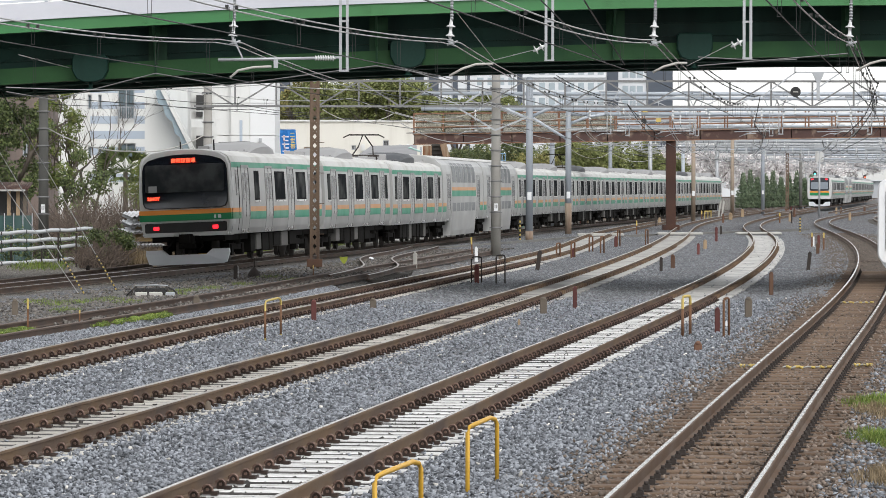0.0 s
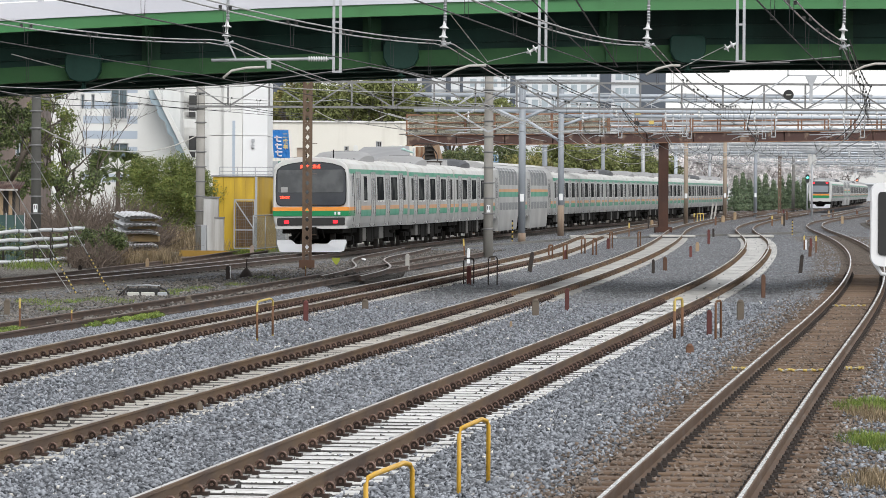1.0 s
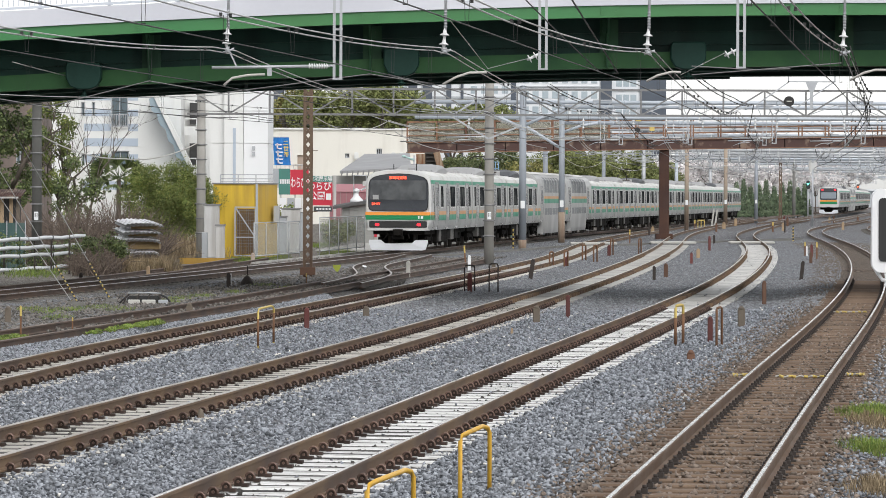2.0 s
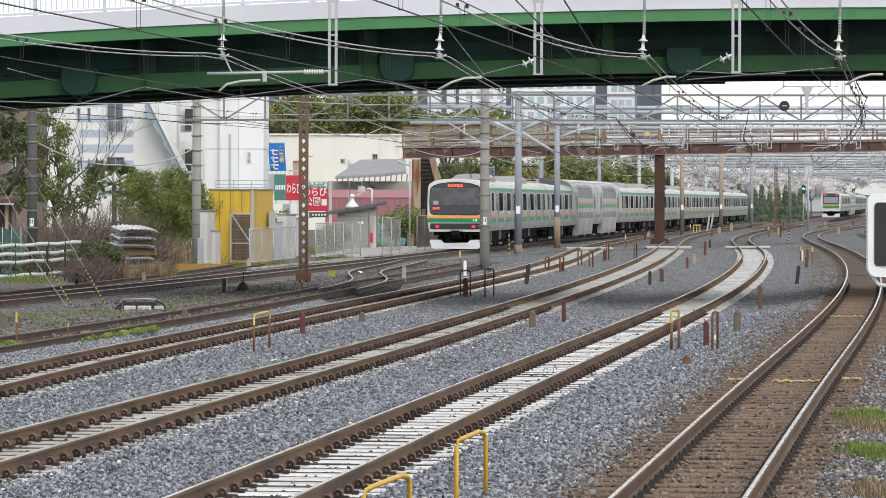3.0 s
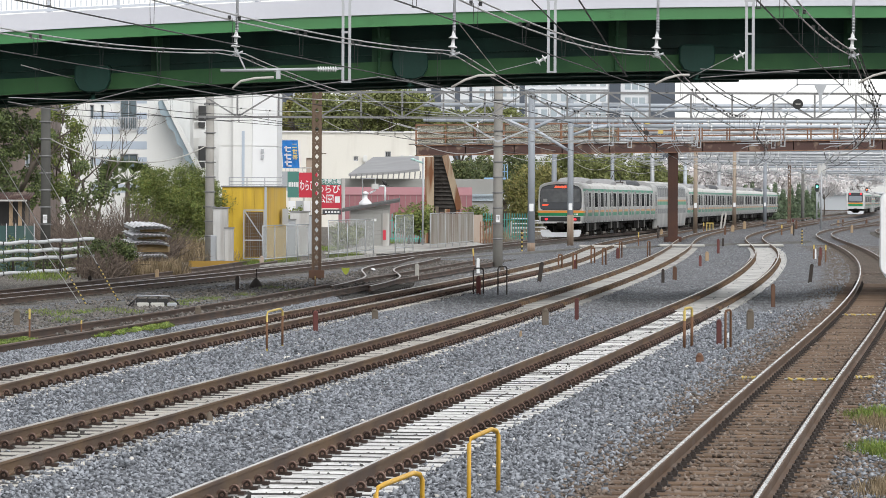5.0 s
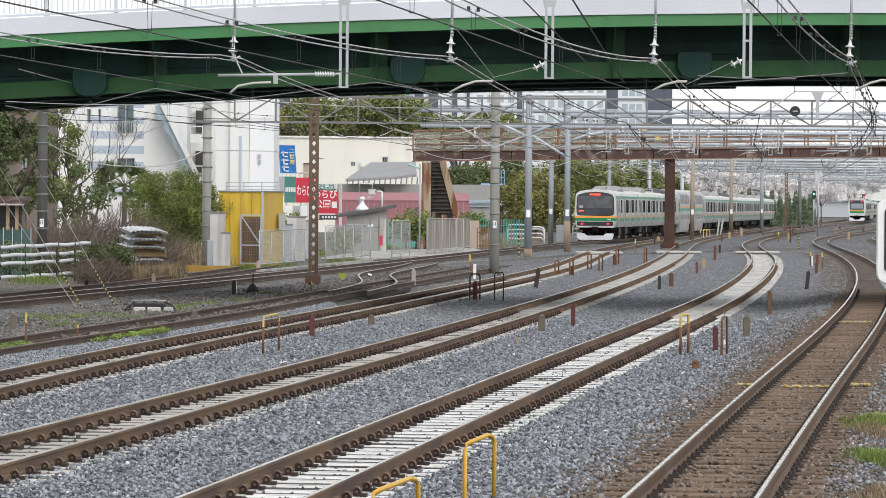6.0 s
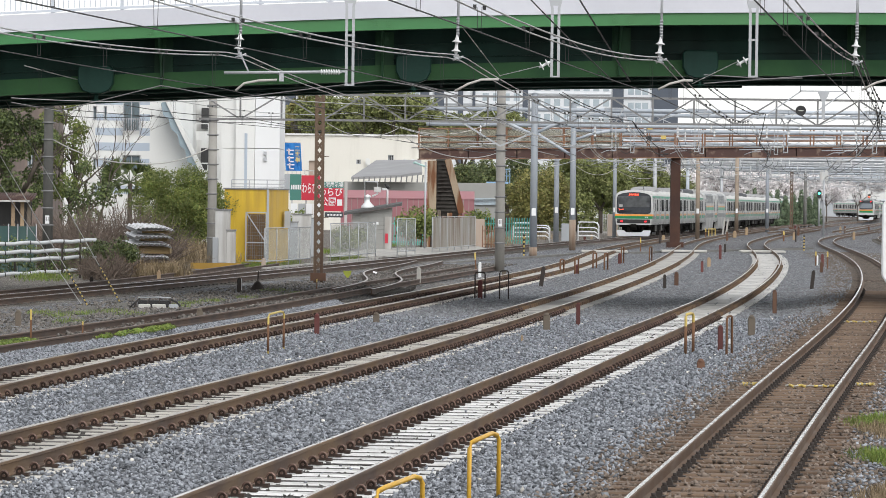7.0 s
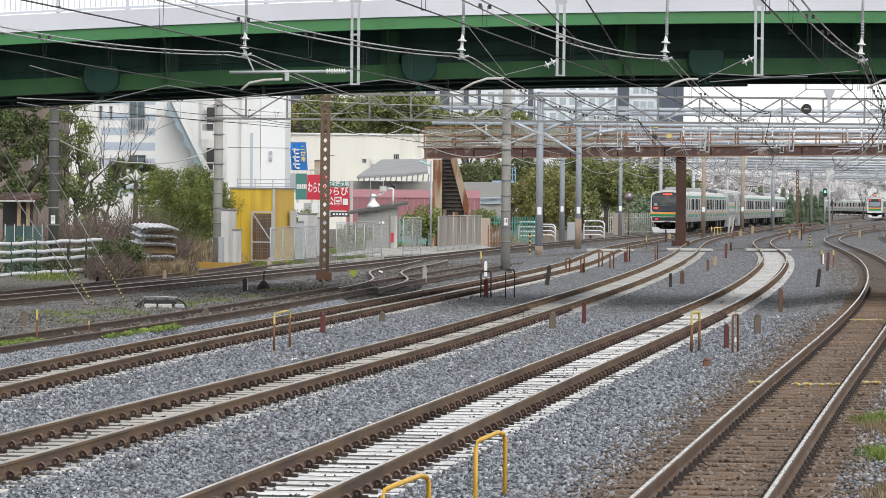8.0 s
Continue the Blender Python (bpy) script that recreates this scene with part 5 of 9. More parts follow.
def bogie(parent, y):
    b = bmesh.new()
    for s in (-1, 1):
        box(b, (s * 0.98, y, 0.55), (0.16, 2.9, 0.2))
        for k in (-1.05, 1.05):
            box(b, (s * 0.98, y + k, 0.45), (0.24, 0.36, 0.34))
        lathe(b, [(0.2, 0.62), (0.24, 0.7), (0.24, 0.9), (0.2, 0.95)], 10, Matrix.Translation((s * 0.95, y, 0)))
    box(b, (0, y, 0.6), (2.0, 0.6, 0.24))
    root = part("bogie", b, UNDERFRAME, parent, "dark bogie frame")
    for k in (-1.05, 1.05):
        for s in (-1, 1):
            part("wheel", WHEEL, None, root, m=pose(s * 0.566, y + k, 0.46, 0, 0, 0 if s < 0 else 180))


b = bmesh.new()
box(b, (0, 0, 0), (0.06, 0.08, 0.12))
SLAT = done(b, "louvre_slat", DULL_STEEL)


def roof_unit(parent, y0, y1, h=0.4, material=None, w=1.05, name="air_conditioner", label="grey rounded air conditioner on the roof"):
    b = bmesh.new()
    prof = [(w, 0.0), (w, h * 0.55), (w * 0.82, h * 0.88), (w * 0.5, h), (-w * 0.5, h), (-w * 0.82, h * 0.88), (-w, h * 0.55), (-w, 0.0)]
    st = []
    for y, k in ((y0, 0.35), (y0 + 0.9, 0.8), (y0 + 1.8, 1.0), (y1 - 1.8, 1.0), (y1 - 0.9, 0.8), (y1, 0.35)):
        st.append([b.verts.new((x * (0.8 + 0.2 * k), y, 3.48 + z * k + 0.05 * min(k, 1))) for x, z in prof])
    for a, c in zip(st[:-1], st[1:]):
        for k in range(7):
            b.faces.new((a[k], a[k + 1], c[k + 1], c[k])).smooth = False
    b.faces.new(st[0])
    b.faces.new(st[-1][::-1])
    root = part(name, b, material or ROOF_BOX, parent, label)
    for k in range(7):
        part("louvre_slat", SLAT, None, root, "dark louvre slat", pose(-0.72 + 0.24 * k, y0 + 0.06, 3.6))
    b = bmesh.new()
    box(b, (0, (y0 + y1) / 2, 3.5 + h + 0.03), (0.9, 1.2, 0.05))
    bmesh.ops.bevel(b, geom=b.edges[:], offset=0.015, segments=1, affect="EDGES")
    part("fan_cover", b, DULL_STEEL, root, "dark fan cover")


def pantograph(parent, y):
    b = bmesh.new()
    for s in (-1, 1):
        tube(b, [(s * 0.45, y - 0.6, 3.75), (s * 0.3, y + 0.5, 4.15), (s * 0.05, y - 0.1, 4.6)], 0.03, 6)
        lathe(b, [(0.05, 3.6), (0.08, 3.66), (0.05, 3.72), (0.08, 3.78)], 8, Matrix.Translation((s * 0.55, y - 0.6, 0)))
    box(b, (0, y - 0.6, 3.78), (1.3, 0.5, 0.08))
    tube(b, [(-0.85, y - 0.1, 4.52), (-0.6, y - 0.1, 4.64), (0.6, y - 0.1, 4.64), (0.85, y - 0.1, 4.52)], 0.03, 6)
    tube(b, [(-0.6, y + 0.15, 4.63), (0.6, y + 0.15, 4.63)], 0.025, 6)
    part("pantograph", b, POST_DARK, parent, "dark raised pantograph")


def gangway(parent, y):
    b = bmesh.new()
    for k in range(5):
        d = 0.03 if k % 2 else 0.0
        prism(b, [(-0.62 + d, y + k * 0.1), (0.62 - d, y + k * 0.1), (0.62 - d, y + k * 0.1 + 0.09), (-0.62 + d, y + k * 0.1 + 0.09)], 0.95 + d, 3.1 - d)
    part("gangway", b, RUBBER, parent, "black folded gangway bellows")
    b = bmesh.new()
    for s in (-1, 1):
        box(b, (s * 1.3, y + 0.22, 2.1), (0.05, 0.3, 2.2))
    part("gap_guard", b, RUBBER, parent, "black guard plates between the cars")


def under_boxes(parent, seed, light=2):
    rng = random.Random(seed)
    y = -5.2
    k = 0
    while y < 4.6:
        L = rng.uniform(0.7, 1.7)
        b = bmesh.new()
        depth = rng.uniform(0.45, 0.62)
        box(b, (0.0, y + L / 2, 0.93 - depth / 2), (2.5, L, depth))
        bmesh.ops.bevel(b, geom=b.edges[:], offset=0.02, segments=1, affect="EDGES")
        part("equipment_box", b, EQUIP if k % 4 == light else UNDERFRAME, parent, "grey equipment box" if k % 4 == light else "equipment box coloured dark for the shade under the car")
        y += L + rng.uniform(0.12, 0.4)
        k += 1
    b = bmesh.new()
    box(b, (0, 0, 0.86), (2.3, 19.2, 0.2))
    box(b, (0, 0, 0.6), (0.5, 11.0, 0.4))
    part("underframe", b, UNDERFRAME, parent)


def plain_car(root, seed, pant=False, tail=False):
    body = part("body", shell(SIDE + [(0.0, 3.2)], -9.75, 9.75), STAINLESS, root)
    part("roof", shell(TOP + [], -9.75, 9.75), ROOF, root, "dusty white roof")
    for s in (-1, 1):
        part("upper_green_stripe", SHARED["upper", s], None, body, "green stripe under the roof")
        for i in range(5):
            if tail and i == 0:
                continue
            part("orange_stripe", SHARED["orange", s, i], None, body, "orange stripe")
            part("green_stripe", SHARED["green", s, i], None, body, "green stripe")
            w = "narrow" if tail and i == 1 else i
            part("window_frame", SHARED["frame", s, w], None, body, "black rubber window frame")
            part("window", SHARED["window", s, w], None, body, "dark side window")
            part("window_sill", SHARED["ledge", s, w], None, body, "bright window sill")
        for y in DOORS:
            d = part("door", SHARED["door", s], None, root, "steel double sliding door", pose(0, y, 0))
            part("door_frame", SHARED["jamb", s], None, d)
            part("door_seal", SHARED["seal", s], None, d, "black rubber door seals, widened for the recess's shade")
            part("door_window", SHARED["door_window", s], None, d, "narrow door windows")
            part("door_sill", SHARED["sill", s], None, d, "bright door sill")
    if pant:
        roof_unit(root, -2.2, 3.4, 0.42, ROOF_DARK, 1.05, "air_conditioner", "dark rounded air conditioner on the roof")
        b = bmesh.new()
        for k in range(3):
            box(b, (-0.35 + 0.3 * k, -4.1 + 0.5 * k, 3.74), (0.34, 0.5, 0.28))
        bmesh.ops.bevel(b, geom=b.edges[:], offset=0.03, segments=1, affect="EDGES")
        part("switch_gear", b, ROOF_BOX, root, "small grey boxes beside the pantograph")
    else:
        roof_unit(root, -2.6, 2.6, 0.42)
    for y in (-9.0, 9.0):
        b = bmesh.new()
        box(b, (0.5, y, 3.66), (0.35, 0.3, 0.12))
        part("roof_vent", b, ROOF_BOX, root)
    if pant:
        pantograph(root, -7.2)
    under_boxes(root, seed, seed % 4)
    for y in (-6.9, 6.9):
        bogie(root, y)
    gangway(root, 9.75)


def green_car(root, seed):
    """A double-deck car: two rows of windows, a low belly and curved upper panes."""
    low = [(1.388, 0.28), (1.428, 0.5), (1.473, 1.2), (1.482, 1.75), (1.482, 2.2), (1.462, 2.9), (1.442, 3.2)]
    body = part("body", shell(SIDE + [(1.36, 3.5), (1.1, 3.75), (0.6, 3.9), (0.0, 3.94)], -9.75, 9.75), STAINLESS, root)
    part("belly", shell(low + [(0.0, 3.2)], -5.9, 5.9), STAINLESS, root, "low steel belly between the bogies")
    part("roof", shell([(1.05, 3.79), (0.6, 3.93), (0.0, 3.98)], -9.7, 9.7), ROOF, root, "white curved roof")
    for s in (-1, 1):
        for a, c in ((-9.7, -8.3), (8.3, 9.7)):
            b = bmesh.new()
            side_plate(b, s, a, c, 1.63, 1.79, 0.01)
            part("orange_stripe", b, GLARE_ORANGE, body, "orange stripe")
            b = bmesh.new()
            side_plate(b, s, a, c, 1.38, 1.63, 0.01)
            part("green_stripe", b, BAND_GREEN, body, "green stripe")
        b = bmesh.new()
        side_plate(b, s, -5.8, 5.8, 2.35, 2.5, 0.018)
        part("orange_stripe", b, GLARE_ORANGE, body, "orange stripe between the decks")
        b = bmesh.new()
        side_plate(b, s, -5.8, 5.8, 2.08, 2.35, 0.018)
        part("green_stripe", b, BAND_GREEN, body, "green stripe between the decks")
        for k in range(6):
            y = -5.6 + k * 1.9
            b = bmesh.new()
            side_plate(b, s, y + 0.1, y + 1.6, 1.12, 1.78, 0.02)
            part("lower_window", b, DECK_PANE, body, "pale lower-deck window")
            b = bmesh.new()
            side_plate(b, s, y + 0.1, y + 1.6, 2.72, 3.2, 0.02)
            o = [(1.457, 3.2), (1.40, 3.45), (1.26, 3.62), (1.22, 3.58), (1.36, 3.42), (1.42, 3.2)]
            lo = [b.verts.new((s * x, y + 0.1, z)) for x, z in o]
            hi = [b.verts.new((s * x, y + 1.6, z)) for x, z in o]
            for q in range(6):
                b.faces.new((lo[q], lo[(q + 1) % 6], hi[(q + 1) % 6], hi[q]))
            part("upper_window", b, DECK_PANE, body, "curved upper-deck window")
        for y in (-7.2, 7.2):
            d = part("door", SHARED["door", s], None, root, "steel sliding door", pose(0, y, 0))
            part("door_frame", SHARED["jamb", s], None, d)
            part("door_seal", SHARED["seal", s], None, d, "black rubber door seals, widened for the recess's shade")
            part("door_window", SHARED["door_window", s], None, d, "narrow door windows")
            part("door_sill", SHARED["sill", s], None, d, "bright door sill")
    for y in (-8.0, 8.0):
        roof_unit(root, y - 1.6, y + 1.6, 0.34, ROOF_DARK if y < 0 else ROOF_BOX, 0.95, "air_conditioner", "%s rounded air conditioner on the roof" % ("dark" if y < 0 else "grey"))
    b = bmesh.new()
    box(b, (0, 0, 0.86), (2.3, 19.2, 0.2))
    part("underframe", b, UNDERFRAME, root)
    for y in (-7.4, 7.4):
        bogie(root, y)
    gangway(root, 9.75)


def rounded(w, h, r, n=5):
    """A rounded rectangle, corner points in order."""
    out = []
    for cx, cz, a0 in ((w / 2 - r, h / 2 - r, 0), (-w / 2 + r, h / 2 - r, 90), (-w / 2 + r, -h / 2 + r, 180), (w / 2 - r, -h / 2 + r, 270)):
        for k in range(n + 1):
            a = radians(a0 + 90 * k / n)
            out.append((cx + r * math.cos(a), cz + r * math.sin(a)))
    return out


def face_plate(b, outline, y0, y1, z, lean=0.0):
    """An upright plate across the car's end; lean: how far its top tilts forward along the car."""
    lo = [b.verts.new((x, y0 + lean * q, z + q)) for x, q in outline]
    hi = [b.verts.new((x, y1 + lean * q, z + q)) for x, q in outline]
    n = len(outline)
    for k in range(n):
        b.faces.new((lo[k], lo[(k + 1) % n], hi[(k + 1) % n], hi[k]))
    b.faces.new(lo)
    b.faces.new(hi[::-1])


def lettering(text, size, material, parent, m, name="lettering", label="", stretch=1.0):
    cu = bpy.data.curves.new(name, "FONT")
    cu.body, cu.size, cu.extrude, cu.align_x, cu.align_y = text, size, 0.004, "CENTER", "CENTER"
    cu.offset = size * 0.012
    cu.resolution_u = 2
    cu.materials.append(material)
    ob = new(name, cu)
    ob.parent, ob.matrix_basis = parent, m @ Matrix.Diagonal((stretch, 1, 1, 1))
    if label:
        ob["label"] = label
    return ob


def cab_end(root, kind):
    """The rear cab: frame moulding, one dark windscreen, stripes, lamps, coupler and plough."""
    ye = -9.75
    outline = [(1.36, 0.93), (1.46, 1.35), (1.475, 1.9), (1.47, 2.6), (1.43, 3.15), (1.34, 3.38), (1.1, 3.54), (0.6, 3.63), (0, 3.66)]
    full = outline + [(-x, z) for x, z in reversed(outline) if x > 0]
    b = bmesh.new()
    rings = []
    for y, k in ((ye + 0.5, 1.0), (ye, 1.0), (ye - 0.14, 0.985), (ye - 0.22, 0.95)):
        rings.append([b.verts.new((x * k, y + (0.09 * max(z - 1.8, 0) if y < ye + 0.1 else 0), 2.2 + (z - 2.2) * (0.5 + k * 0.5))) for x, z in full])
    n = len(full)
    for a, c in zip(rings[:-1], rings[1:]):
        for q in range(n):
            b.faces.new((a[q], a[(q + 1) % n], c[(q + 1) % n], c[q])).smooth = True
    b.faces.new(rings[0])
    b.faces.new(rings[-1][::-1])
    cab = part("cab_face", b, FACE, root, "pale grey cab moulding")
    yf = ye - 0.23
    if kind == "main":
        half = [(1.1, 0.02), (1.25, 0.07), (1.31, 0.2), (1.325, 0.6), (1.31, 1.18), (1.26, 1.37), (1.12, 1.49), (0.8, 1.585), (0.4, 1.64), (0.0, 1.655)]
        arch = half + [(-x, q) for x, q in reversed(half) if x > 0]
        b = bmesh.new()
        face_plate(b, [(x * 1.018, 0.82 + (q - 0.82) * 1.03) for x, q in arch], yf + 0.0, yf + 0.08, 1.8, 0.09)
        mask = part("windscreen_mask", b, RUBBER, cab, "black arched mask round the windscreen")
        b = bmesh.new()
        face_plate(b, arch, yf - 0.012, yf + 0.06, 1.8, 0.09)
        part("windscreen", b, GLASS, mask, "wide black windscreen")
        b = bmesh.new()
        face_plate(b, [(x, q) for x, q in rounded(2.5, 0.86, 0.08)], yf + 0.042, yf + 0.06, 2.74, 0.09)
        part("glass_pane", b, CAB_GLASS, mask, "grey glass with the dim cab painted on it")
        for nm, z0, z1, mt in (("orange_stripe", 1.62, 1.76, FACE_ORANGE), ("green_stripe", 1.42, 1.62, BAND_FACE)):
            b = bmesh.new()
            box(b, (0, yf + 0.1, (z0 + z1) / 2), (2.88, 0.24, z1 - z0))
            for s in (-1, 1):
                side_plate(b, s, ye - 0.12, ye + 1.5, z0, z1, 0.008)
            part(nm, b, mt, cab)
        b = bmesh.new()
        face_plate(b, rounded(2.58, 0.3, 0.05), yf - 0.02, yf + 0.1, 1.21)
        part("lamp_strip", b, BLACK, cab, "black lamp strip")
        for s in (-1, 1):
            b = bmesh.new()
            face_plate(b, rounded(0.18, 0.12, 0.03), yf - 0.04, yf - 0.015, 1.2)
            part("tail_lamp", lamp_at(b, s * 0.93), TAIL_RED, root, "glowing red tail lamp")
        lettering("高崎線直通", 0.155, LED_RED, root, pose(-0.02, yf + 0.03, 3.28, 90 - 5.2, 0, 0), "destination_display", "red lit destination letters")
        lettering("2840Y", 0.15, LED_RED, root, pose(-0.98, yf - 0.066, 2.12, 90 - 5.2, 0, 0), "run_display", "red lit run number")
        b = bmesh.new()
        box(b, (-1.0, yf - 0.036, 2.42), (0.26, 0.012, 0.2))
        part("notice", b, ROOF_BOX, root, "dim notice behind the glass")
        b = bmesh.new()                       # the company's mark as plain strokes
        for dx, w in ((0.0, 0.06), (0.14, 0.1)):
            box(b, (0.93 + dx, yf - 0.026, 1.52), (w, 0.01, 0.11))
        part("company_mark", b, WHITE, root, "plain white mark")
        b = bmesh.new()
        for s in (-1, 1):
            box(b, (s * 0.85, yf + 0.1, 0.985), (0.95, 0.3, 0.09))
        box(b, (0, yf + 0.14, 1.0), (2.76, 0.2, 0.06))
        part("bumper", b, FACE, root, "grey bumper beam")
        o = [(-1.3, 0.52), (-0.78, 0.52), (-0.6, 0.36), (0.6, 0.36), (0.78, 0.52), (1.3, 0.52), (1.32, 0.4), (1.22, 0.1), (1.1, 0.06), (-1.1, 0.06), (-1.22, 0.1), (-1.32, 0.4)]
    else:
        b = bmesh.new()
        face_plate(b, rounded(2.3, 1.55, 0.18), yf - 0.012, yf + 0.06, 2.74, 0.09)
        part("windscreen", b, GLASS, cab, "black windscreen panel")
        b = bmesh.new()
        face_plate(b, rounded(2.05, 0.85, 0.1), yf - 0.05, yf - 0.02, 2.55, 0.09)
        part("glass_pane", b, PALE_PANE, cab, "pane with a pale reflection in its colour")
        for nm, z0, z1, mt in (("orange_stripe", 1.72, 1.9, FACE_ORANGE), ("green_stripe", 1.38, 1.72, BAND_FACE)):
            b = bmesh.new()
            box(b, (0, yf + 0.1, (z0 + z1) / 2), (2.3, 0.26, z1 - z0))
            part(nm, b, mt, cab)
        for s in (-1, 1):
            b = bmesh.new()
            face_plate(b, rounded(0.3, 0.16, 0.04), yf + 0.0, yf + 0.06, 3.3)
            part("tail_lamp", lamp_at(b, s * 0.85), TAIL_RED, root, "glowing red tail lamp")
        b = bmesh.new()
        box(b, (0, yf + 0.07, 3.3), (0.9, 0.03, 0.16))
        part("destination_display", b, RUBBER, root)
        o = [(-1.3, 0.62), (-0.7, 0.6), (-0.4, 0.3), (0.4, 0.3), (0.7, 0.6), (1.3, 0.62), (1.25, 0.15), (0.6, 0.08), (-0.6, 0.08), (-1.25, 0.15)]
    b = bmesh.new()
    lo = [b.verts.new((x, ye - 0.2 + 0.12 * max(abs(x) - 0.9, 0), z)) for x, z in o]
    hi = [b.verts.new((x, ye + 0.0 + 0.12 * max(abs(x) - 0.9, 0), z)) for x, z in o]
    for q in range(len(o)):
        b.faces.new((lo[q], lo[(q + 1) % len(o)], hi[(q + 1) % len(o)], hi[q]))
    b.faces.new(lo)
    b.faces.new(hi[::-1])
    part("snow_plough", b, PLOUGH, root, "white notched snow plough")
    b = bmesh.new()
    box(b, (0, ye - 0.15, 0.85), (0.42, 0.5, 0.3))
    box(b, (0, ye - 0.45, 0.85), (0.3, 0.25, 0.22))
    box(b, (0, ye - 0.1, 0.62), (0.5, 0.35, 0.14))
    tube(b, [(0.4, ye, 0.9), (0.5, ye - 0.2, 0.6), (0.35, ye, 0.5)], 0.03, 6)
    tube(b, [(-0.4, ye, 0.9), (-0.55, ye - 0.2, 0.65), (-0.7, ye, 0.5)], 0.03, 6)
    part("coupler", b, UNDERFRAME, root, "dark coupler and hoses")
    for s in (-1, 1):
        b = bmesh.new()
        side_plate(b, s, -9.1, -8.75, 2.15, 2.95, 0.012)
        part("cab_window", b, GLASS, root, "dark cab side window")
        b = bmesh.new()
        side_plate(b, s, -8.62, -8.52, 1.05, 3.05, 0.012)
        part("cab_door", b, RUBBER, root, "narrow dark cab door edge")
    b = bmesh.new()
    tube(b, [(0.55, ye + 2.3, 3.6), (0.55, ye + 2.3, 3.95)], 0.025, 6)
    tube(b, [(-0.4, ye + 1.6, 3.6), (-0.4, ye + 1.6, 3.9)], 0.02, 6)
    part("antenna", b, RUBBER, root, "short roof antenna")


def lamp_at(b, x):
    bmesh.ops.translate(b, vec=(x, 0, 0), verts=b.verts)
    return b


LABELS = {"tail": "rear cab car of a steel commuter train, green and orange", "green": "double-deck car with two rows of windows in the commuter train",
          "pant": "steel commuter car with a pantograph and dark roof boxes", "plain": "stainless steel commuter car with green and orange stripes"}


def build_train(n, plan, kind):
    cars, made = [], {}
    for i in range(n):
        role = plan(i)
        if role in made:
            c = copy_thing(made[role], Matrix())
        else:
            lab = LABELS[role] if kind == "main" else LABELS[role].replace("steel commuter", "far steel commuter")
            c = thing("railway_car", lab, "train car", group="cars of the %s train" % ("departing" if kind == "main" else "far"))
            if role == "tail":
                plain_car(c, 1, tail=True)
                cab_end(c, kind)
            elif role == "green":
                green_car(c, 2)
            elif role == "pant":
                plain_car(c, 3, pant=True)
            else:
                plain_car(c, 4)
            made[role] = c
        cars.append(c)
    return cars


CARS = build_train(15, lambda i: "tail" if i == 0 else "green" if i in (3, 4) else "pant" if i in (2, 7, 12) else "plain", "main")
FAR_CARS = build_train(14, lambda i: "tail" if i == 0 else "green" if i in (3, 4) else "pant" if i in (2, 7) else "plain", "far")


# ---------------------------------------------------------------- plants
def leaf_mat(name, a, b_, c, trans=0.0):
    mt = bpy.data.materials.new(name)
    mt.use_nodes = True
    n, l = mt.node_tree.nodes, mt.node_tree.links
    p = n["Principled BSDF"]
    p.inputs["Roughness"].default_value = 0.55
    p.inputs["Specular IOR Level"].default_value = 0.35
    g = n.new("ShaderNodeNewGeometry")
    r = n.new("ShaderNodeValToRGB")
    e = r.color_ramp.elements
    e[0].color, e[1].color = (*a, 1), (*c, 1)
    e.new(0.5).color = (*b_, 1)
    l.new(g.outputs["Random Per Island"], r.inputs[0])
    t = n.new("ShaderNodeTexNoise")
    t.inputs["Scale"].default_value = 1.2
    tc = n.new("ShaderNodeTexCoord")
    l.new(tc.outputs["Object"], t.inputs["Vector"])
    k = n.new("ShaderNodeMapRange")
    k.inputs["From Min"].default_value, k.inputs["From Max"].default_value = 0.3, 0.7
    k.inputs["To Min"].default_value, k.inputs["To Max"].default_value = 0.55, 1.45
    l.new(t.outputs["Fac"], k.inputs["Value"])
    s = n.new("ShaderNodeVectorMath")
    s.operation = "SCALE"
    l.new(r.outputs[0], s.inputs[0])
    l.new(k.outputs[0], s.inputs["Scale"])
    l.new(s.outputs[0], p.inputs["Base Color"])
    return mt


L_BUSH = leaf_mat("bush_leaf", (0.075, 0.11, 0.024), (0.135, 0.175, 0.04), (0.23, 0.24, 0.07))
L_DARK = leaf_mat("evergreen_leaf", (0.04, 0.06, 0.02), (0.08, 0.112, 0.036), (0.17, 0.2, 0.075))
L_OAK = leaf_mat("dull_oak_leaf", (0.06, 0.085, 0.032), (0.105, 0.135, 0.052), (0.18, 0.19, 0.08))
L_TREE = leaf_mat("tree_leaf", (0.12, 0.145, 0.045), (0.175, 0.2, 0.065), (0.24, 0.25, 0.1))
L_BROWN = leaf_mat("olive_brown_leaf", (0.12, 0.13, 0.036), (0.185, 0.185, 0.055), (0.28, 0.235, 0.085))
L_GRASS = leaf_mat("grass_blade", (0.085, 0.15, 0.022), (0.16, 0.23, 0.04), (0.25, 0.28, 0.075))
L_STRAW = leaf_mat("straw_blade", (0.14, 0.105, 0.06), (0.25, 0.19, 0.115), (0.38, 0.3, 0.19))
L_BLOSSOM = leaf_mat("cherry_blossom", (0.62, 0.57, 0.57), (0.78, 0.74, 0.74), (0.88, 0.88, 0.88))
# Pale, close colours: haze is put into the far conifers' leaves.
L_CONIFER = leaf_mat("conifer_spray", (0.075, 0.115, 0.065), (0.115, 0.16, 0.09), (0.17, 0.21, 0.125))
BARK = mat("grey_bark", (0.09, 0.075, 0.06), 0.9, 0, 0.25, 3, 40, 0.4)
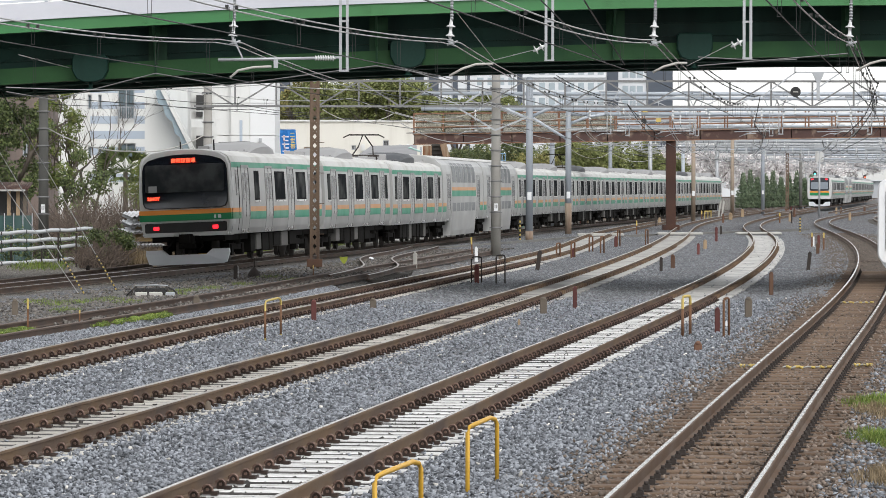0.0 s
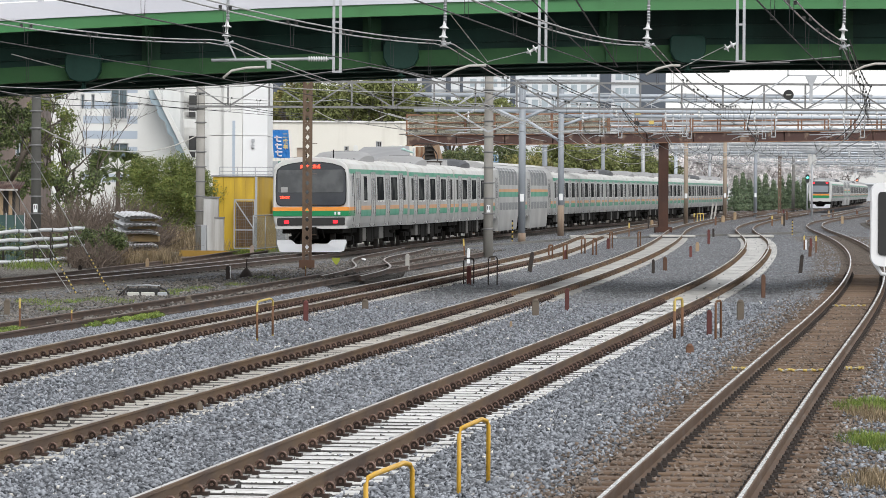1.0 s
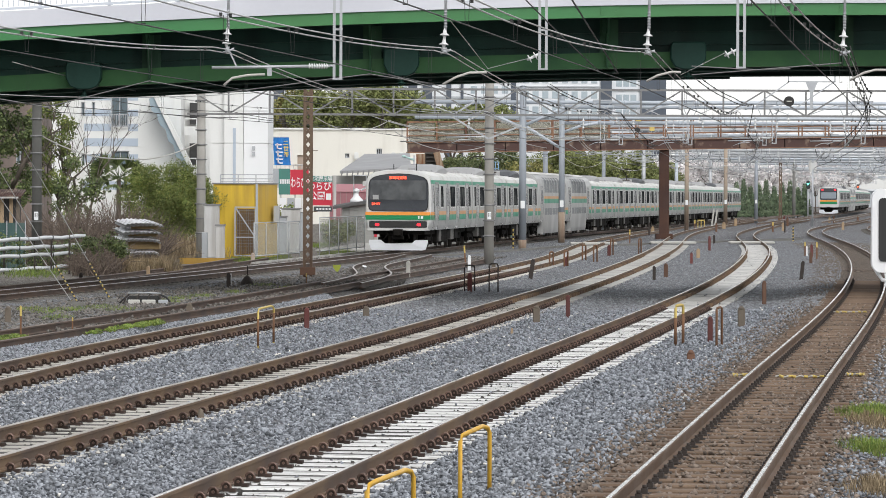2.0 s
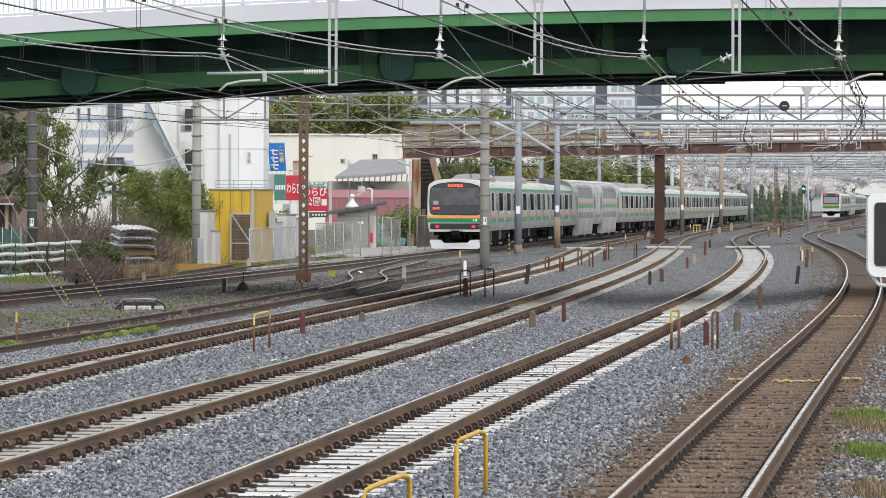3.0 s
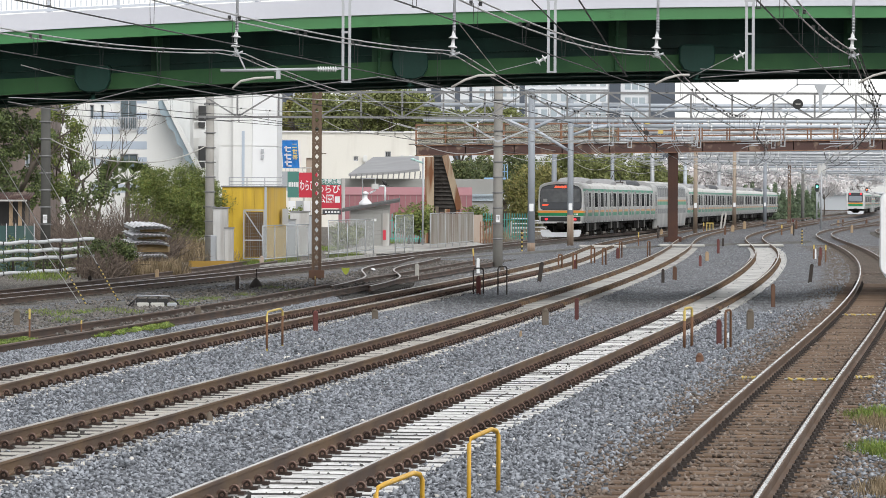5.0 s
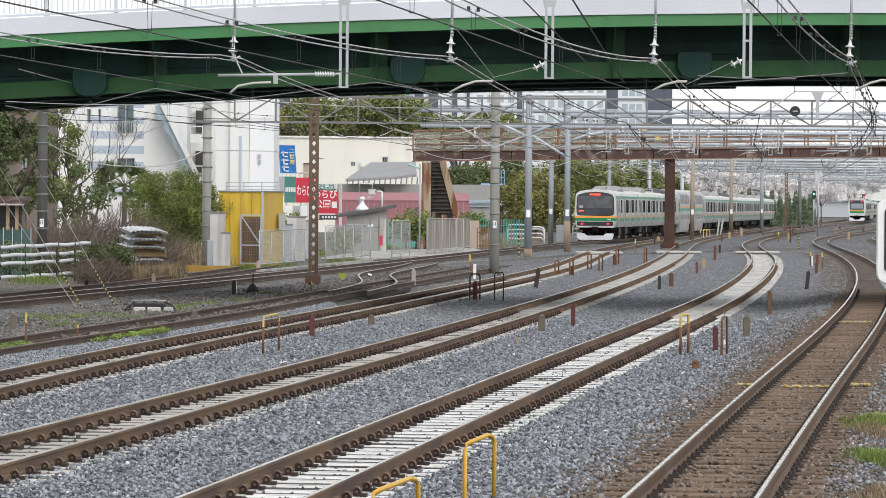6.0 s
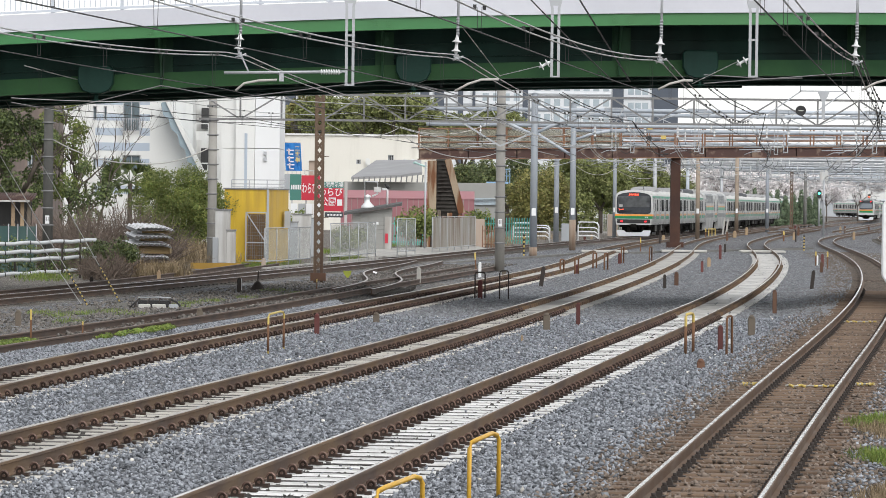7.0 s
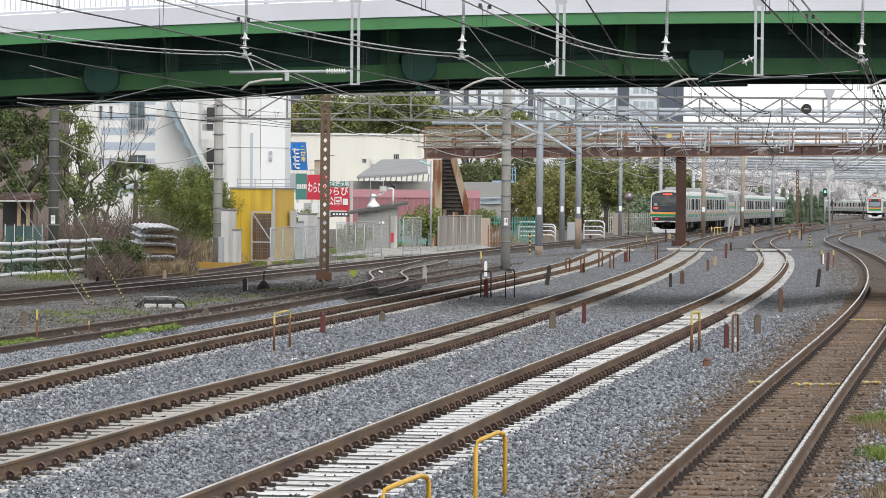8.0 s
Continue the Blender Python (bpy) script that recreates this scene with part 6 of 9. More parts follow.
TWIG = mat("brown_twig", (0.135, 0.105, 0.085), 0.9, 0, 0.3, 3, island=0.4)


def leaves_mesh(name, blobs, n, size, material, seed, shell_part=0.88, upright=False):
    """Leaf blades in and over uneven clumps (x, y, z, rx, ry, rz)."""
    rng = np.random.default_rng(seed)
    vol = np.array([q[3] * q[5] for q in blobs])
    which = rng.choice(len(blobs), n, p=vol / vol.sum())
    bl = np.array(blobs, float)[which]
    d = rng.normal(size=(n, 3))
    d /= np.linalg.norm(d, axis=1)[:, None]
    lump = 1 + 0.16 * np.sin(d[:, 0] * 7 + which) + 0.14 * np.sin(d[:, 2] * 9 + which * 2.1) + 0.12 * np.sin(d[:, 1] * 11 + d[:, 0] * 6)
    rad = np.where(rng.random(n) < shell_part, rng.uniform(0.82, 1.08, n), rng.random(n) ** 0.4) * lump
    c = bl[:, :3] + d * bl[:, 3:] * rad[:, None]
    nrm = d * 0.6 + rng.normal(size=(n, 3)) * 0.7 + np.array([0, -0.2, 0.4])
    nrm /= np.linalg.norm(nrm, axis=1)[:, None]
    if upright:
        a = np.stack([rng.normal(size=n) * 0.3, rng.normal(size=n) * 0.3, np.ones(n)], 1)
    else:
        a = np.cross(nrm, rng.normal(size=(n, 3)))
    a /= np.linalg.norm(a, axis=1)[:, None]
    t = np.cross(nrm, a)
    t /= np.linalg.norm(t, axis=1)[:, None] + 1e-9
    s = rng.uniform(0.6, 1.3, (n, 1)) * size
    wid = (0.05 if size < 0.2 else 0.02) if upright else 0.42
    v = np.stack([c - a * s * 0.5, c + t * s * wid, c + a * s * 0.5 + nrm * s * 0.12, c - t * s * wid], 1)
    me = bpy.data.meshes.new(name)
    me.vertices.add(n * 4)
    me.vertices.foreach_set("co", v.reshape(-1))
    me.loops.add(n * 4)
    me.loops.foreach_set("vertex_index", np.arange(n * 4))
    me.polygons.add(n)
    me.polygons.foreach_set("loop_start", np.arange(0, n * 4, 4))
    me.update(calc_edges=True)
    me.materials.append(material)
    return me


def grow(b, p, d, length, r, depth, rng, spread=0.55):
    """A limb that bends and forks."""
    p, d = Vector(p), Vector(d).normalized()
    pts, rs = [p], [r]
    for k in range(3):
        d = (d + Vector((rng.gauss(0, 0.13), rng.gauss(0, 0.13), rng.gauss(0.03, 0.08)))).normalized()
        p = p + d * length / 3
        pts.append(p)
        rs.append(r * (1 - 0.14 * (k + 1)))
    tube(b, pts, rs, 6 if r > 0.03 else 4)
    if depth:
        for _ in range(rng.choice((2, 3, 3))):
            nd = (d + Vector((rng.gauss(0, spread), rng.gauss(0, spread), rng.uniform(-0.1, 0.5)))).normalized()
            grow(b, pts[rng.choice((2, 3))], nd, length * rng.uniform(0.55, 0.8), r * 0.55, depth - 1, rng, spread)


def tree(name, label, x, y, blobs, n, size, material, seed, trunk=(0.15, 2.0), category="tree", depth=2, base=-0.2, group=""):
    """Trunk with limbs, and a crown of leaves in clumps about (x, y)."""
    root = thing(name, label, category, pose(x, y, 0), group)
    rng = random.Random(seed)
    b = bmesh.new()
    tube(b, [(0, 0, base), (0.05, 0, trunk[1] * 0.5), (0, 0.05, trunk[1])], [trunk[0], trunk[0] * 0.85, trunk[0] * 0.7], 8)
    for k in range(4):
        a = k * 1.6 + seed
        grow(b, (0, 0, trunk[1] * 0.9), (math.cos(a) * 0.7, math.sin(a) * 0.7, 1), trunk[1] * 0.6, trunk[0] * 0.6, depth, rng)
    part("trunk", b, BARK, root, "brown trunk and limbs")
    part("crown", leaves_mesh("crown", blobs, n, size, material, seed), None, root, "uneven leafy crown")
    return root


def clumps(seed, cx, cz, rx, rz, k, r, ry=1.0, flat=0.9):
    """Clumps spread over an oval outline."""
    rng = random.Random(seed)
    out = []
    for i in range(k):
        a, q = rng.uniform(0, math.tau), math.sqrt(rng.random()) * 0.8
        s = r * rng.uniform(0.7, 1.3)
        out.append((cx + math.cos(a) * q * rx, rng.uniform(-1, 1) * ry, cz + math.sin(a) * q * rz, s, s, s * flat))
    return out


tree("round_bush", "large round green bush with yellowish new leaves", -11.95, 150,
     [(0, 0, 2.0, 1.95, 1.3, 1.65)] + clumps(6, 0, 2.1, 2.15, 1.95, 70, 0.5, 1.2), 84000, 0.066, L_BUSH, 5, (0.14, 1.3), "bush", 1)
tree("evergreen_tree", "dark evergreen tree with leaning trunk beside a pole", -19.04, 152, clumps(7, -0.2, 4.7, 2.0, 3.6, 46, 0.38, 1.3), 20000, 0.1, L_DARK, 7, (0.2, 3.0), depth=3)
tree("evergreen_tree", "yellowish green tree behind the concrete pole", -17.36, 156, clumps(8, -0.3, 4.4, 1.3, 3.4, 36, 0.3, 1.2), 12000, 0.085, L_BUSH, 8, (0.12, 2.6), depth=3)
tree("laurel_bush", "thin broad-leaved evergreen bush", -16.08, 150, clumps(9, 0.1, 2.5, 1.6, 1.9, 30, 0.3, 1.0), 2300, 0.12, L_DARK, 9, (0.06, 1.6), "bush", 3)
bare = thing("bare_tree", "bare leafless tree with thin forking branches", "tree", pose(-16.73, 158, 0))
b = bmesh.new()
rng0 = random.Random(11)
for k in range(3):
    grow(b, (k * 0.25 - 0.2, 0, 0), (rng0.gauss(0, 0.08), 0, 1), 3.3, 0.075, 5, rng0, 0.4)
part("limb_tangle", b, BARK, bare, "thin grey branches")


def palm(x, y, z):
    root = thing("fan_palm", "fan palm with spiky fronds behind the bushes", "palm", pose(x, y, 0))
    b = bmesh.new()
    tube(b, [(0, 0, -0.2), (0, 0, z)], [0.14, 0.1], 8)
    part("trunk", b, BARK, root)
    rng = random.Random(3)
    for k in range(34):
        a, up = rng.uniform(0, math.tau), rng.uniform(-0.35, 0.8)
        d = Vector((math.cos(a), math.sin(a) * 0.6, up)).normalized()
        b = bmesh.new()
        tip = Vector((0, 0, z)) + d * rng.uniform(0.7, 1.0)
        tube(b, [(0, 0, z), tip], 0.015, 4)
        side = d.cross(Vector((rng.gauss(0, 0.5), 1, rng.gauss(0, 0.3)))).normalized()
        for j in range(-6, 7):
            q = (d + side * j * 0.17).normalized()
            e = tip + q * rng.uniform(0.6, 0.85) + Vector((0, 0, -0.05 * abs(j) * 0.3))
            m1 = tip + q * 0.25 + Vector((0, 0, 0.03))
            vs = [b.verts.new(tip), b.verts.new(m1 + side * 0.05), b.verts.new(e), b.verts.new(m1 - side * 0.05)]
            b.faces.new(vs)
        part("frond", b, L_DARK, root, "spiky green frond")


palm(-15.0, 160, 3.3)


def twig_heap(x, y, w, h, n, seed):
    root = thing("dry_shrub", "tangle of dry grey-brown leafless shrub", "shrub", pose(x, y, 0), "dry shrubs")
    rng = random.Random(seed)
    b = bmesh.new()
    for _ in range(n):
        p = Vector((rng.uniform(-w, w), rng.uniform(-1.2, 1.2), -0.2))
        d = Vector((rng.gauss(0, 0.5), rng.gauss(0, 0.3), 1)).normalized()
        L = h * rng.uniform(0.5, 1.05) * (1 - 0.35 * abs(p.x) / w)
        pts = [p]
        for k in range(3):
            d = (d + Vector((rng.gauss(0, 0.3), rng.gauss(0, 0.2), rng.gauss(-0.05, 0.15)))).normalized()
            pts.append(pts[-1] + d * L / 3)
        tube(b, pts, [0.018, 0.014, 0.01, 0.006], 3, False)
        for k in (1, 2):
            e = pts[k] + Vector((rng.gauss(0, 0.3), rng.gauss(0, 0.2), rng.uniform(0, 0.35)))
            tube(b, [pts[k], e], [0.01, 0.005], 3, False)
    tagged(part("twig_tangle", b, TWIG, root), kind="stuff")


twig_heap(-13.3, 134, 2.3, 3.2, 1150, 1)
twig_heap(-15.9, 136, 1.6, 2.6, 520, 5)
twig_heap(-13.83, 128.5, 1.4, 2.3, 480, 2)
twig_heap(-11.9, 119.8, 0.8, 1.7, 330, 3)
twig_heap(-11.87, 116.8, 0.6, 1.2, 190, 4)
tree("evergreen_shrub", "dark green leafy shrub grown through dry twigs", -11.75, 117.5, clumps(12, 0.1, 0.6, 1.1, 0.75, 26, 0.2, 0.6), 2600, 0.075, L_DARK, 12, (0.03, 0.6), "shrub", 2)
# Added as a dark backdrop, for leaves and shade between the beams.
tree("evergreen_shrub", "dark ivy-like shrub added for leaves and shade behind the white beams", -14.4, 123.0, [(q * 0.55 - 1.9, 0.2 * math.sin(q * 2.0), 0.3 + 0.25 * math.sin(q * 1.3), 0.5, 0.4, 0.6) for q in range(8)], 3200, 0.09, L_DARK, 13, (0.03, 0.5), "shrub", 1)


def weeds(name, label, blobs, n, size, material, seed, category="grass", upright=True):
    me = leaves_mesh(name, blobs, n, size, material, seed, 0.2 if upright else 0.7, upright)
    return tagged(new(name, me), label, category, kind="stuff")


def patches(pts, rx, ry, rz=0.07, z=-0.15):
    return [(x, y, z, rx, ry, rz) for x, y in pts]


weeds("weeds", "bright green weeds along the siding", patches([(-8.2, 61.6), (-8.0, 62.4), (-7.85, 63.3), (-6.75, 66.2), (-6.55, 67.6), (-6.36, 68.8), (-6.1, 69.9), (-5.92, 71.0)], 0.2, 0.7, 0.05, -0.1), 11000, 0.034, L_GRASS, 21, upright=False)
weeds("weeds", "thin grass between the siding and the main line", patches([(-8.95, 78.6), (-8.64, 80.5), (-8.13, 82.1), (-7.51, 80.5), (-8.36, 75.1), (-6.79, 89.2), (-6.37, 91.6), (-5.3, 103.0), (-4.49, 99.9), (-9.56, 80.5), (-5.69, 95.3), (-6.86, 86.4)], 0.4, 1.3, 0.04), 4200, 0.08, L_GRASS, 22)
weeds("weeds", "grass at the edge of the ballast", patches([(5.23, 42.7), (5.5, 43.5), (4.64, 37.2), (5.43, 42.4), (4.68, 36.8)], 0.32, 0.9, 0.06), 6000, 0.07, L_GRASS, 23)
weeds("dry_grass", "pale dry grass at the edge of the ballast", patches([(5.17, 41.7), (5.21, 40.8), (4.03, 31.8), (4.15, 32.2)], 0.3, 0.7, 0.06), 2600, 0.09, L_STRAW, 24)
weeds("dry_grass", "tall straw-coloured dry grass beside the bush", [(x, y, 0.15, 0.7, 1.0, 0.5) for x, y in [(-11.76, 148.1), (-11.15, 148.1), (-10.66, 148.1), (-10.11, 150.8), (-9.97, 162.7), (-9.83, 169.3), (-13.04, 131.7), (-12.05, 143.0)]], 7000, 0.6, L_STRAW, 25)
weeds("dry_grass", "straw-coloured grass in front of the sheet stack", [(x, 119.6, 0.0, 0.45, 0.6, 0.32) for x in (-11.3, -10.8, -10.3, -9.8, -9.4)], 2600, 0.4, L_STRAW, 30)
weeds("lawn", "short green grass between the yellow hut and the fence", [(x, y, -0.12, 0.5, 1.6, 0.14) for x, y in [(-8.35, 140.2), (-7.95, 138.4), (-8.1, 142.0), (-7.5, 143.5), (-6.9, 148.0), (-5.2, 158.0), (-4.6, 163.0)]], 5000, 0.1, L_GRASS, 29)
weeds("lawn", "green grass in front of the yellow hut", [(x, y, -0.1, 1.1, 2.5, 0.12) for x, y in [(-9.26, 159.5), (-9.67, 153.6), (-9.13, 169.3), (-11.53, 131.7), (-13.68, 115.2), (-3.63, 212.7), (-6.7, 182.3)]], 6000, 0.16, L_GRASS, 26)
weeds("dry_grass", "brown dry grass along the far side of the main line", [(x, y, 0.05, 1.6, 3.0, 0.3) for x, y in [(2.79, 224.2), (4.64, 244.0), (19.61, 345.7), (23.25, 377.1), (2.36, 218.3), (6.84, 267.6), (-12.01, 137.1), (-10.36, 145.5)]], 5000, 0.4, L_STRAW, 27)

# far trees
under = leaves_mesh("undergrowth", [(x, 362 + 6 * math.sin(x), 1.0 + 0.5 * math.sin(x * 1.7), 2.6, 2.0, 1.5) for x in range(6, 23, 2)], 9000, 0.3, L_TREE, 28)
tagged(new("undergrowth", under), "green undergrowth under the trees", "undergrowth", kind="stuff")
tree("round_tree", "large round tree with brownish green leaves", 7.57, 300, [(0, 0, 2.9, 2.5, 2, 2.2)] + clumps(31, 0, 3.0, 3.1, 2.5, 34, 0.8, 1.5), 26000, 0.17, L_BROWN, 31, (0.25, 1.6))
for i, (px_, cz, rx, rz, y, mt) in enumerate([(14.12, 4.0, 3.4, 3.2, 330, 0), (17.87, 4.6, 3.4, 3.4, 345, 0), (12.39, 5.2, 3.0, 3.0, 350, 0), (5.35, 4.8, 3.6, 2.6, 340, 1), (2.07, 4.2, 3.0, 2.2, 350, 1), (23.42, 4.0, 3.0, 2.6, 380, 0)]):
    tree("broadleaf_tree", "green broadleaf tree behind the tracks", px_, y, clumps(40 + i, 0, cz, rx, rz, 30, 1.0, 2.0), 17000, 0.21, L_OAK if mt else L_TREE, 40 + i, (0.25, 2.2), group="trees behind the tracks")
for i, (px_, cz, rx, rz, y, mt) in enumerate([(-18.61, 12.2, 4.0, 3.6, 430, 2), (-15.26, 13.0, 4.2, 3.6, 425, 0), (-11.56, 12.5, 4.2, 3.4, 430, 2), (-7.5, 13.0, 4.2, 3.6, 420, 1), (-4.51, 12.0, 3.6, 3.0, 430, 1), (-20.49, 10.0, 3.5, 3.5, 440, 0), (-13.42, 10.0, 5, 3, 445, 1), (-6.86, 9.6, 5, 3, 445, 0), (5.86, 13.4, 4, 1.6, 470, 0), (1.23, 12.4, 4, 1.6, 470, 1)]):
    tree("hill_tree", "tall green tree above the roofs", px_, y, clumps(60 + i, 0, cz, rx, rz, 28, 1.3, 2.5), 14000, 0.3, (L_TREE, L_TREE, L_BROWN)[mt], 60 + i, (0.35, 7.0), group="trees above the roofs")
for i, (px_, cz, rx, rz, y) in enumerate([(27.91, 5.2, 3.6, 2.2, 430), (31.8, 5.6, 4.2, 2.6, 450), (34.48, 5.2, 4.6, 2.8, 440), (39.67, 5.0, 4.2, 2.6, 460), (44.93, 5.4, 4.2, 2.6, 480), (52.09, 5.6, 4.8, 3.0, 520), (60.68, 6.0, 5.5, 2.8, 560), (70.43, 6.4, 6.0, 2.8, 600)]):
    tree("cherry_tree", "flowering cherry tree with pale blossom", px_, y, clumps(80 + i, 0, cz, rx, rz, 24, 0.9, 2.0), 9500, 0.21, L_BLOSSOM, 80 + i, (0.12, 3.0), group="cherry trees", depth=3)
for i, (px_, h_, y) in enumerate([(23.59, 3.4, 410), (24.9, 3.9, 415), (26.23, 4.4, 420), (27.73, 3.4, 425), (36.73, 3.9, 430), (38.08, 4.4, 435), (39.38, 3.4, 440), (40.93, 3.9, 445), (42.34, 4.4, 450), (43.86, 3.4, 455), (45.4, 3.9, 460), (46.96, 4.4, 465), (48.54, 3.4, 470), (49.99, 3.9, 475)]):
    tree("conifer", "dark green conifer in a row beside the tracks", px_, y, [(0, 0, 0.6 + q * h_ / 6, 0.95 * (1 - q / 7), 0.9, 0.6) for q in range(6)], 2600, 0.21, L_CONIFER, 100 + i, (0.1, 1.0), "conifer", 1, group="conifers")


# ---------------------------------------------------------------- buildings and yard beside the line
WALL_W = mat("white_render", (0.72, 0.725, 0.71), 0.85, 0, 0.05, 0.4, 12, 0.0, (0.58, 0.58, 0.56), (0.5, 0.75), 1.2, streaks=True)
WALL_BLUE = mat("pale_blue_render", (0.42, 0.48, 0.56), 0.85, 0, 0.06, 0.5)
WALL_CREAM = mat("cream_wall", (0.7, 0.68, 0.62), 0.85, 0, 0.06, 0.3, 12, 0.0, (0.58, 0.555, 0.5), (0.5, 0.75), 1.0, streaks=True)
WALL_GREY = mat("grey_block_wall", (0.3, 0.3, 0.285), 0.9, 0, 0.12, 0.6, 20, 0.2)
WALL_PINK = mat("dusty_pink_sheet", (0.3, 0.13, 0.145), 0.7, 0, 0.1, 0.4)
# WALL_TAN's render, darkened in the colour for the shade behind the trees.
HOUSE_TAN = mat("shade_dark_tan_render", (0.2, 0.155, 0.135), 0.85, 0, 0.15, 0.6, 20, 0.0, (0.12, 0.1, 0.09), second_scale=1.0, streaks=True)
WALL_TAN = mat("tan_wall", (0.42, 0.34, 0.28), 0.85, 0, 0.1, 0.6)
YELLOW = mat("yellow_hut_sheet", (0.6, 0.4, 0.03), 0.55, 0, 0.12, 0.8, 15, 0.0, (0.42, 0.27, 0.035), (0.45, 0.7), 2.2, streaks=True)
# Copy of the hut's yellow for the side away from the light.
YELLOW_D = mat("shaded_side_yellow", (0.56, 0.36, 0.045), 0.6, 0, 0.15, 0.8, 15, 0.0, (0.42, 0.25, 0.05), (0.5, 0.72), 2.0, streaks=True)
PANE = mat("blue_grey_pane", (0.14, 0.18, 0.2), 0.15, 0, 0.2, 0.8)
# Flat dark colour that paints the shade inside openings.
DARK_IN = mat("recess_shade", (0.05, 0.05, 0.05), 0.8, 0, 0.1)
ROOF_GREY = mat("grey_metal_roof", (0.22, 0.22, 0.22), 0.6, 0.2, 0.1, 0.5)
TEAL = mat("teal_fence_paint", (0.1, 0.4, 0.34), 0.6, 0, 0.1, 1.0)
TARP = mat("teal_netting", (0.05, 0.1, 0.095), 0.9, 0, 0.25, 2.0, 60, 0.2, (0.1, 0.15, 0.14), second_scale=2.0, streaks=True)
SIGN_RED = mat("red_sign", (0.52, 0.025, 0.05), 0.5, 0, 0.05, 1)
SIGN_GREEN = mat("faded_green_sign", (0.06, 0.2, 0.165), 0.5, 0, 0.08, 1)
SIGN_BLUE = mat("blue_banner", (0.05, 0.3, 0.72), 0.6, 0, 0.1, 1.5)
SIGN_WHITE = mat("white_sign", (0.75, 0.76, 0.77), 0.5, 0, 0.04, 1)
SIGN_YELLOW = mat("yellow_sign", (0.75, 0.6, 0.12), 0.5, 0, 0.04, 1)
FENCE_PANEL = mat("translucent_fence_sheet", (0.42, 0.44, 0.42), 0.55, 0, 0.12, 1.0, 30)
FENCE_PANEL.node_tree.nodes["Principled BSDF"].inputs["Alpha"].default_value = 0.32
CABINET = mat("white_cabinet_paint", (0.52, 0.52, 0.51), 0.6, 0, 0.1, 1.0, 20, 0.0, (0.33, 0.31, 0.285), (0.48, 0.72), 2.5, streaks=True)
CABINET_G = mat("grey_cabinet_paint", (0.36, 0.38, 0.4), 0.6, 0, 0.1, 1.0)


def block(parent, name, x0, x1, y0, y1, z0, z1, material, label=""):
    b = bmesh.new()
    box(b, ((x0 + x1) / 2, (y0 + y1) / 2, (z0 + z1) / 2), (x1 - x0, y1 - y0, z1 - z0))
    return part(name, b, material, parent, label)


def walled(parent, name, x0, x1, z0, z1, y, depth, holes, material, label=""):
    """A wall in the x-z plane with rectangular openings, thickness depth."""
    xs = sorted({x0, x1, *[v for q in holes for v in q[:2]]})
    zs = sorted({z0, z1, *[v for q in holes for v in q[2:4]]})
    b = bmesh.new()
    for xa, xb in zip(xs[:-1], xs[1:]):
        for za, zb in zip(zs[:-1], zs[1:]):
            if not any(q[0] <= xa and xb <= q[1] and q[2] <= za and zb <= q[3] for q in holes):
                box(b, ((xa + xb) / 2, y + depth / 2, (za + zb) / 2), (xb - xa, depth, zb - za))
    bmesh.ops.remove_doubles(b, verts=b.verts, dist=0.001)
    return part(name, b, material, parent, label)


def window(parent, x0, x1, z0, z1, y, bars=1, material=None):
    b = bmesh.new()
    t = 0.06
    for xa, xb, za, zb in ((x0, x1, z0, z0 + t), (x0, x1, z1 - t, z1), (x0, x0 + t, z0, z1), (x1 - t, x1, z0, z1)):
        box(b, ((xa + xb) / 2, y + 0.12, (za + zb) / 2), (xb - xa, 0.08, zb - za))
    for k in range(bars):
        x = x0 + (x1 - x0) * (k + 1) / (bars + 1)
        box(b, (x, y + 0.12, (z0 + z1) / 2), (0.05, 0.07, z1 - z0))
    w = part("window", b, GALV, parent, "aluminium window frame")
    b = bmesh.new()
    box(b, ((x0 + x1) / 2, y + 0.17, (z0 + z1) / 2), (x1 - x0 - 0.02, 0.02, z1 - z0 - 0.02))
    part("pane", b, material or PANE, w, "dull reflecting pane")


CANOPY_GREY = mat("grey_blue_sheet", (0.3, 0.38, 0.43), 0.6, 0, 0.12, 1.0)


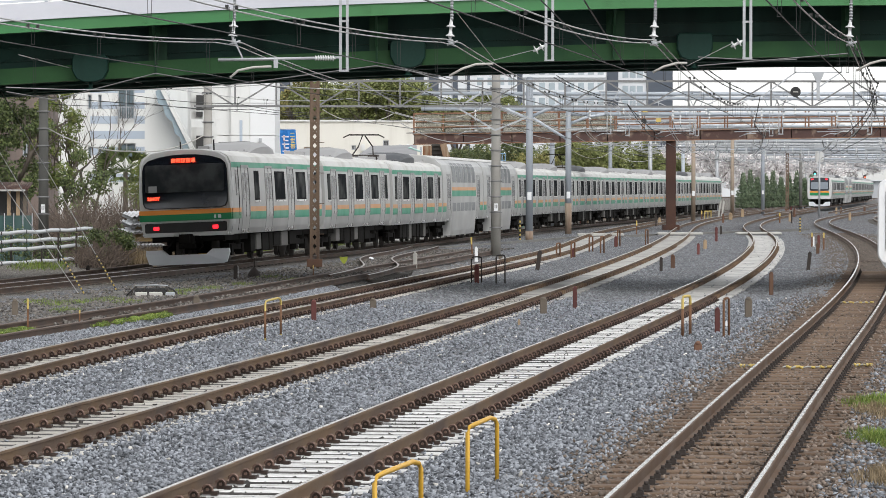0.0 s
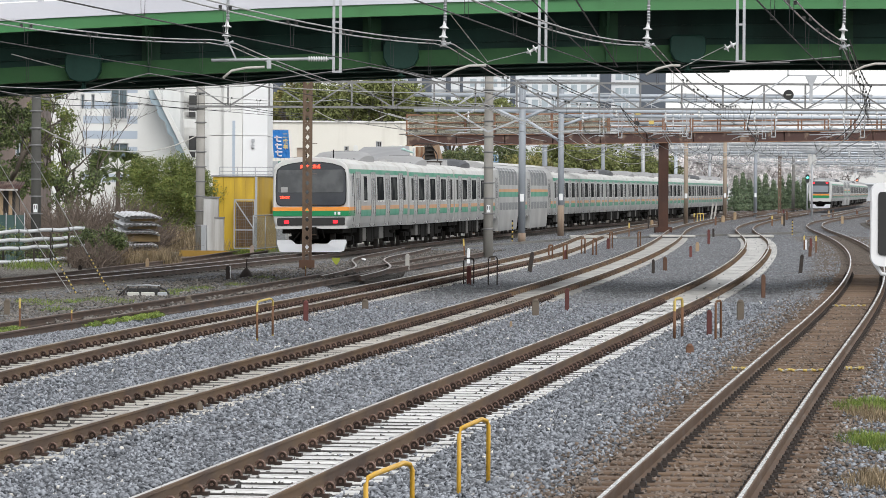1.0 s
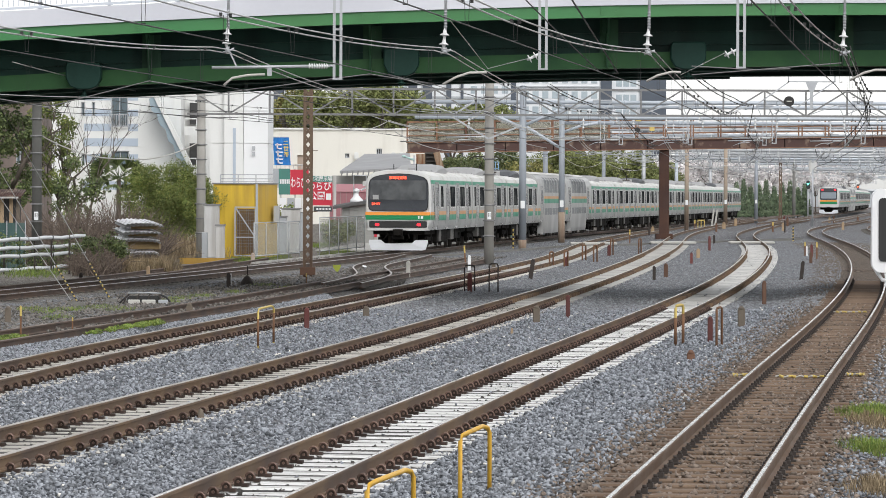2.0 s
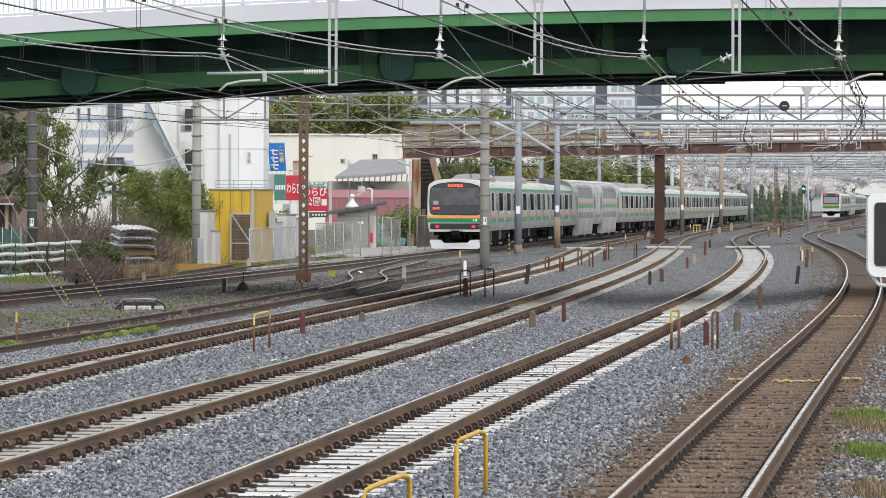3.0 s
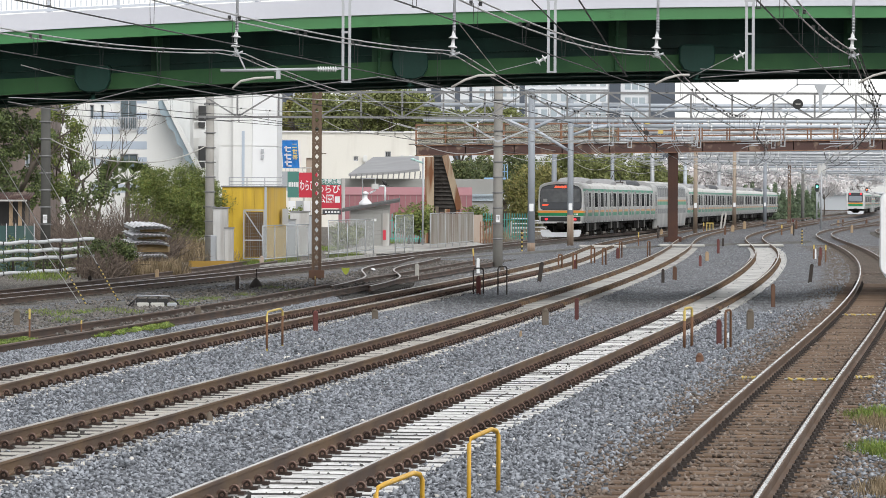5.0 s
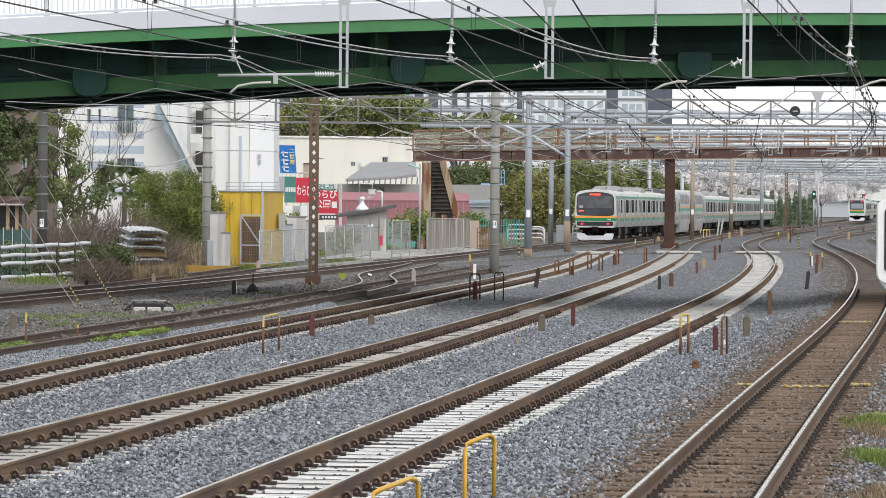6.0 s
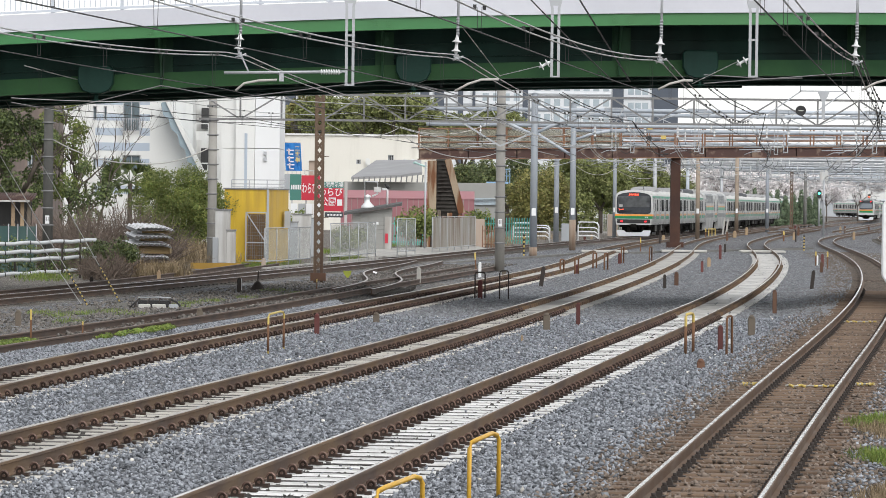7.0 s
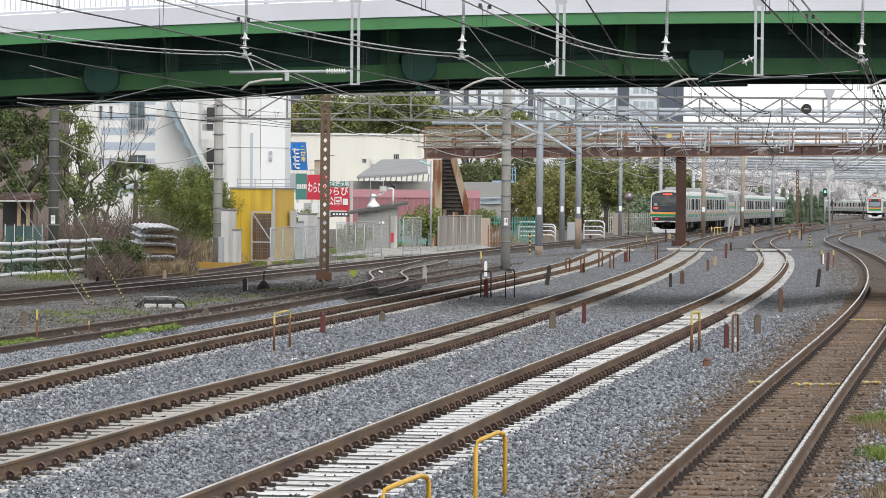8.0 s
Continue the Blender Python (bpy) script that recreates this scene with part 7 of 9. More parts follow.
def apartment():
    root = thing("apartment_house", "white apartment house with pale blue stripes and a stair tower", "building")
    D = 200
    # striped wing
    holes = [(-19.21, -18.23, 6.49, 9.21), (-20.95, -20.72, 7.08, 7.9), (-20.33, -20.13, 7.08, 7.9),
             (-19.21, -18.16, 4.22, 5.08), (-20.92, -20.72, 4.22, 4.88), (-20.33, -20.13, 4.22, 4.88), (-23.74, -22.75, 3.31, 4.62)]
    walled(root, "wall", -25.05, -15.15, -0.2, 9.5, D, 0.25, holes, WALL_W, "white rendered wall")
    for i, q in enumerate(holes):
        window(root, *q, D, 1 if q[1] - q[0] > 0.5 else 0)
    block(root, "side_wall", -15.15 - 0.25, -15.15, D + 0.25, D + 12, -0.2, 9.5, WALL_W)
    block(root, "back_wall", -25.05, -15.15, D + 12, D + 12.3, -0.2, 9.5, WALL_W)
    block(root, "roof", -25.05 - 0.2, -15.15 + 0.2, D - 0.2, D + 12.5, 9.5, 9.8, WALL_W)
    x0, x1 = -20.79, -17.64
    for z0, z1 in ((7.08, 7.47), (6.22, 6.65), (5.34, 5.8), (4.39, 4.88), (8.0, 8.36), (2.82, 3.31)):
        xs_ = sorted([x0, x1] + [v for q in holes if q[2] < z1 and q[3] > z0 for v in q[:2] if x0 < v < x1])
        for xa, xb in zip(xs_[:-1], xs_[1:]):
            if not any(q[0] <= xa + 0.01 and xb <= q[1] + 0.01 and q[2] < z1 and q[3] > z0 for q in holes):
                block(root, "blue_stripe", xa, xb, D - 0.012, D - 0.001, z0, z1, WALL_BLUE, "pale blue painted stripe")
    # balcony rail of the large window
    b = bmesh.new()
    xa, xb = -19.28, -18.16
    for z in (6.49, 7.18):
        box(b, ((xa + xb) / 2, D - 0.15, z), (xb - xa, 0.05, 0.05))
    for k in range(12):
        box(b, (xa + (xb - xa) * k / 11, D - 0.15, 6.835), (0.025, 0.025, 0.7))
    part("balcony_rail", b, GALV, root, "metal balcony rail")
    # slanting duct down the wall
    b = bmesh.new()
    a, c = Vector((-16.66, 199.0, 8.19)), Vector((-13.96, 199.0, 2.81))
    o = (c - a).normalized()
    side = Vector((o.z, 0, -o.x))
    vs = []
    for k in range(19):
        p = a.lerp(c, k / 18)
        wid = 0.2 + 0.17 * (k % 3) / 2 + (0.08 if k < 5 else 0)
        vs.append([b.verts.new(p + side * wid + Vector((0, -0.2, 0))), b.verts.new(p - side * 0.02 + Vector((0, -0.2, 0))),
                   b.verts.new(p - side * 0.02 + Vector((0, 0.9, 0))), b.verts.new(p + side * wid + Vector((0, 0.9, 0)))])
    for u, v in zip(vs[:-1], vs[1:]):
        for k in range(4):
            b.faces.new((u[k], u[(k + 1) % 4], v[(k + 1) % 4], v[k]))
    b.faces.new(vs[0])
    b.faces.new(vs[-1][::-1])
    part("stair_canopy", b, CANOPY_GREY, root, "slanting grey-blue stair canopy")
    b = bmesh.new()
    bar(b, a - side * 0.14 + Vector((0, -0.1, 0)), c - side * 0.14 + Vector((0, -0.1, 0)), 0.5, 0.24)
    part("stair_parapet", b, WALL_W, root, "white parapet of the stair")
    # recess with balconies
    block(root, "recess_back", -15.37, -13.51, 203, 203.2, -0.2, 9.5, WALL_W)
    for z0, z1 in ((6.69, 7.95), (4.31, 5.57)):
        block(root, "recess_opening", -14.84, -14.17, 202.6, 202.98, z0, z1, DARK_IN, "dark panel in place of a shaded balcony opening")
    for z in (6.28, 3.97):
        b = bmesh.new()
        xa, xb = -15.03, -13.58
        box(b, ((xa + xb) / 2, 201, z), (xb - xa, 0.1, 0.5))
        for k in range(3):
            box(b, (xa + (xb - xa) * k / 2, 200.95, z + 0.45), (0.06, 0.05, 0.5))
        box(b, ((xa + xb) / 2, 200.95, z + 0.7), (xb - xa, 0.05, 0.06))
        part("balcony", b, WALL_W, root, "white balcony front")
    # stair tower of large panels
    holes = [(-10.5, -10.34, 4.51, 5.39), (-10.5, -10.34, 7.16, 7.88)]
    for i, (xa, xb, y, sh) in enumerate(((-12.83, -12.02, 190.3, 0), (-12.02, -10.96, 190.0, 1), (-10.96, -9.59, 190.15, 2))):
        for k, (z0, z1) in enumerate(((-0.2, 5.39), (5.39 + 0.03, 7.16), (7.16 + 0.03, 10.0))):
            block(root, "tower_panel", xa + 0.01, xb - 0.01, y, y + 6, z0, z1, WALL_W if i != 2 else SIGN_WHITE, "large white wall panel")
    block(root, "rain_stain", -11.52, -11.37, 189.97, 189.995, 1.2, 6.23, WALL_BLUE, "pale blue painted strip")
    for z in (5.14, 4.82):
        block(root, "vent_plate", -10.47, -10.31, 190.05, 190.14, z - 0.1, z + 0.1, GALV)


apartment()


def lattice_rail(root, name, x0, x1, y, z0, z1, n, material):
    b = bmesh.new()
    for z in (z0 + 0.05, (z0 + z1) / 2, z1):
        bar(b, (x0, y, z), (x1, y, z), 0.04)
    for k in range(n):
        x = x0 + (x1 - x0) * k / (n - 1)
        bar(b, (x, y, z0), (x, y, z1), 0.045)
    part(name, b, material, root)


def yellow_hut():
    root = thing("yellow_hut", "yellow sheet-metal hut with a rail on its roof", "hut")
    D = 150.0
    x0, xm, x1 = -9.98, -8.07, -7.35
    top = 3.01
    for i in range(4):
        a, c = x0 + (xm - x0) * i / 4, x0 + (xm - x0) * (i + 1) / 4
        block(root, "front_panel", a + 0.006, c - 0.006, D, D + 0.1, -0.2, top, YELLOW, "yellow sheet panel")
    b = bmesh.new()
    prism(b, [(xm, D + 0.02), (x1, D + 4.5), (x1 - 0.1, D + 4.6), (xm - 0.1, D + 0.12)], -0.2, top)
    part("side_wall", b, YELLOW_D, root, "yellow side wall, coloured darker for shade")
    b = bmesh.new()
    prism(b, [(x0, D + 0.1), (xm - 0.05, D + 0.1), (x1 - 0.15, D + 4.5), (x0, D + 4.5)], -0.2, top - 0.02)
    part("core", b, YELLOW_D, root)
    b = bmesh.new()
    prism(b, [(x0 - 0.05, D - 0.05), (xm + 0.02, D - 0.05), (x1 + 0.05, D + 4.6), (x0 - 0.05, D + 4.6)], top, top + 0.06)
    part("roof", b, ROOF_GREY, root)
    lattice_rail(root, "roof_rail", x0 + 0.3, x1, D + 0.3, top + 0.06, top + 0.42, 4, GALV)
    # corner post and wire-mesh gate
    b = bmesh.new()
    bar(b, (xm, D - 0.03, -0.2), (xm, D - 0.03, top), 0.1)
    part("corner_post", b, GALV, root)
    gx0, gx1, gz = -8.99, -8.11, 2.01
    g = bmesh.new()
    for a, c in (((gx0, -0.1), (gx0, gz)), ((gx1, -0.1), (gx1, gz)), ((gx0, gz), (gx1, gz)), ((gx0, -0.1), (gx1, -0.1)), ((gx0, gz), (gx1, 0.7)), ((gx0, 0.7), (gx1, 0.7))):
        bar(g, (a[0], D - 0.6, a[1]), (c[0], D - 0.6, c[1]), 0.05)
    gate = part("gate", g, GALV, root, "wire-mesh gate")
    b = bmesh.new()
    box(b, ((gx0 + gx1) / 2, D - 0.25, (gz - 0.1) / 2), (gx1 - gx0 - 0.1, 0.02, gz - 0.05))
    part("opening", b, mat("rusty_wooden_opening", (0.12, 0.07, 0.03), 0.9, 0, 0.3, 3.0, 20, 0.0, (0.25, 0.14, 0.03), (0.5, 0.62), 2.5, streaks=True), gate, "rusty brown opening behind the gate")
    b = bmesh.new()
    for k in range(1, 9):
        x = gx0 + (gx1 - gx0) * k / 9
        bar(b, (x, D - 0.58, -0.1), (x, D - 0.58, gz), 0.012)
    for k in range(1, 14):
        bar(b, (gx0, D - 0.58, gz * k / 14), (gx1, D - 0.58, gz * k / 14), 0.012)
    part("wire_mesh", b, DULL_STEEL, gate, "grey wire mesh")
    b = bmesh.new()
    box(b, (-7.33, D + 3.2, 1.72), (0.25, 0.5, 0.7))
    part("meter_box", b, CABINET_G, root, "grey box on the side wall")


yellow_hut()


def cabinet(x, y, w, d, h, material, label, z=-0.2, name="trackside_cabinet", hood=True):
    root = thing(name, label, "cabinet", pose(x, y, 0), "trackside cabinets")
    b = bmesh.new()
    box(b, (0, 0, z + h / 2), (w, d, h))
    bmesh.ops.bevel(b, geom=b.edges[:], offset=0.015, segments=1, affect="EDGES")
    body = part("body", b, material, root)
    if hood:
        b = bmesh.new()
        box(b, (0, 0, z + h + 0.03), (w * 1.15, d * 1.15, 0.06))
        part("hood", b, ROOF_GREY, root)
    b = bmesh.new()
    box(b, (0, -d / 2 - 0.008, z + h * 0.5), (w * 0.88, 0.016, h * 0.85))
    box(b, (w * 0.3, -d / 2 - 0.03, z + h * 0.5), (0.03, 0.03, 0.12))
    part("door", b, material, body)
    return root


cabinet(-9.47, 142, 0.605, 0.5, 2.1+0.2, CABINET, "tall white trackside cabinet with a dark hood")
cabinet(-8.93, 139, 0.365, 0.4, 1.29+0.2, CABINET, "white trackside cabinet beside the yellow hut")
cabinet(-9.59, 139.5, 0.228, 0.3, 1.02+0.2, CABINET_G, "small grey trackside box", hood=False)
cabinet(-7.69, 158, 0.4, 0.3, 1.28+0.2, CABINET, "white equipment box behind the fence")
cabinet(-7.45, 160, 0.5, 0.4, 1.52+0.2, CABINET_G, "grey equipment box behind the fence")
cabinet(-7.22, 165, 0.9, 0.5, 1.87+0.2, CABINET, "pale equipment cabinet behind the fence")
cabinet(-6.94, 170, 0.8, 0.5, 1.66+0.2, CABINET_G, "grey equipment cabinet behind the fence")
cabinet(13.92, 300, 0.9, 0.6, 1.9, WALL_TAN, "beige trackside cabinet beside the line", hood=False)
cabinet(1.69, 215, 0.6, 0.5, 1.75, WALL_TAN, "beige trackside wall box", hood=False)
cabinet(8.5, 255, 0.9, 0.4, 1.3, CABINET_G, "grey trackside box beside the line", hood=False)
# concrete kerb with faded yellow paint
b = bmesh.new()
bar(b, (*(-10.52, 138.3), -0.12), (*(-8.48, 138.3), -0.12), 0.25)
solid("kerb_block", b, mat("faded_yellow_concrete", (0.33, 0.2, 0.04), 0.9, 0, 0.25, 2.0, 30, 0.2, (0.2, 0.17, 0.13)), "concrete kerb with faded yellow paint", "kerb")


FENCE_STAINED = mat("stained_fence_sheet", (0.4, 0.385, 0.35), 0.65, 0, 0.15, 1.0, 30, 0.0, (0.24, 0.185, 0.135), (0.45, 0.62), 2.6, streaks=True)
FENCE_STAINED.node_tree.nodes["Principled BSDF"].inputs["Alpha"].default_value = 0.75


def fence(points, height, step, label, sheet=FENCE_PANEL):
    root = thing("panel_fence", label, "fence", group="fences")
    for (x0, y0), (x1, y1) in zip(points[:-1], points[1:]):
        d = Vector((x1 - x0, y1 - y0, 0))
        n = max(int(d.length / step), 1)
        for k in range(n):
            a, c = Vector((x0, y0, 0)) + d * k / n, Vector((x0, y0, 0)) + d * (k + 1) / n
            b = bmesh.new()
            bar(b, (a.x, a.y, height / 2), (c.x, c.y, height / 2), 0.015, height - 0.1)
            part("panel", b, sheet, root, "dull translucent sheet")
            b = bmesh.new()
            tube(b, [(a.x, a.y - 0.03, -0.25), (a.x, a.y - 0.03, height)], 0.024, 6)
            part("post", b, GALV, root)
        b = bmesh.new()
        for z in (0.08, height):
            tube(b, [(x0, y0 - 0.03, z), (x1, y1 - 0.03, z)], 0.025, 6)
        tube(b, [(x1, y1 - 0.03, -0.25), (x1, y1 - 0.03, height)], 0.024, 6)
        part("rail", b, GALV, root)


fence([(-7.53, 138.3), (-6.1, 148.1)], 1.42, 2.2, "translucent sheet fence beside the main line")
fence([(-5.39, 152.2), (-3.7, 165.9)], 1.55, 2.4, "translucent sheet fence beside the main line")
fence([(-2.75, 171.0), (-1.91, 176.5)], 1.7, 2.4, "translucent sheet fence beside the main line")
fence([(-1.09, 184.4), (1.33, 202.3)], 1.75, 2.6, "translucent sheet fence with rusty streaks", FENCE_STAINED)
# low white kerb under the fence and small road
b = bmesh.new()
bar(b, (*(-7.33, 133.8), -0.15), (*(-3.57, 162.7), -0.15), 0.16)
solid("kerb", b, SLAB, "low pale concrete kerb under the fence", "kerb")
b = bmesh.new()
prism(b, [(-6.22, 169.3), (-3.44, 169.3), (2.4, 192.9), (1.6, 212.7), (-4.66, 197.5)], -0.2, -0.13)
solid("path", b, SLAB, "pale concrete path behind the fence", "path", kind="structure")


def shed():
    root = thing("block_shed", "small grey block shed with a sloping roof", "shed")
    D = 195
    x0, x1 = -5.69, -3.45
    for k in range(9):
        for i in range(5):
            w = (x1 - x0) / 5
            xa = x0 + w * i
            block(root, "wall_block", xa + 0.006, xa + w - 0.006, D, D + 2.2, -0.2 + k * 0.235, -0.2 + (k + 1) * 0.235 - 0.008, WALL_GREY)
    b = bmesh.new()
    a, c = (-6.17, 194.0, 1.9), (-2.89, 194.0, 2.48)
    vs = [b.verts.new((x, y, z)) for x, y, z in ((a[0], D - 0.4, a[2]), (c[0], D - 0.4, c[2]), (c[0], D + 2.6, c[2] + 0.1), (a[0], D + 2.6, a[2] + 0.1))]
    ws = [b.verts.new(v.co - Vector((0, 0, 0.14))) for v in vs]
    for k in range(4):
        b.faces.new((vs[k], vs[(k + 1) % 4], ws[(k + 1) % 4], ws[k]))
    b.faces.new(vs)
    b.faces.new(ws[::-1])
    part("roof", b, mat("dark_felt_roof", (0.085, 0.085, 0.085), 0.85, 0, 0.15, 1.0), root, "dark sloping roof")
    b = bmesh.new()
    lo, hi = ([b.verts.new((x, y, z)) for x, z in ((-5.3, 1.915), (x1, 1.915), (x1, 2.23))] for y in (D + 0.02, D + 2.1))
    for k in range(3):
        b.faces.new((lo[k], lo[(k + 1) % 3], hi[(k + 1) % 3], hi[k]))
    b.faces.new(lo)
    b.faces.new(hi[::-1])
    part("gable", b, WALL_GREY, root)
    b = bmesh.new()
    lathe(b, [(0.38, -0.1), (0.36, 0.04), (0.12, 0.3), (0.12, 0.5), (0.19, 0.52), (0.17, 0.62), (0.02, 0.7)], 10, Matrix.Translation((-4.85, 196.0, 2.26)))
    part("vent_cowl", b, SIGN_WHITE, root, "white conical roof vent")
    for pts in ([(-5.01, 196.0, 2.5), (-5.01, 196.0, 3.68), (-4.3, 196.0, 3.68), (-4.3, 196.0, 3.0), (-4.6, 196.0, 2.85)], [(-4.05, 196.0, 3.25), (-3.78, 196.0, 3.25), (-3.73, 196.0, 3.2), (-3.73, 196.0, 2.33)]):
        b = bmesh.new()
        tube(b, pts, 0.065, 6)
        part("vent_pipe", b, SIGN_WHITE, root, "white bent pipe")
    block(root, "vent_box", -4.5, -4.1, 195.8, 196.1, 3.08, 3.38, CABINET, "pale box on the pipes")
    block(root, "door", -3.82, -3.47, D - 0.05, D - 0.005, -0.2, 1.7, CABINET, "white door with a red sign")
    block(root, "red_sign", -3.82, -3.66, D - 0.08, D - 0.052, 0.2, 0.75, SIGN_RED)
    block(root, "plate", -4.52, -4.2, D - 0.03, D - 0.002, 1.25, 1.4, SIGN_WHITE)


shed()


def crow():
    """A black bird that perches on the vent pipe."""
    bird = thing("crow", "black crow perched on a white vent pipe", "bird", pose(-3.73, 196.0, 3.3))
    b = bmesh.new()
    lathe(b, [(0.01, -0.15), (0.07, -0.1), (0.1, 0.0), (0.085, 0.08), (0.06, 0.12), (0.065, 0.16), (0.045, 0.2), (0.01, 0.22)], 8, pose(0, 0, 0.1, 0, -42, 0))
    part("body", b, BLACK, bird)
    b = bmesh.new()
    box(b, (0.15, 0, -0.02), (0.13, 0.06, 0.02))
    part("tail", b, BLACK, bird)
    b = bmesh.new()
    lathe(b, [(0.018, 0.0), (0.005, 0.07)], 6, pose(-0.15, 0, 0.25, 0, -95, 0))
    part("beak", b, BLACK, bird)
    for q in (-0.025, 0.025):
        b = bmesh.new()
        tube(b, [(0.02, q, 0.06), (0.0, q, -0.02)], 0.008, 4)
        part("leg", b, BLACK, bird)


crow()


LOUVRE = mat("pale_blue_slat", (0.42, 0.5, 0.56), 0.6, 0, 0.08, 1.0)


def big_sheds():
    hall = thing("cream_hall", "large cream-coloured windowless hall", "building")
    D = 330
    holes = [(-9.3, -8.87, 6.14, 6.58), (-6.28, -5.73, 6.52, 7.06), (-13.85, -13.2, 4.36, 6.42)]
    walled(hall, "wall", -16.55, -0.76, -0.2, 8.85, D, 0.4, holes, WALL_CREAM, "cream rendered wall")
    for q in holes[:2]:
        window(hall, *q, D, 2, DARK_IN)
    block(hall, "recess", *holes[2][:2], D + 0.2, D + 0.4, *holes[2][2:4], WALL_TAN)
    block(hall, "parapet", -16.55, -0.76, D - 0.15, D + 0.5, 8.85, 9.01, WALL_W)
    block(hall, "side", -0.76 - 0.4, -0.76, D + 0.4, D + 20, -0.2, 8.85, WALL_CREAM)
    for x in [-8.2, -4.64, -3.88]:
        b = bmesh.new()
        box(b, (x, D - 0.2, 6.35), (0.42, 0.38, 0.7))
        bmesh.ops.bevel(b, geom=b.edges[:], offset=0.08, segments=2, affect="EDGES")
        part("vent_hood", b, WALL_W, hall, "white vent hood")
    roof = thing("low_hall", "low grey hall with a sloping metal roof", "building")
    D = 265
    block(roof, "wall", -8.43, 3.56, D, D + 12, -0.2, 4.08, WALL_GREY)
    b = bmesh.new()
    pts = [(-7.8, 263.0, 4.42), (-4.14, 263.0, 4.63), (-2.39, 265.0, 4.87), (-2.58, 276.0, 5.96), (-6.29, 280.0, 5.92)]
    z_low = 4.08
    lo = [b.verts.new((p[0], p[1], p[2] - 0.2)) for p in pts]
    hi = [b.verts.new(p) for p in pts]
    for k in range(len(pts)):
        b.faces.new((lo[k], lo[(k + 1) % len(pts)], hi[(k + 1) % len(pts)], hi[k]))
    b.faces.new(hi)
    b.faces.new(lo[::-1])
    part("roof", b, mat("pale_metal_roof", (0.28, 0.28, 0.285), 0.55, 0.2, 0.1, 0.5), roof, "sloping grey metal roof")
    for k in range(14):
        b = bmesh.new()
        x = -7.65 + k * 0.408
        bar(b, (x, 262.6, 4.07), (x + 0.05, 262.6, 4.37 + 0.02 * k), 0.1)
        part("eave_bracket", b, DULL_STEEL, roof, "grey eave bracket")
    for k in range(6):
        b = bmesh.new()
        box(b, (2.51, 264.9, 2.43 + 0.09 * k), (1.7, 0.12, 0.05))
        part("louvre_slat", b, LOUVRE, roof, "pale blue louvre slat")
    pink = thing("pink_wall", "long dusty-pink sheet wall with ribs", "wall")
    D = 240
    x0, x1 = -7.83, 1.5
    n = 24
    for k in range(n):
        a, c = x0 + (x1 - x0) * k / n, x0 + (x1 - x0) * (k + 1) / n
        block(pink, "panel", a + 0.015, c - 0.015, D, D + 0.2, -0.2, 2.83, WALL_PINK)
    b = bmesh.new()
    vs = [b.verts.new(v) for v in ((x0, D - 0.05, 2.83), (x1, D - 0.05, 2.83), (x1, D + 1.6, 3.35), (x0, D + 1.6, 3.35))]
    ws = [b.verts.new(v.co - Vector((0, 0, 0.06))) for v in vs]
    for k in range(4):
        b.faces.new((vs[k], vs[(k + 1) % 4], ws[(k + 1) % 4], ws[k]))
    b.faces.new(vs)
    b.faces.new(ws[::-1])
    part("coping", b, mat("light_pink_coping", (0.34, 0.16, 0.175), 0.6, 0, 0.08, 0.5), pink, "paler pink coping")


big_sheds()


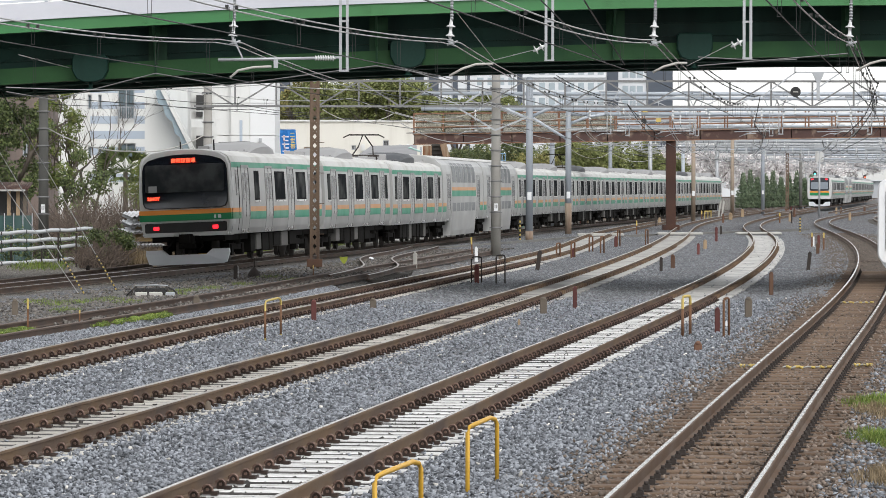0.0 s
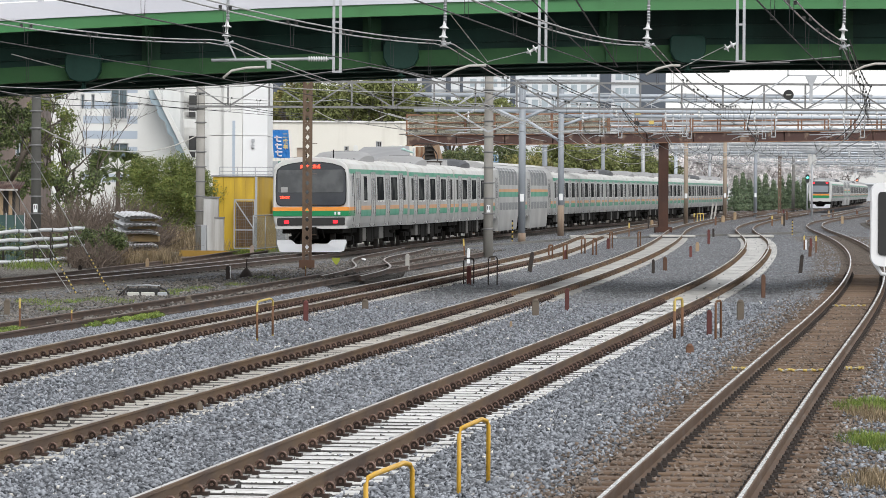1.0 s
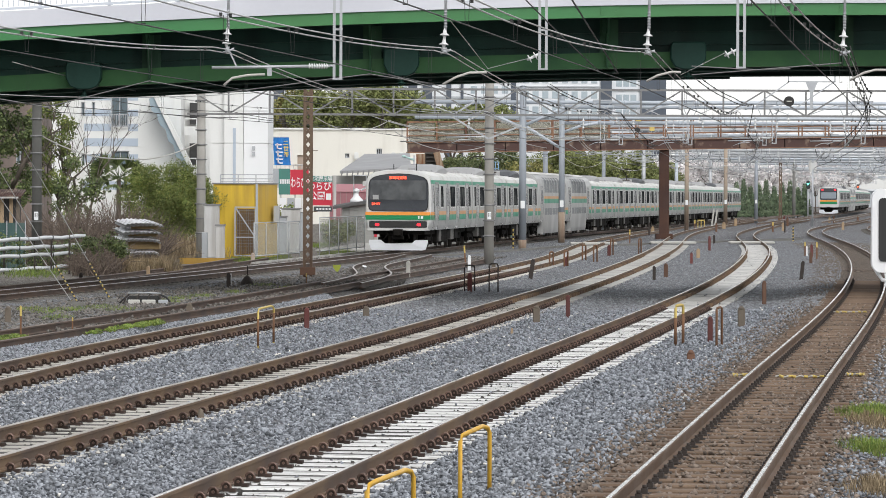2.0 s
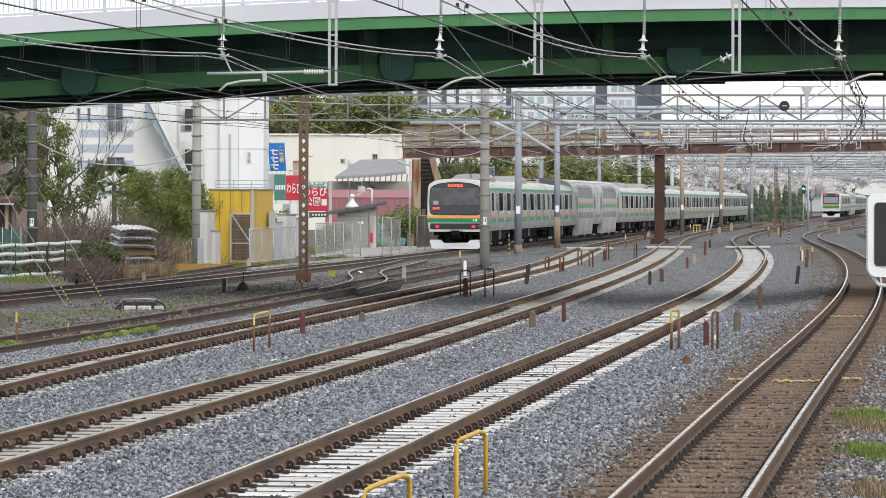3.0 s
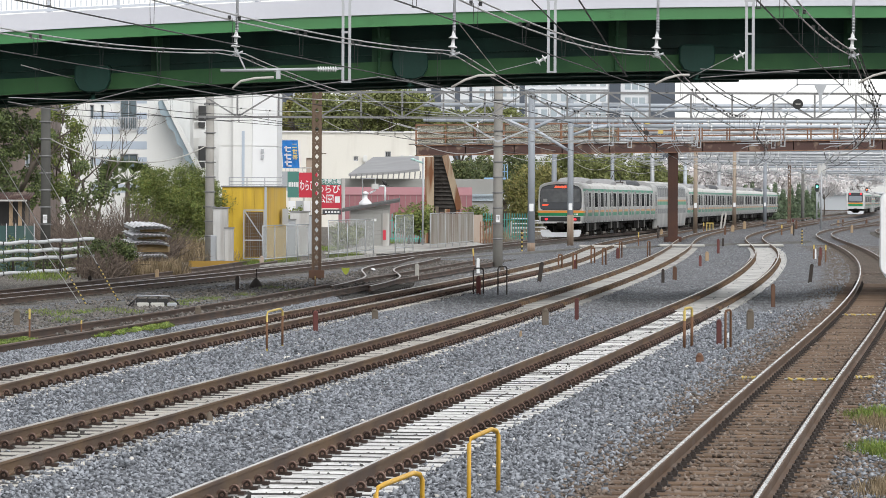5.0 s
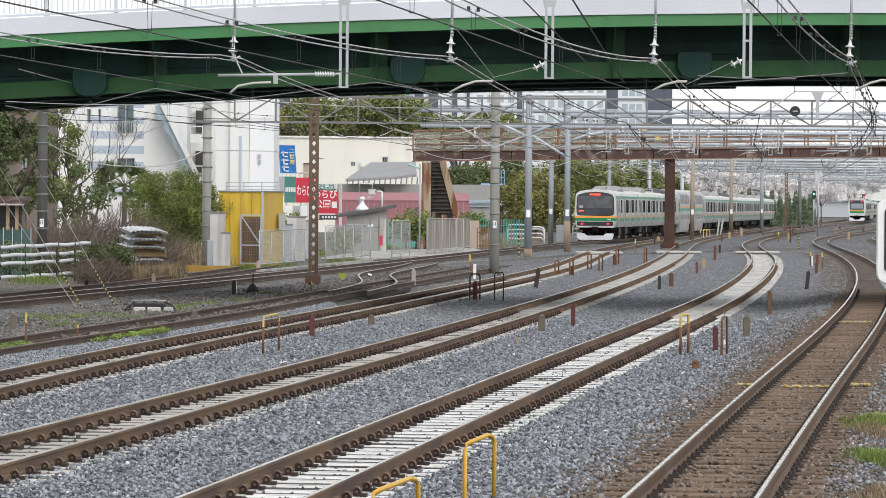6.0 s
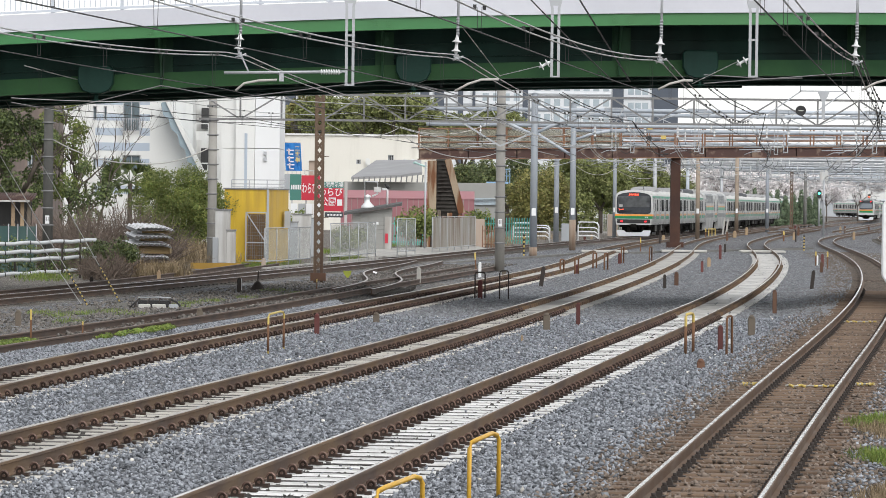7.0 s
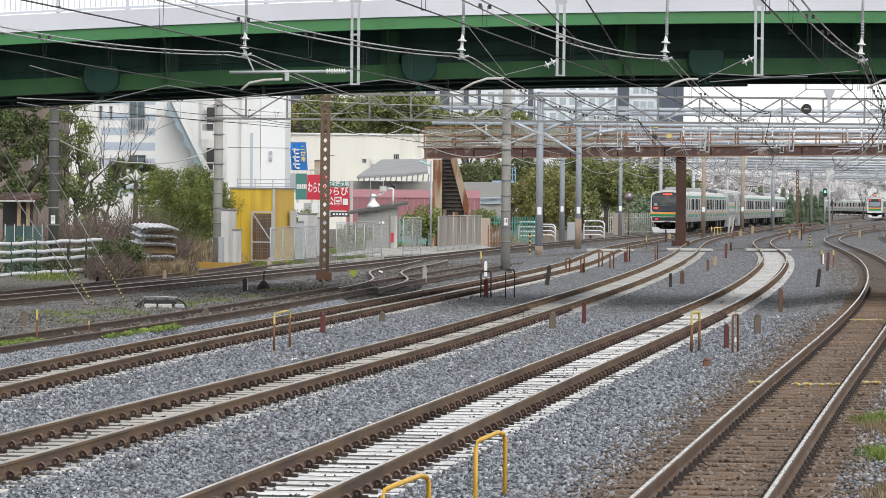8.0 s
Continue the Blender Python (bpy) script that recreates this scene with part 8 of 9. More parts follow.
def signs():
    D = 225
    s = thing("signboard", "red and green housing-park signboard with white letters", "signboard")
    block(s, "board", -8.52, -7.16, D, D + 0.12, 1.89, 3.41, SIGN_RED, "red board")
    block(s, "header", -8.52, -7.16, D, D + 0.12, 3.42, 3.81, SIGN_GREEN, "green header")
    lettering("わらび", 0.62, SIGN_WHITE, s, pose(-8.0, D - 0.01, 3.11, 90, 0, 0), "lettering", "white letters", 0.85)
    lettering("公園", 0.6, SIGN_WHITE, s, pose(-8.15, D - 0.01, 2.48, 90, 0, 0), "lettering", "white letters", 0.9)
    lettering("住宅展示場", 0.36, SIGN_WHITE, s, pose(-7.89, D - 0.01, 3.61, 90, 0, 0), "lettering", "white letters", 0.8)
    block(s, "white_square", -7.56, -7.23, D - 0.03, D - 0.004, 2.26, 2.67, SIGN_WHITE, "plain white square")
    block(s, "post", -7.08, -6.9, D, D + 0.2, -0.2, 3.85, CABINET, "white sign post")
    block(s, "post", -8.63, -8.52, D, D + 0.2, -0.2, 3.77, CABINET, "white sign post")
    block(s, "lower_board", -8.37, -7.16, D - 0.02, D + 0.1, 1.49, 1.82, ROOF_DARK, "dark lower board")
    for k in range(5):
        block(s, "text_bar", -8.19 + k * 0.2, -8.19 + k * 0.2 + 0.13, D - 0.04, D - 0.021, 1.6, 1.71, SIGN_WHITE)
    D = 228
    w = thing("signboard", "long signboard in green and red above a fence", "signboard")
    block(w, "green_board", -10.8, -10.05, D, D + 0.1, 2.59, 4.31, SIGN_GREEN, "dark green board")
    block(w, "red_board", -10.04, -8.82, D, D + 0.1, 2.59, 4.24, SIGN_RED, "red board")
    lettering("わらび住", 0.78, SIGN_WHITE, w, pose(-9.34, D - 0.01, 3.34, 90, 0, 0), "lettering", "white letters", 0.42)
    for k in range(6):
        block(w, "text_bar", -10.73 + k * 0.115, -10.73 + k * 0.115 + 0.08, D - 0.02, D - 0.004, 3.3, 3.6, SIGN_WHITE)
    for x in [-10.73, -9.79, -8.9]:
        block(w, "post", x, x + 0.12, D + 0.1, D + 0.22, -0.2, 4.31, CABINET)
    for k in range(4):
        block(w, "lower_sheet", -10.73 + k * 0.5, -10.73 + k * 0.5 + 0.44, D - 0.1, D - 0.02, 1.36, 2.37, SIGN_WHITE if k != 1 else CABINET_G, "pale notice sheet")
    block(w, "grey_backing", -11.44, -10.8, D, D + 0.1, 3.04, 4.31, CABINET_G)
    b = bmesh.new()
    for k in range(8):
        tube(b, [(-11.26 + k * 0.28, 229, 4.32), (-11.26 + k * 0.28, 229, 4.62)], 0.03, 5)
    tube(b, [(-11.34, 229, 4.58), (-8.97, 229, 4.55)], 0.04, 5)
    part("top_rail", b, CABINET, w, "white rail over the boards")
    # banner
    n = thing("banner", "tall blue banner with white and yellow marks on a pole", "banner")
    D = 215
    b = bmesh.new()
    cols = []
    x0, x1, z0, z1 = -10.57, -9.55, 4.42, 6.15
    for k in range(7):
        x = x0 + (x1 - x0) * k / 6
        cols.append([b.verts.new((x + 0.12 * (j / 6), D + 0.05 * math.sin(k * 1.3 + j * 0.7), z1 + (z0 - z1) * j / 6)) for j in range(7)])
    for k in range(6):
        for j in range(6):
            b.faces.new((cols[k][j], cols[k + 1][j], cols[k + 1][j + 1], cols[k][j + 1]))
    bmesh.ops.solidify(b, geom=b.faces[:], thickness=0.02)
    part("cloth", b, SIGN_BLUE, n, "blue cloth")
    for k, zt in enumerate((0.52, 0.98, 1.42)):        # the maker's name as plain strokes
        for xa, xb, za, zb in ((0.16, 0.6, 0.02, 0.1), (0.26, 0.35, -0.22, 0.16), (0.26, 0.58, -0.22, -0.14)):
            block(n, "white_mark", x0 + xa + 0.03 * k, x0 + xb + 0.03 * k, D - 0.1, D - 0.075, z1 - zt + za, z1 - zt + zb, SIGN_WHITE)
    for k, c in enumerate("\u4e8c\u4e16\u5e2f"):
        lettering(c, 0.34, SIGN_YELLOW, n, pose(x0 + 0.82 + 0.02 * k, D - 0.1, z1 - 0.36 - 0.36 * k, 90, 0, 0), "lettering", "yellow letter")
    b = bmesh.new()
    tube(b, [(x0 - 0.03, D, -0.2), (x0 - 0.03, D, z1 + 0.1)], 0.03, 6)
    tube(b, [(x0 - 0.03, D, z1 + 0.03), (x1 + 0.02, D, z1 + 0.03)], 0.02, 6)
    part("pole", b, CABINET, n, "thin white pole")


signs()


# stacked beams and racks on the far side of the siding
BEAM_GREY = mat("pale_beam_paint", (0.5, 0.52, 0.54), 0.6, 0, 0.12, 1.0)
TIMBER = mat("stained_timber", (0.2, 0.14, 0.065), 0.9, 0, 0.3, 2.0, piece=0.35)
SHEET_PALE = mat("pale_corrugated_sheet", (0.66, 0.67, 0.69), 0.5, 0.1, 0.15, 1.5, 20, 0.0, (0.34, 0.34, 0.34), (0.5, 0.65), 3.0)


def beam_rack():
    root = thing("beam_rack", "rack of long white steel beams on posts", "beam rack")
    D = 118
    for i, (za, zb) in enumerate(((0.91, 1.09), (0.62, 0.78), (0.33, 0.53), (-0.15, 0.08))):
        b = bmesh.new()
        pts = []
        for k in range(14):
            u = k / 13
            pts.append((-15.94 + u * 3.5999999999999996, D + u * 1.5 + i * 0.05, za + (zb - za) * u + 0.02 * math.sin(k * 1.7 + i)))
        tube(b, pts, 0.065, 8)
        beam = part("beam", b, BEAM_GREY, root, "white steel beam")
        for k in (2, 5, 9, 11):
            b = bmesh.new()
            p, q = Vector(pts[k]), Vector(pts[k + 1])
            tube(b, [p, p.lerp(q, 0.12)], 0.071, 8)
            part("strap", b, BLACK, beam, "dark strap")
    for x in [-15.09, -14.04, -13.46, -12.84]:
        b = bmesh.new()
        bar(b, (x, D + 0.9, -0.3), (x, D + 0.9, 0.95), 0.06)
        part("post", b, POST_DARK, root, "dark rack post")
    s = thing("corrugated_stack", "stack of corrugated steel sheets seen end-on", "sheet stack")
    D = 121
    rng = random.Random(41)
    for i, (top, x0, x1) in enumerate(((1.52, -11.2, -9.82), (1.24, -11.24, -9.86), (0.96, -11.3, -9.92), (0.52, -11.0, -9.95))):
        for k in range(3):
            b = bmesh.new()
            st = []
            n = 84
            lift, turn = rng.uniform(-0.02, 0.02), rng.uniform(0, 6)
            for q in range(n + 1):
                u = q / n
                x = x0 + u * (x1 - x0) + 0.03 * k
                z = top - 0.035 * k + 0.024 * math.sin(u * math.tau * 9 + turn) + lift - 0.3 * max(0, u - 0.78) - 0.22 * max(0, 0.3 - u) + 0.02 * math.sin(u * 3 + turn)
                st.append([b.verts.new((x, D, z)), b.verts.new((x - 0.5, D + 2.2, z + 0.13)), b.verts.new((x - 0.5, D + 2.2, z + 0.145)), b.verts.new((x, D, z + 0.015))])
            for a, c in zip(st[:-1], st[1:]):
                for q in range(4):
                    b.faces.new((a[q], a[(q + 1) % 4], c[(q + 1) % 4], c[q]))
            b.faces.new(st[0])
            b.faces.new(st[-1][::-1])
            part("sheet", b, SHEET_PALE if k == 0 else DULL_STEEL, s, "pale corrugated sheet" if k == 0 else "dark corrugated sheet")
    for k, (x, z, w, h) in enumerate(((-10.5, 0.74, 1.1, 0.26), (-10.55, 1.11, 1.0, 0.1), (-10.5, 1.37, 0.9, 0.08), (-10.45, 0.1, 0.9, 0.36))):
        b = bmesh.new()
        box(b, (x, D + 0.7, z), (w, 0.9, h))
        bmesh.ops.bevel(b, geom=b.edges[:], offset=0.015, segments=1, affect="EDGES")
        part("timber", b, TIMBER, s, "yellow-brown timber packing")


beam_rack()


def left_yard():
    h = thing("lean_to", "weathered lean-to with a rusty roof", "shed")
    D = 140
    for k in range(16):
        b = bmesh.new()
        x = -18.68 + k * 0.105
        tube(b, [(x, D - 0.4, 2.43), (x, D + 1.6, 2.7)], 0.05, 6)
        part("roof_rib", b, RUST, h, "rusty roof rib")
    block(h, "wall", -18.68, -17.26, D + 1.4, D + 1.5, -0.2, 2.57, DARK_IN)
    for x in [-17.58, -17.3, -17.95]:
        block(h, "post", x, x + 0.14, D, D + 0.14, -0.2, 2.43, POST_TAN if x < -17.4 else POST_WOOD)
    block(h, "gutter", -18.68, -17.17, D - 0.5, D - 0.4, 2.36, 2.43, CABINET)
    f = thing("net_fence", "teal netting fence on thin posts", "fence")
    D = 127
    block(f, "netting", -16.74, -15.36, D, D + 0.02, -0.2, 1.48, TARP)
    for k in range(5):
        x = -16.7 + k * 0.34
        b = bmesh.new()
        tube(b, [(x, D - 0.03, -0.3), (x, D - 0.03, 1.56)], 0.02, 6)
        part("post", b, GALV, f)
    t = thing("tan_house", "brown-walled house behind the trees", "building")
    D = 175
    holes = [(-21.63, -21.23, 4.07, 4.93)]
    walled(t, "wall", -24.21, -20.71, -0.2, 8.5, D, 0.2, holes, HOUSE_TAN, "brown rendered wall")
    window(t, *holes[0], D, 1)
    block(t, "roof", -24.21, -20.66, D - 0.3, D + 8, 8.5, 8.7, ROOF_GREY)
    block(t, "side_wall", -20.77, -20.71, D + 0.2, D + 8, -0.2, 8.5, HOUSE_TAN)


left_yard()


GUARD_YELLOW = mat("faded_yellow_guard", (0.4, 0.3, 0.09), 0.7, 0, 0.2, 3)


# striped guards and stays
def stay(top, bottom, guard):
    root = thing("guy_wire", "steel guy wire with a yellow and black striped guard", "guy wire", group="guy wires")
    a, c = Vector(top), Vector(bottom)
    b = bmesh.new()
    tube(b, [a, c], 0.012, 5)
    part("wire", b, WIRE_L, root)
    b = bmesh.new()
    tube(b, [c, c.lerp(a, guard)], 0.02, 8)
    g = part("guard", b, GUARD_YELLOW, root, "yellow guard with black bands")
    for k in range(1, 22, 2):
        b = bmesh.new()
        tube(b, [c.lerp(a, guard * k / 22), c.lerp(a, guard * (k + 1) / 22)], 0.0215, 8)
        part("black_band", b, BLACK, g, "black band")
    b = bmesh.new()
    box(b, (c.x, c.y, -0.15), (0.25, 0.25, 0.14))
    part("anchor", b, CONCRETE, root)


stay((-13.28, 96.0, 4.79), (*(-8.76, 83.4), -0.15), 0.19)
stay((-13.5, 100.0, 6.19), (*(-8.27, 86.4), -0.15), 0.15)
stay((-13.0, 94.0, 3.81), (*(-8.95, 83.9), -0.15), 0.02)


# ---------------------------------------------------------------- footbridge and far side
def footbridge():
    root = thing("footbridge", "rusty brown steel footbridge with mesh railings over the tracks", "footbridge")
    a, c = Vector((-2.19, 216.0, 5.56)), Vector((34.83, 232.0, 6.4))
    d = c - a

    def along(u, z=0.0, back=0.0):
        p = a + d * u
        return Vector((p.x, p.y + back, p.z + z))
    # girders of plates in different states of rust
    for side in (0.0, 2.2):
        for k in range(12):
            b = bmesh.new()
            p, q = along(k / 12 + 0.001, 0, side), along((k + 1) / 12 - 0.001, 0, side)
            bar(b, p, q, 0.16, 0.6)
            part("girder_plate", b, RUST, root, "rusty girder plate")
    b = bmesh.new()
    for z in (0.32, -0.32):
        bar(b, along(0, z), along(1, z), 0.34, 0.06)
    part("flange", b, RUST_LIGHT, root)
    b = bmesh.new()
    bar(b, along(0, 0.42, 1.1), along(1, 0.42, 1.1), 2.4, 0.06)
    part("deck", b, CONCRETE, root, "grey deck")
    for side in (0.0, 2.2):
        r = bmesh.new()
        for z in (0.75, 1.1, 1.62):
            bar(r, along(0, z, side), along(1, z, side), 0.055)
        rail = part("railing", r, RUST_LIGHT, root, "rusty railing")
        for k in range(21):
            b = bmesh.new()
            p = along(k / 20, 0.4, side)
            bar(b, p, p + Vector((0, 0, 1.26)), 0.09)
            part("railing_post", b, RUST_LIGHT, rail)
        for k in range(7):
            b = bmesh.new()
            p, q = along(k / 20 + 0.003, 1.0, side + 0.05), along((k + 1) / 20 - 0.003, 1.0, side + 0.05)
            bar(b, p, q, 0.01, 1.1)
            part("mesh_panel", b, FOOT_MESH, rail, "dull brown mesh panel")
    # stair tower at the near end
    px0, px1 = -1.61, -1.05
    b = bmesh.new()
    prism(b, [(px0, 215.0), (px1, 215.0), (px1, 217.6), (px0, 217.6)], -0.3, a.z - 0.4)
    part("pillar", b, STREAKED, root, "rust-streaked steel pillar")
    s0, s1 = Vector((-0.35, 216.0, 5.28)), Vector((0.57, 216.0, 1.88))
    for side in (0.0, 2.0):
        b = bmesh.new()
        bar(b, s0 + Vector((0, side, 0)), s1 + Vector((0, side, 0)), 0.12, 0.42)
        part("stair_string", b, STREAKED, root, "sloping rusty stair side")
    for k in range(14):
        p = s0.lerp(s1, k / 14)
        b = bmesh.new()
        box(b, ((px1 + p.x) / 2, p.y + 0.05, p.z - 0.1), (p.x - px1 + 0.1, 0.16, 0.06))
        part("stair_tread", b, STAIR_DARK, root, "dark stair tread")
    b = bmesh.new()
    lo, hi = ([b.verts.new((x, y, z)) for x, z in ((px1, 1.2), (0.62, 1.2), (s1.x, s1.z), (s0.x, s0.z), (px1, s0.z))] for y in (216.1, 216.3))
    for k in range(5):
        b.faces.new((lo[k], lo[(k + 1) % 5], hi[(k + 1) % 5], hi[k]))
    b.faces.new(lo)
    b.faces.new(hi[::-1])
    part("stair_back", b, STAIR_DARK, root, "dark back of the stair")
    rng = random.Random(17)
    for x, w, z1, mt in ((-0.86, 0.22, 2.05, POST_WOOD), (-0.55, 0.3, 1.7, RUST_LIGHT), (-0.2, 0.34, 1.9, STREAKED), (0.16, 0.3, 1.6, RUST_LIGHT), (0.45, 0.26, 1.8, STREAKED)):
        b = bmesh.new()
        prism(b, [(x - w / 2, 215.3), (x + w / 2, 215.3 + rng.uniform(0, 0.3)), (x + w / 2, 216.4), (x - w / 2, 216.4)], -0.3, z1)
        bmesh.ops.bevel(b, geom=b.edges[:], offset=0.03, segments=1, affect="EDGES")
        part("stair_base", b, mt, root, "crumbling rusty stair base")
    # middle column
    x = 14.4
    b = bmesh.new()
    box(b, (x, 223.5 , 2.7), (0.624, 0.6, 6.2))
    part("column", b, COLUMN_RUST, root, "thick rust-brown column")
    b = bmesh.new()
    box(b, (x, 223.5, -0.05), (1.1, 1.0, 0.4))
    part("footing", b, COLUMN_RUST, root)


FOOT_MESH = mat("brown_mesh_panel", (0.27, 0.26, 0.21), 0.9, 0, 0.2, 1.0)
FOOT_MESH.node_tree.nodes["Principled BSDF"].inputs["Alpha"].default_value = 0.42
STREAKED = mat("orange_rust_streaks", (0.34, 0.27, 0.19), 0.85, 0, 0.3, 0.8, 20, 0.2, (0.17, 0.07, 0.03), (0.44, 0.58), 3.2, streaks=True)
STAIR_DARK = mat("dark_stair_steel", (0.065, 0.06, 0.054), 0.9, 0, 0.25, 1.5, 20, 0.2, (0.04, 0.034, 0.03), second_scale=2.0)
footbridge()

# distant blocks of flats
TOWER_W = mat("far_white_facade", (0.66, 0.68, 0.7), 0.8, 0, 0.05, 0.1)
TOWER_D = mat("far_dark_facade", (0.07, 0.085, 0.11), 0.6, 0, 0.1, 0.1)
TOWER_P = mat("far_pale_pane", (0.36, 0.42, 0.46), 0.3, 0, 0.2, 0.3)
TOWER_G = mat("far_grey_facade", (0.4, 0.42, 0.44), 0.8, 0, 0.05, 0.1)


def tower(x0, x1, y, z1, stripes, label):
    root = thing("apartment_block", label, "building", group="distant blocks of flats")
    block(root, "wall", x0, x1, y, y + 15, -0.2, z1, TOWER_W)
    for a, c in stripes:
        block(root, "dark_bay", x0 + (x1 - x0) * a, x0 + (x1 - x0) * c, y - 0.3, y - 0.01, -0.2, z1 + 0.1, TOWER_D, "dark vertical bay")
    floors = int(z1 / 3)
    free = [u for u in np.linspace(0.06, 0.94, 9) if not any(a - 0.05 <= u <= c + 0.05 for a, c in stripes)]
    for k in range(max(floors - 5, 1), floors):
        for u in free:
            x = x0 + (x1 - x0) * u
            block(root, "window", x - 0.6, x + 0.6, y - 0.06, y - 0.005, k * 3 + 0.9, k * 3 + 2.3, TOWER_P)
        block(root, "balcony", x0, x1, y - 0.25, y - 0.02, k * 3 + 0.1, k * 3 + 0.35, TOWER_G)
    block(root, "roof_edge", x0 - 0.1, x1 + 0.1, y - 0.3, y + 15, z1, z1 + 0.4, TOWER_G)


for x0, x1, y, z, st, lab in [(-4.9, 12.89, 650, 28, [(0.066, 0.168), (0.317, 0.371), (0.47, 0.5)], 'white block of flats with dark bays'), (13.49, 30.99, 680, 30, [(0.0, 0.06)], 'white block of flats with rows of windows'), (32.13, 45.44, 700, 32, [(0.0, 0.17), (0.6, 1.0)], 'white block of flats with dark bays'), (-15.11, -4.09, 640, 25, [(0.05, 0.3), (0.8, 0.95)], 'pale block of flats with dark glazing'), (-30.1, -24.98, 600, 21, [(0.1, 0.5)], 'white block with a dark band')]:
    tower(x0, x1, y, z, st, lab)
far = thing("far_hall", "long low grey hall behind the far tracks", "building")
block(far, "wall", 88.18, 125.82, 980, 992, -0.2, 4.6, TOWER_G)
block(far, "roof", 87.51, 126.5, 979, 993, 4.6, 5.0, TOWER_W)
far = thing("far_hall", "pale low building beyond the bend", "building")
block(far, "wall", 60, 110, 1010, 1022, -0.2, 5.6, TOWER_W)
block(far, "roof", 59, 111, 1009, 1023, 5.6, 6.0, TOWER_G)


# signals
def signal(x, y, z, colour, label, base=0.0):
    root = thing("railway_signal", label, "signal", pose(x, y, 0))
    b = bmesh.new()
    tube(b, [(0, 0.15, -0.3), (0, 0.15, z + 0.6)], 0.09, 8)
    part("mast", b, GALV, root)
    b = bmesh.new()
    face_plate(b, rounded(0.5, 1.05, 0.22), -0.06, 0.06, z)
    part("back_plate", b, BLACK, root, "black rounded signal head")
    b = bmesh.new()
    tube(b, [(0, -0.12, z + 0.1), (0, -0.06, z + 0.1)], 0.13, 12)
    part("lamp", b, colour, root, "lit signal lamp")


signal(45.15, 425, 4.12, glow("green_signal", (0.1, 1.0, 0.75), 3.0), "railway signal that shows green")
signal(77.22, 640, 4.51, glow("red_signal", (1.0, 0.12, 0.05), 4.0), "railway signal that shows red")
mast = thing("disc_mast", "tall grey mast with two white oval plates", "mast", pose(35.49, 330, 0))
b = bmesh.new()
tube(b, [(0, 0, -0.3), (0, 0, 5.87)], 0.09, 8)
part("mast", b, GALV, mast)
for s in (-1, 1):
    b = bmesh.new()
    face_plate(b, [(0.2 * math.cos(k * math.tau / 16) + s * 0.21, 0.58 * math.sin(k * math.tau / 16)) for k in range(16)], -0.15, -0.1, 5.55)
    part("oval_plate", b, CABINET, mast, "white oval plate")

# yard clutter on the far side of the main line
BLUE_PAINT = mat("pale_blue_paint", (0.25, 0.42, 0.62), 0.5, 0, 0.08, 1.0)


def rail_cage(x, y, w, h, label):
    root = thing("pipe_barrier", label, "barrier", pose(x, y, 0), "pipe barriers")
    for z in (0.25, 0.55, 0.85, h):
        b = bmesh.new()
        tube(b, [(-w / 2, 0, z), (w * 0.3, 0.1, z), (w * 0.45, 0.1, z - 0.12), (w / 2, 0.1, z - 0.4)], 0.045, 6)
        part("pipe", b, WHITE, root, "white bent pipe")
    for s in (-1, 1):
        b = bmesh.new()
        tube(b, [(s * w / 2, 0, -0.25), (s * w / 2, 0, h * 0.8), (s * w / 2 - s * 0.15, 0, h)], 0.05, 6)
        part("post", b, WHITE, root, "white bent post")


rail_cage(4.99, 238, 1.6, 1.2, "white pipe barrier beside the tracks")
rail_cage(9.85, 250, 1.5, 1.25, "white pipe barrier beside the tracks")
rail_cage(6.2, 245, 1.4, 1.0, "white pipe barrier beside the tracks")


def picket(x0, x1, y, h, material, label, n):
    root = thing("picket_fence", label, "fence", group="low fences")
    for z in (0.1, h * 0.8):
        b = bmesh.new()
        bar(b, (x0, y, z), (x1, y, z), 0.05)
        rail = part("rail", b, material, root)
    b = bmesh.new()
    box(b, (0, 0, h / 2), (0.07, 0.04, h + 0.2))
    me = done(b, "picket", material)
    for k in range(n):
        part("picket", me, None, rail, m=pose(x0 + (x1 - x0) * k / (n - 1), y, 0))


picket(13.3, 17.4, 305, 1.6, CABINET, "pale picket fence beside the hedge", 24)
picket(-3.89, -1.7, 212, 1.5, TEAL, "teal wire fence behind the shed", 16)
picket(1.33, 5.22, 226, 1.5, TEAL, "teal wire fence beside the path", 24)
picket(1.78, 2.47, 205, 1.1, RUST_LIGHT, "rusty low barrier beside the line", 5)
mirror = thing("traffic_mirror", "round traffic mirror on an orange post", "mirror", pose(14.7, 298, 0))
b = bmesh.new()
tube(b, [(0, 0, -0.3), (0, 0, 3.2)], 0.05, 8)
part("post", b, RUST_LIGHT, mirror)
b = bmesh.new()
lathe(b, [(0.02, 0.0), (0.3, 0.02), (0.4, 0.05), (0.4, 0.06), (0.02, 0.07)], 20, pose(0, -0.08, 3.1, 90, 0, 0))
part("mirror_dish", b, mat("dull_mirror_dish", (0.2, 0.19, 0.18), 0.3, 0.6, 0.1), mirror, "dull round mirror")
b = bmesh.new()
tube(b, [(0.42 * math.cos(k * math.tau / 20), -0.1, 3.1 + 0.42 * math.sin(k * math.tau / 20)) for k in range(21)], 0.035, 6)
part("mirror_rim", b, RUST_LIGHT, mirror, "brownish orange rim")
hedge = leaves_mesh("hedge", [(LINES["a"](y) - 5.2, y, 1.5, 1.3, 4.0, 1.6) for y in range(312, 400, 9)], 9000, 0.28, L_CONIFER, 300)
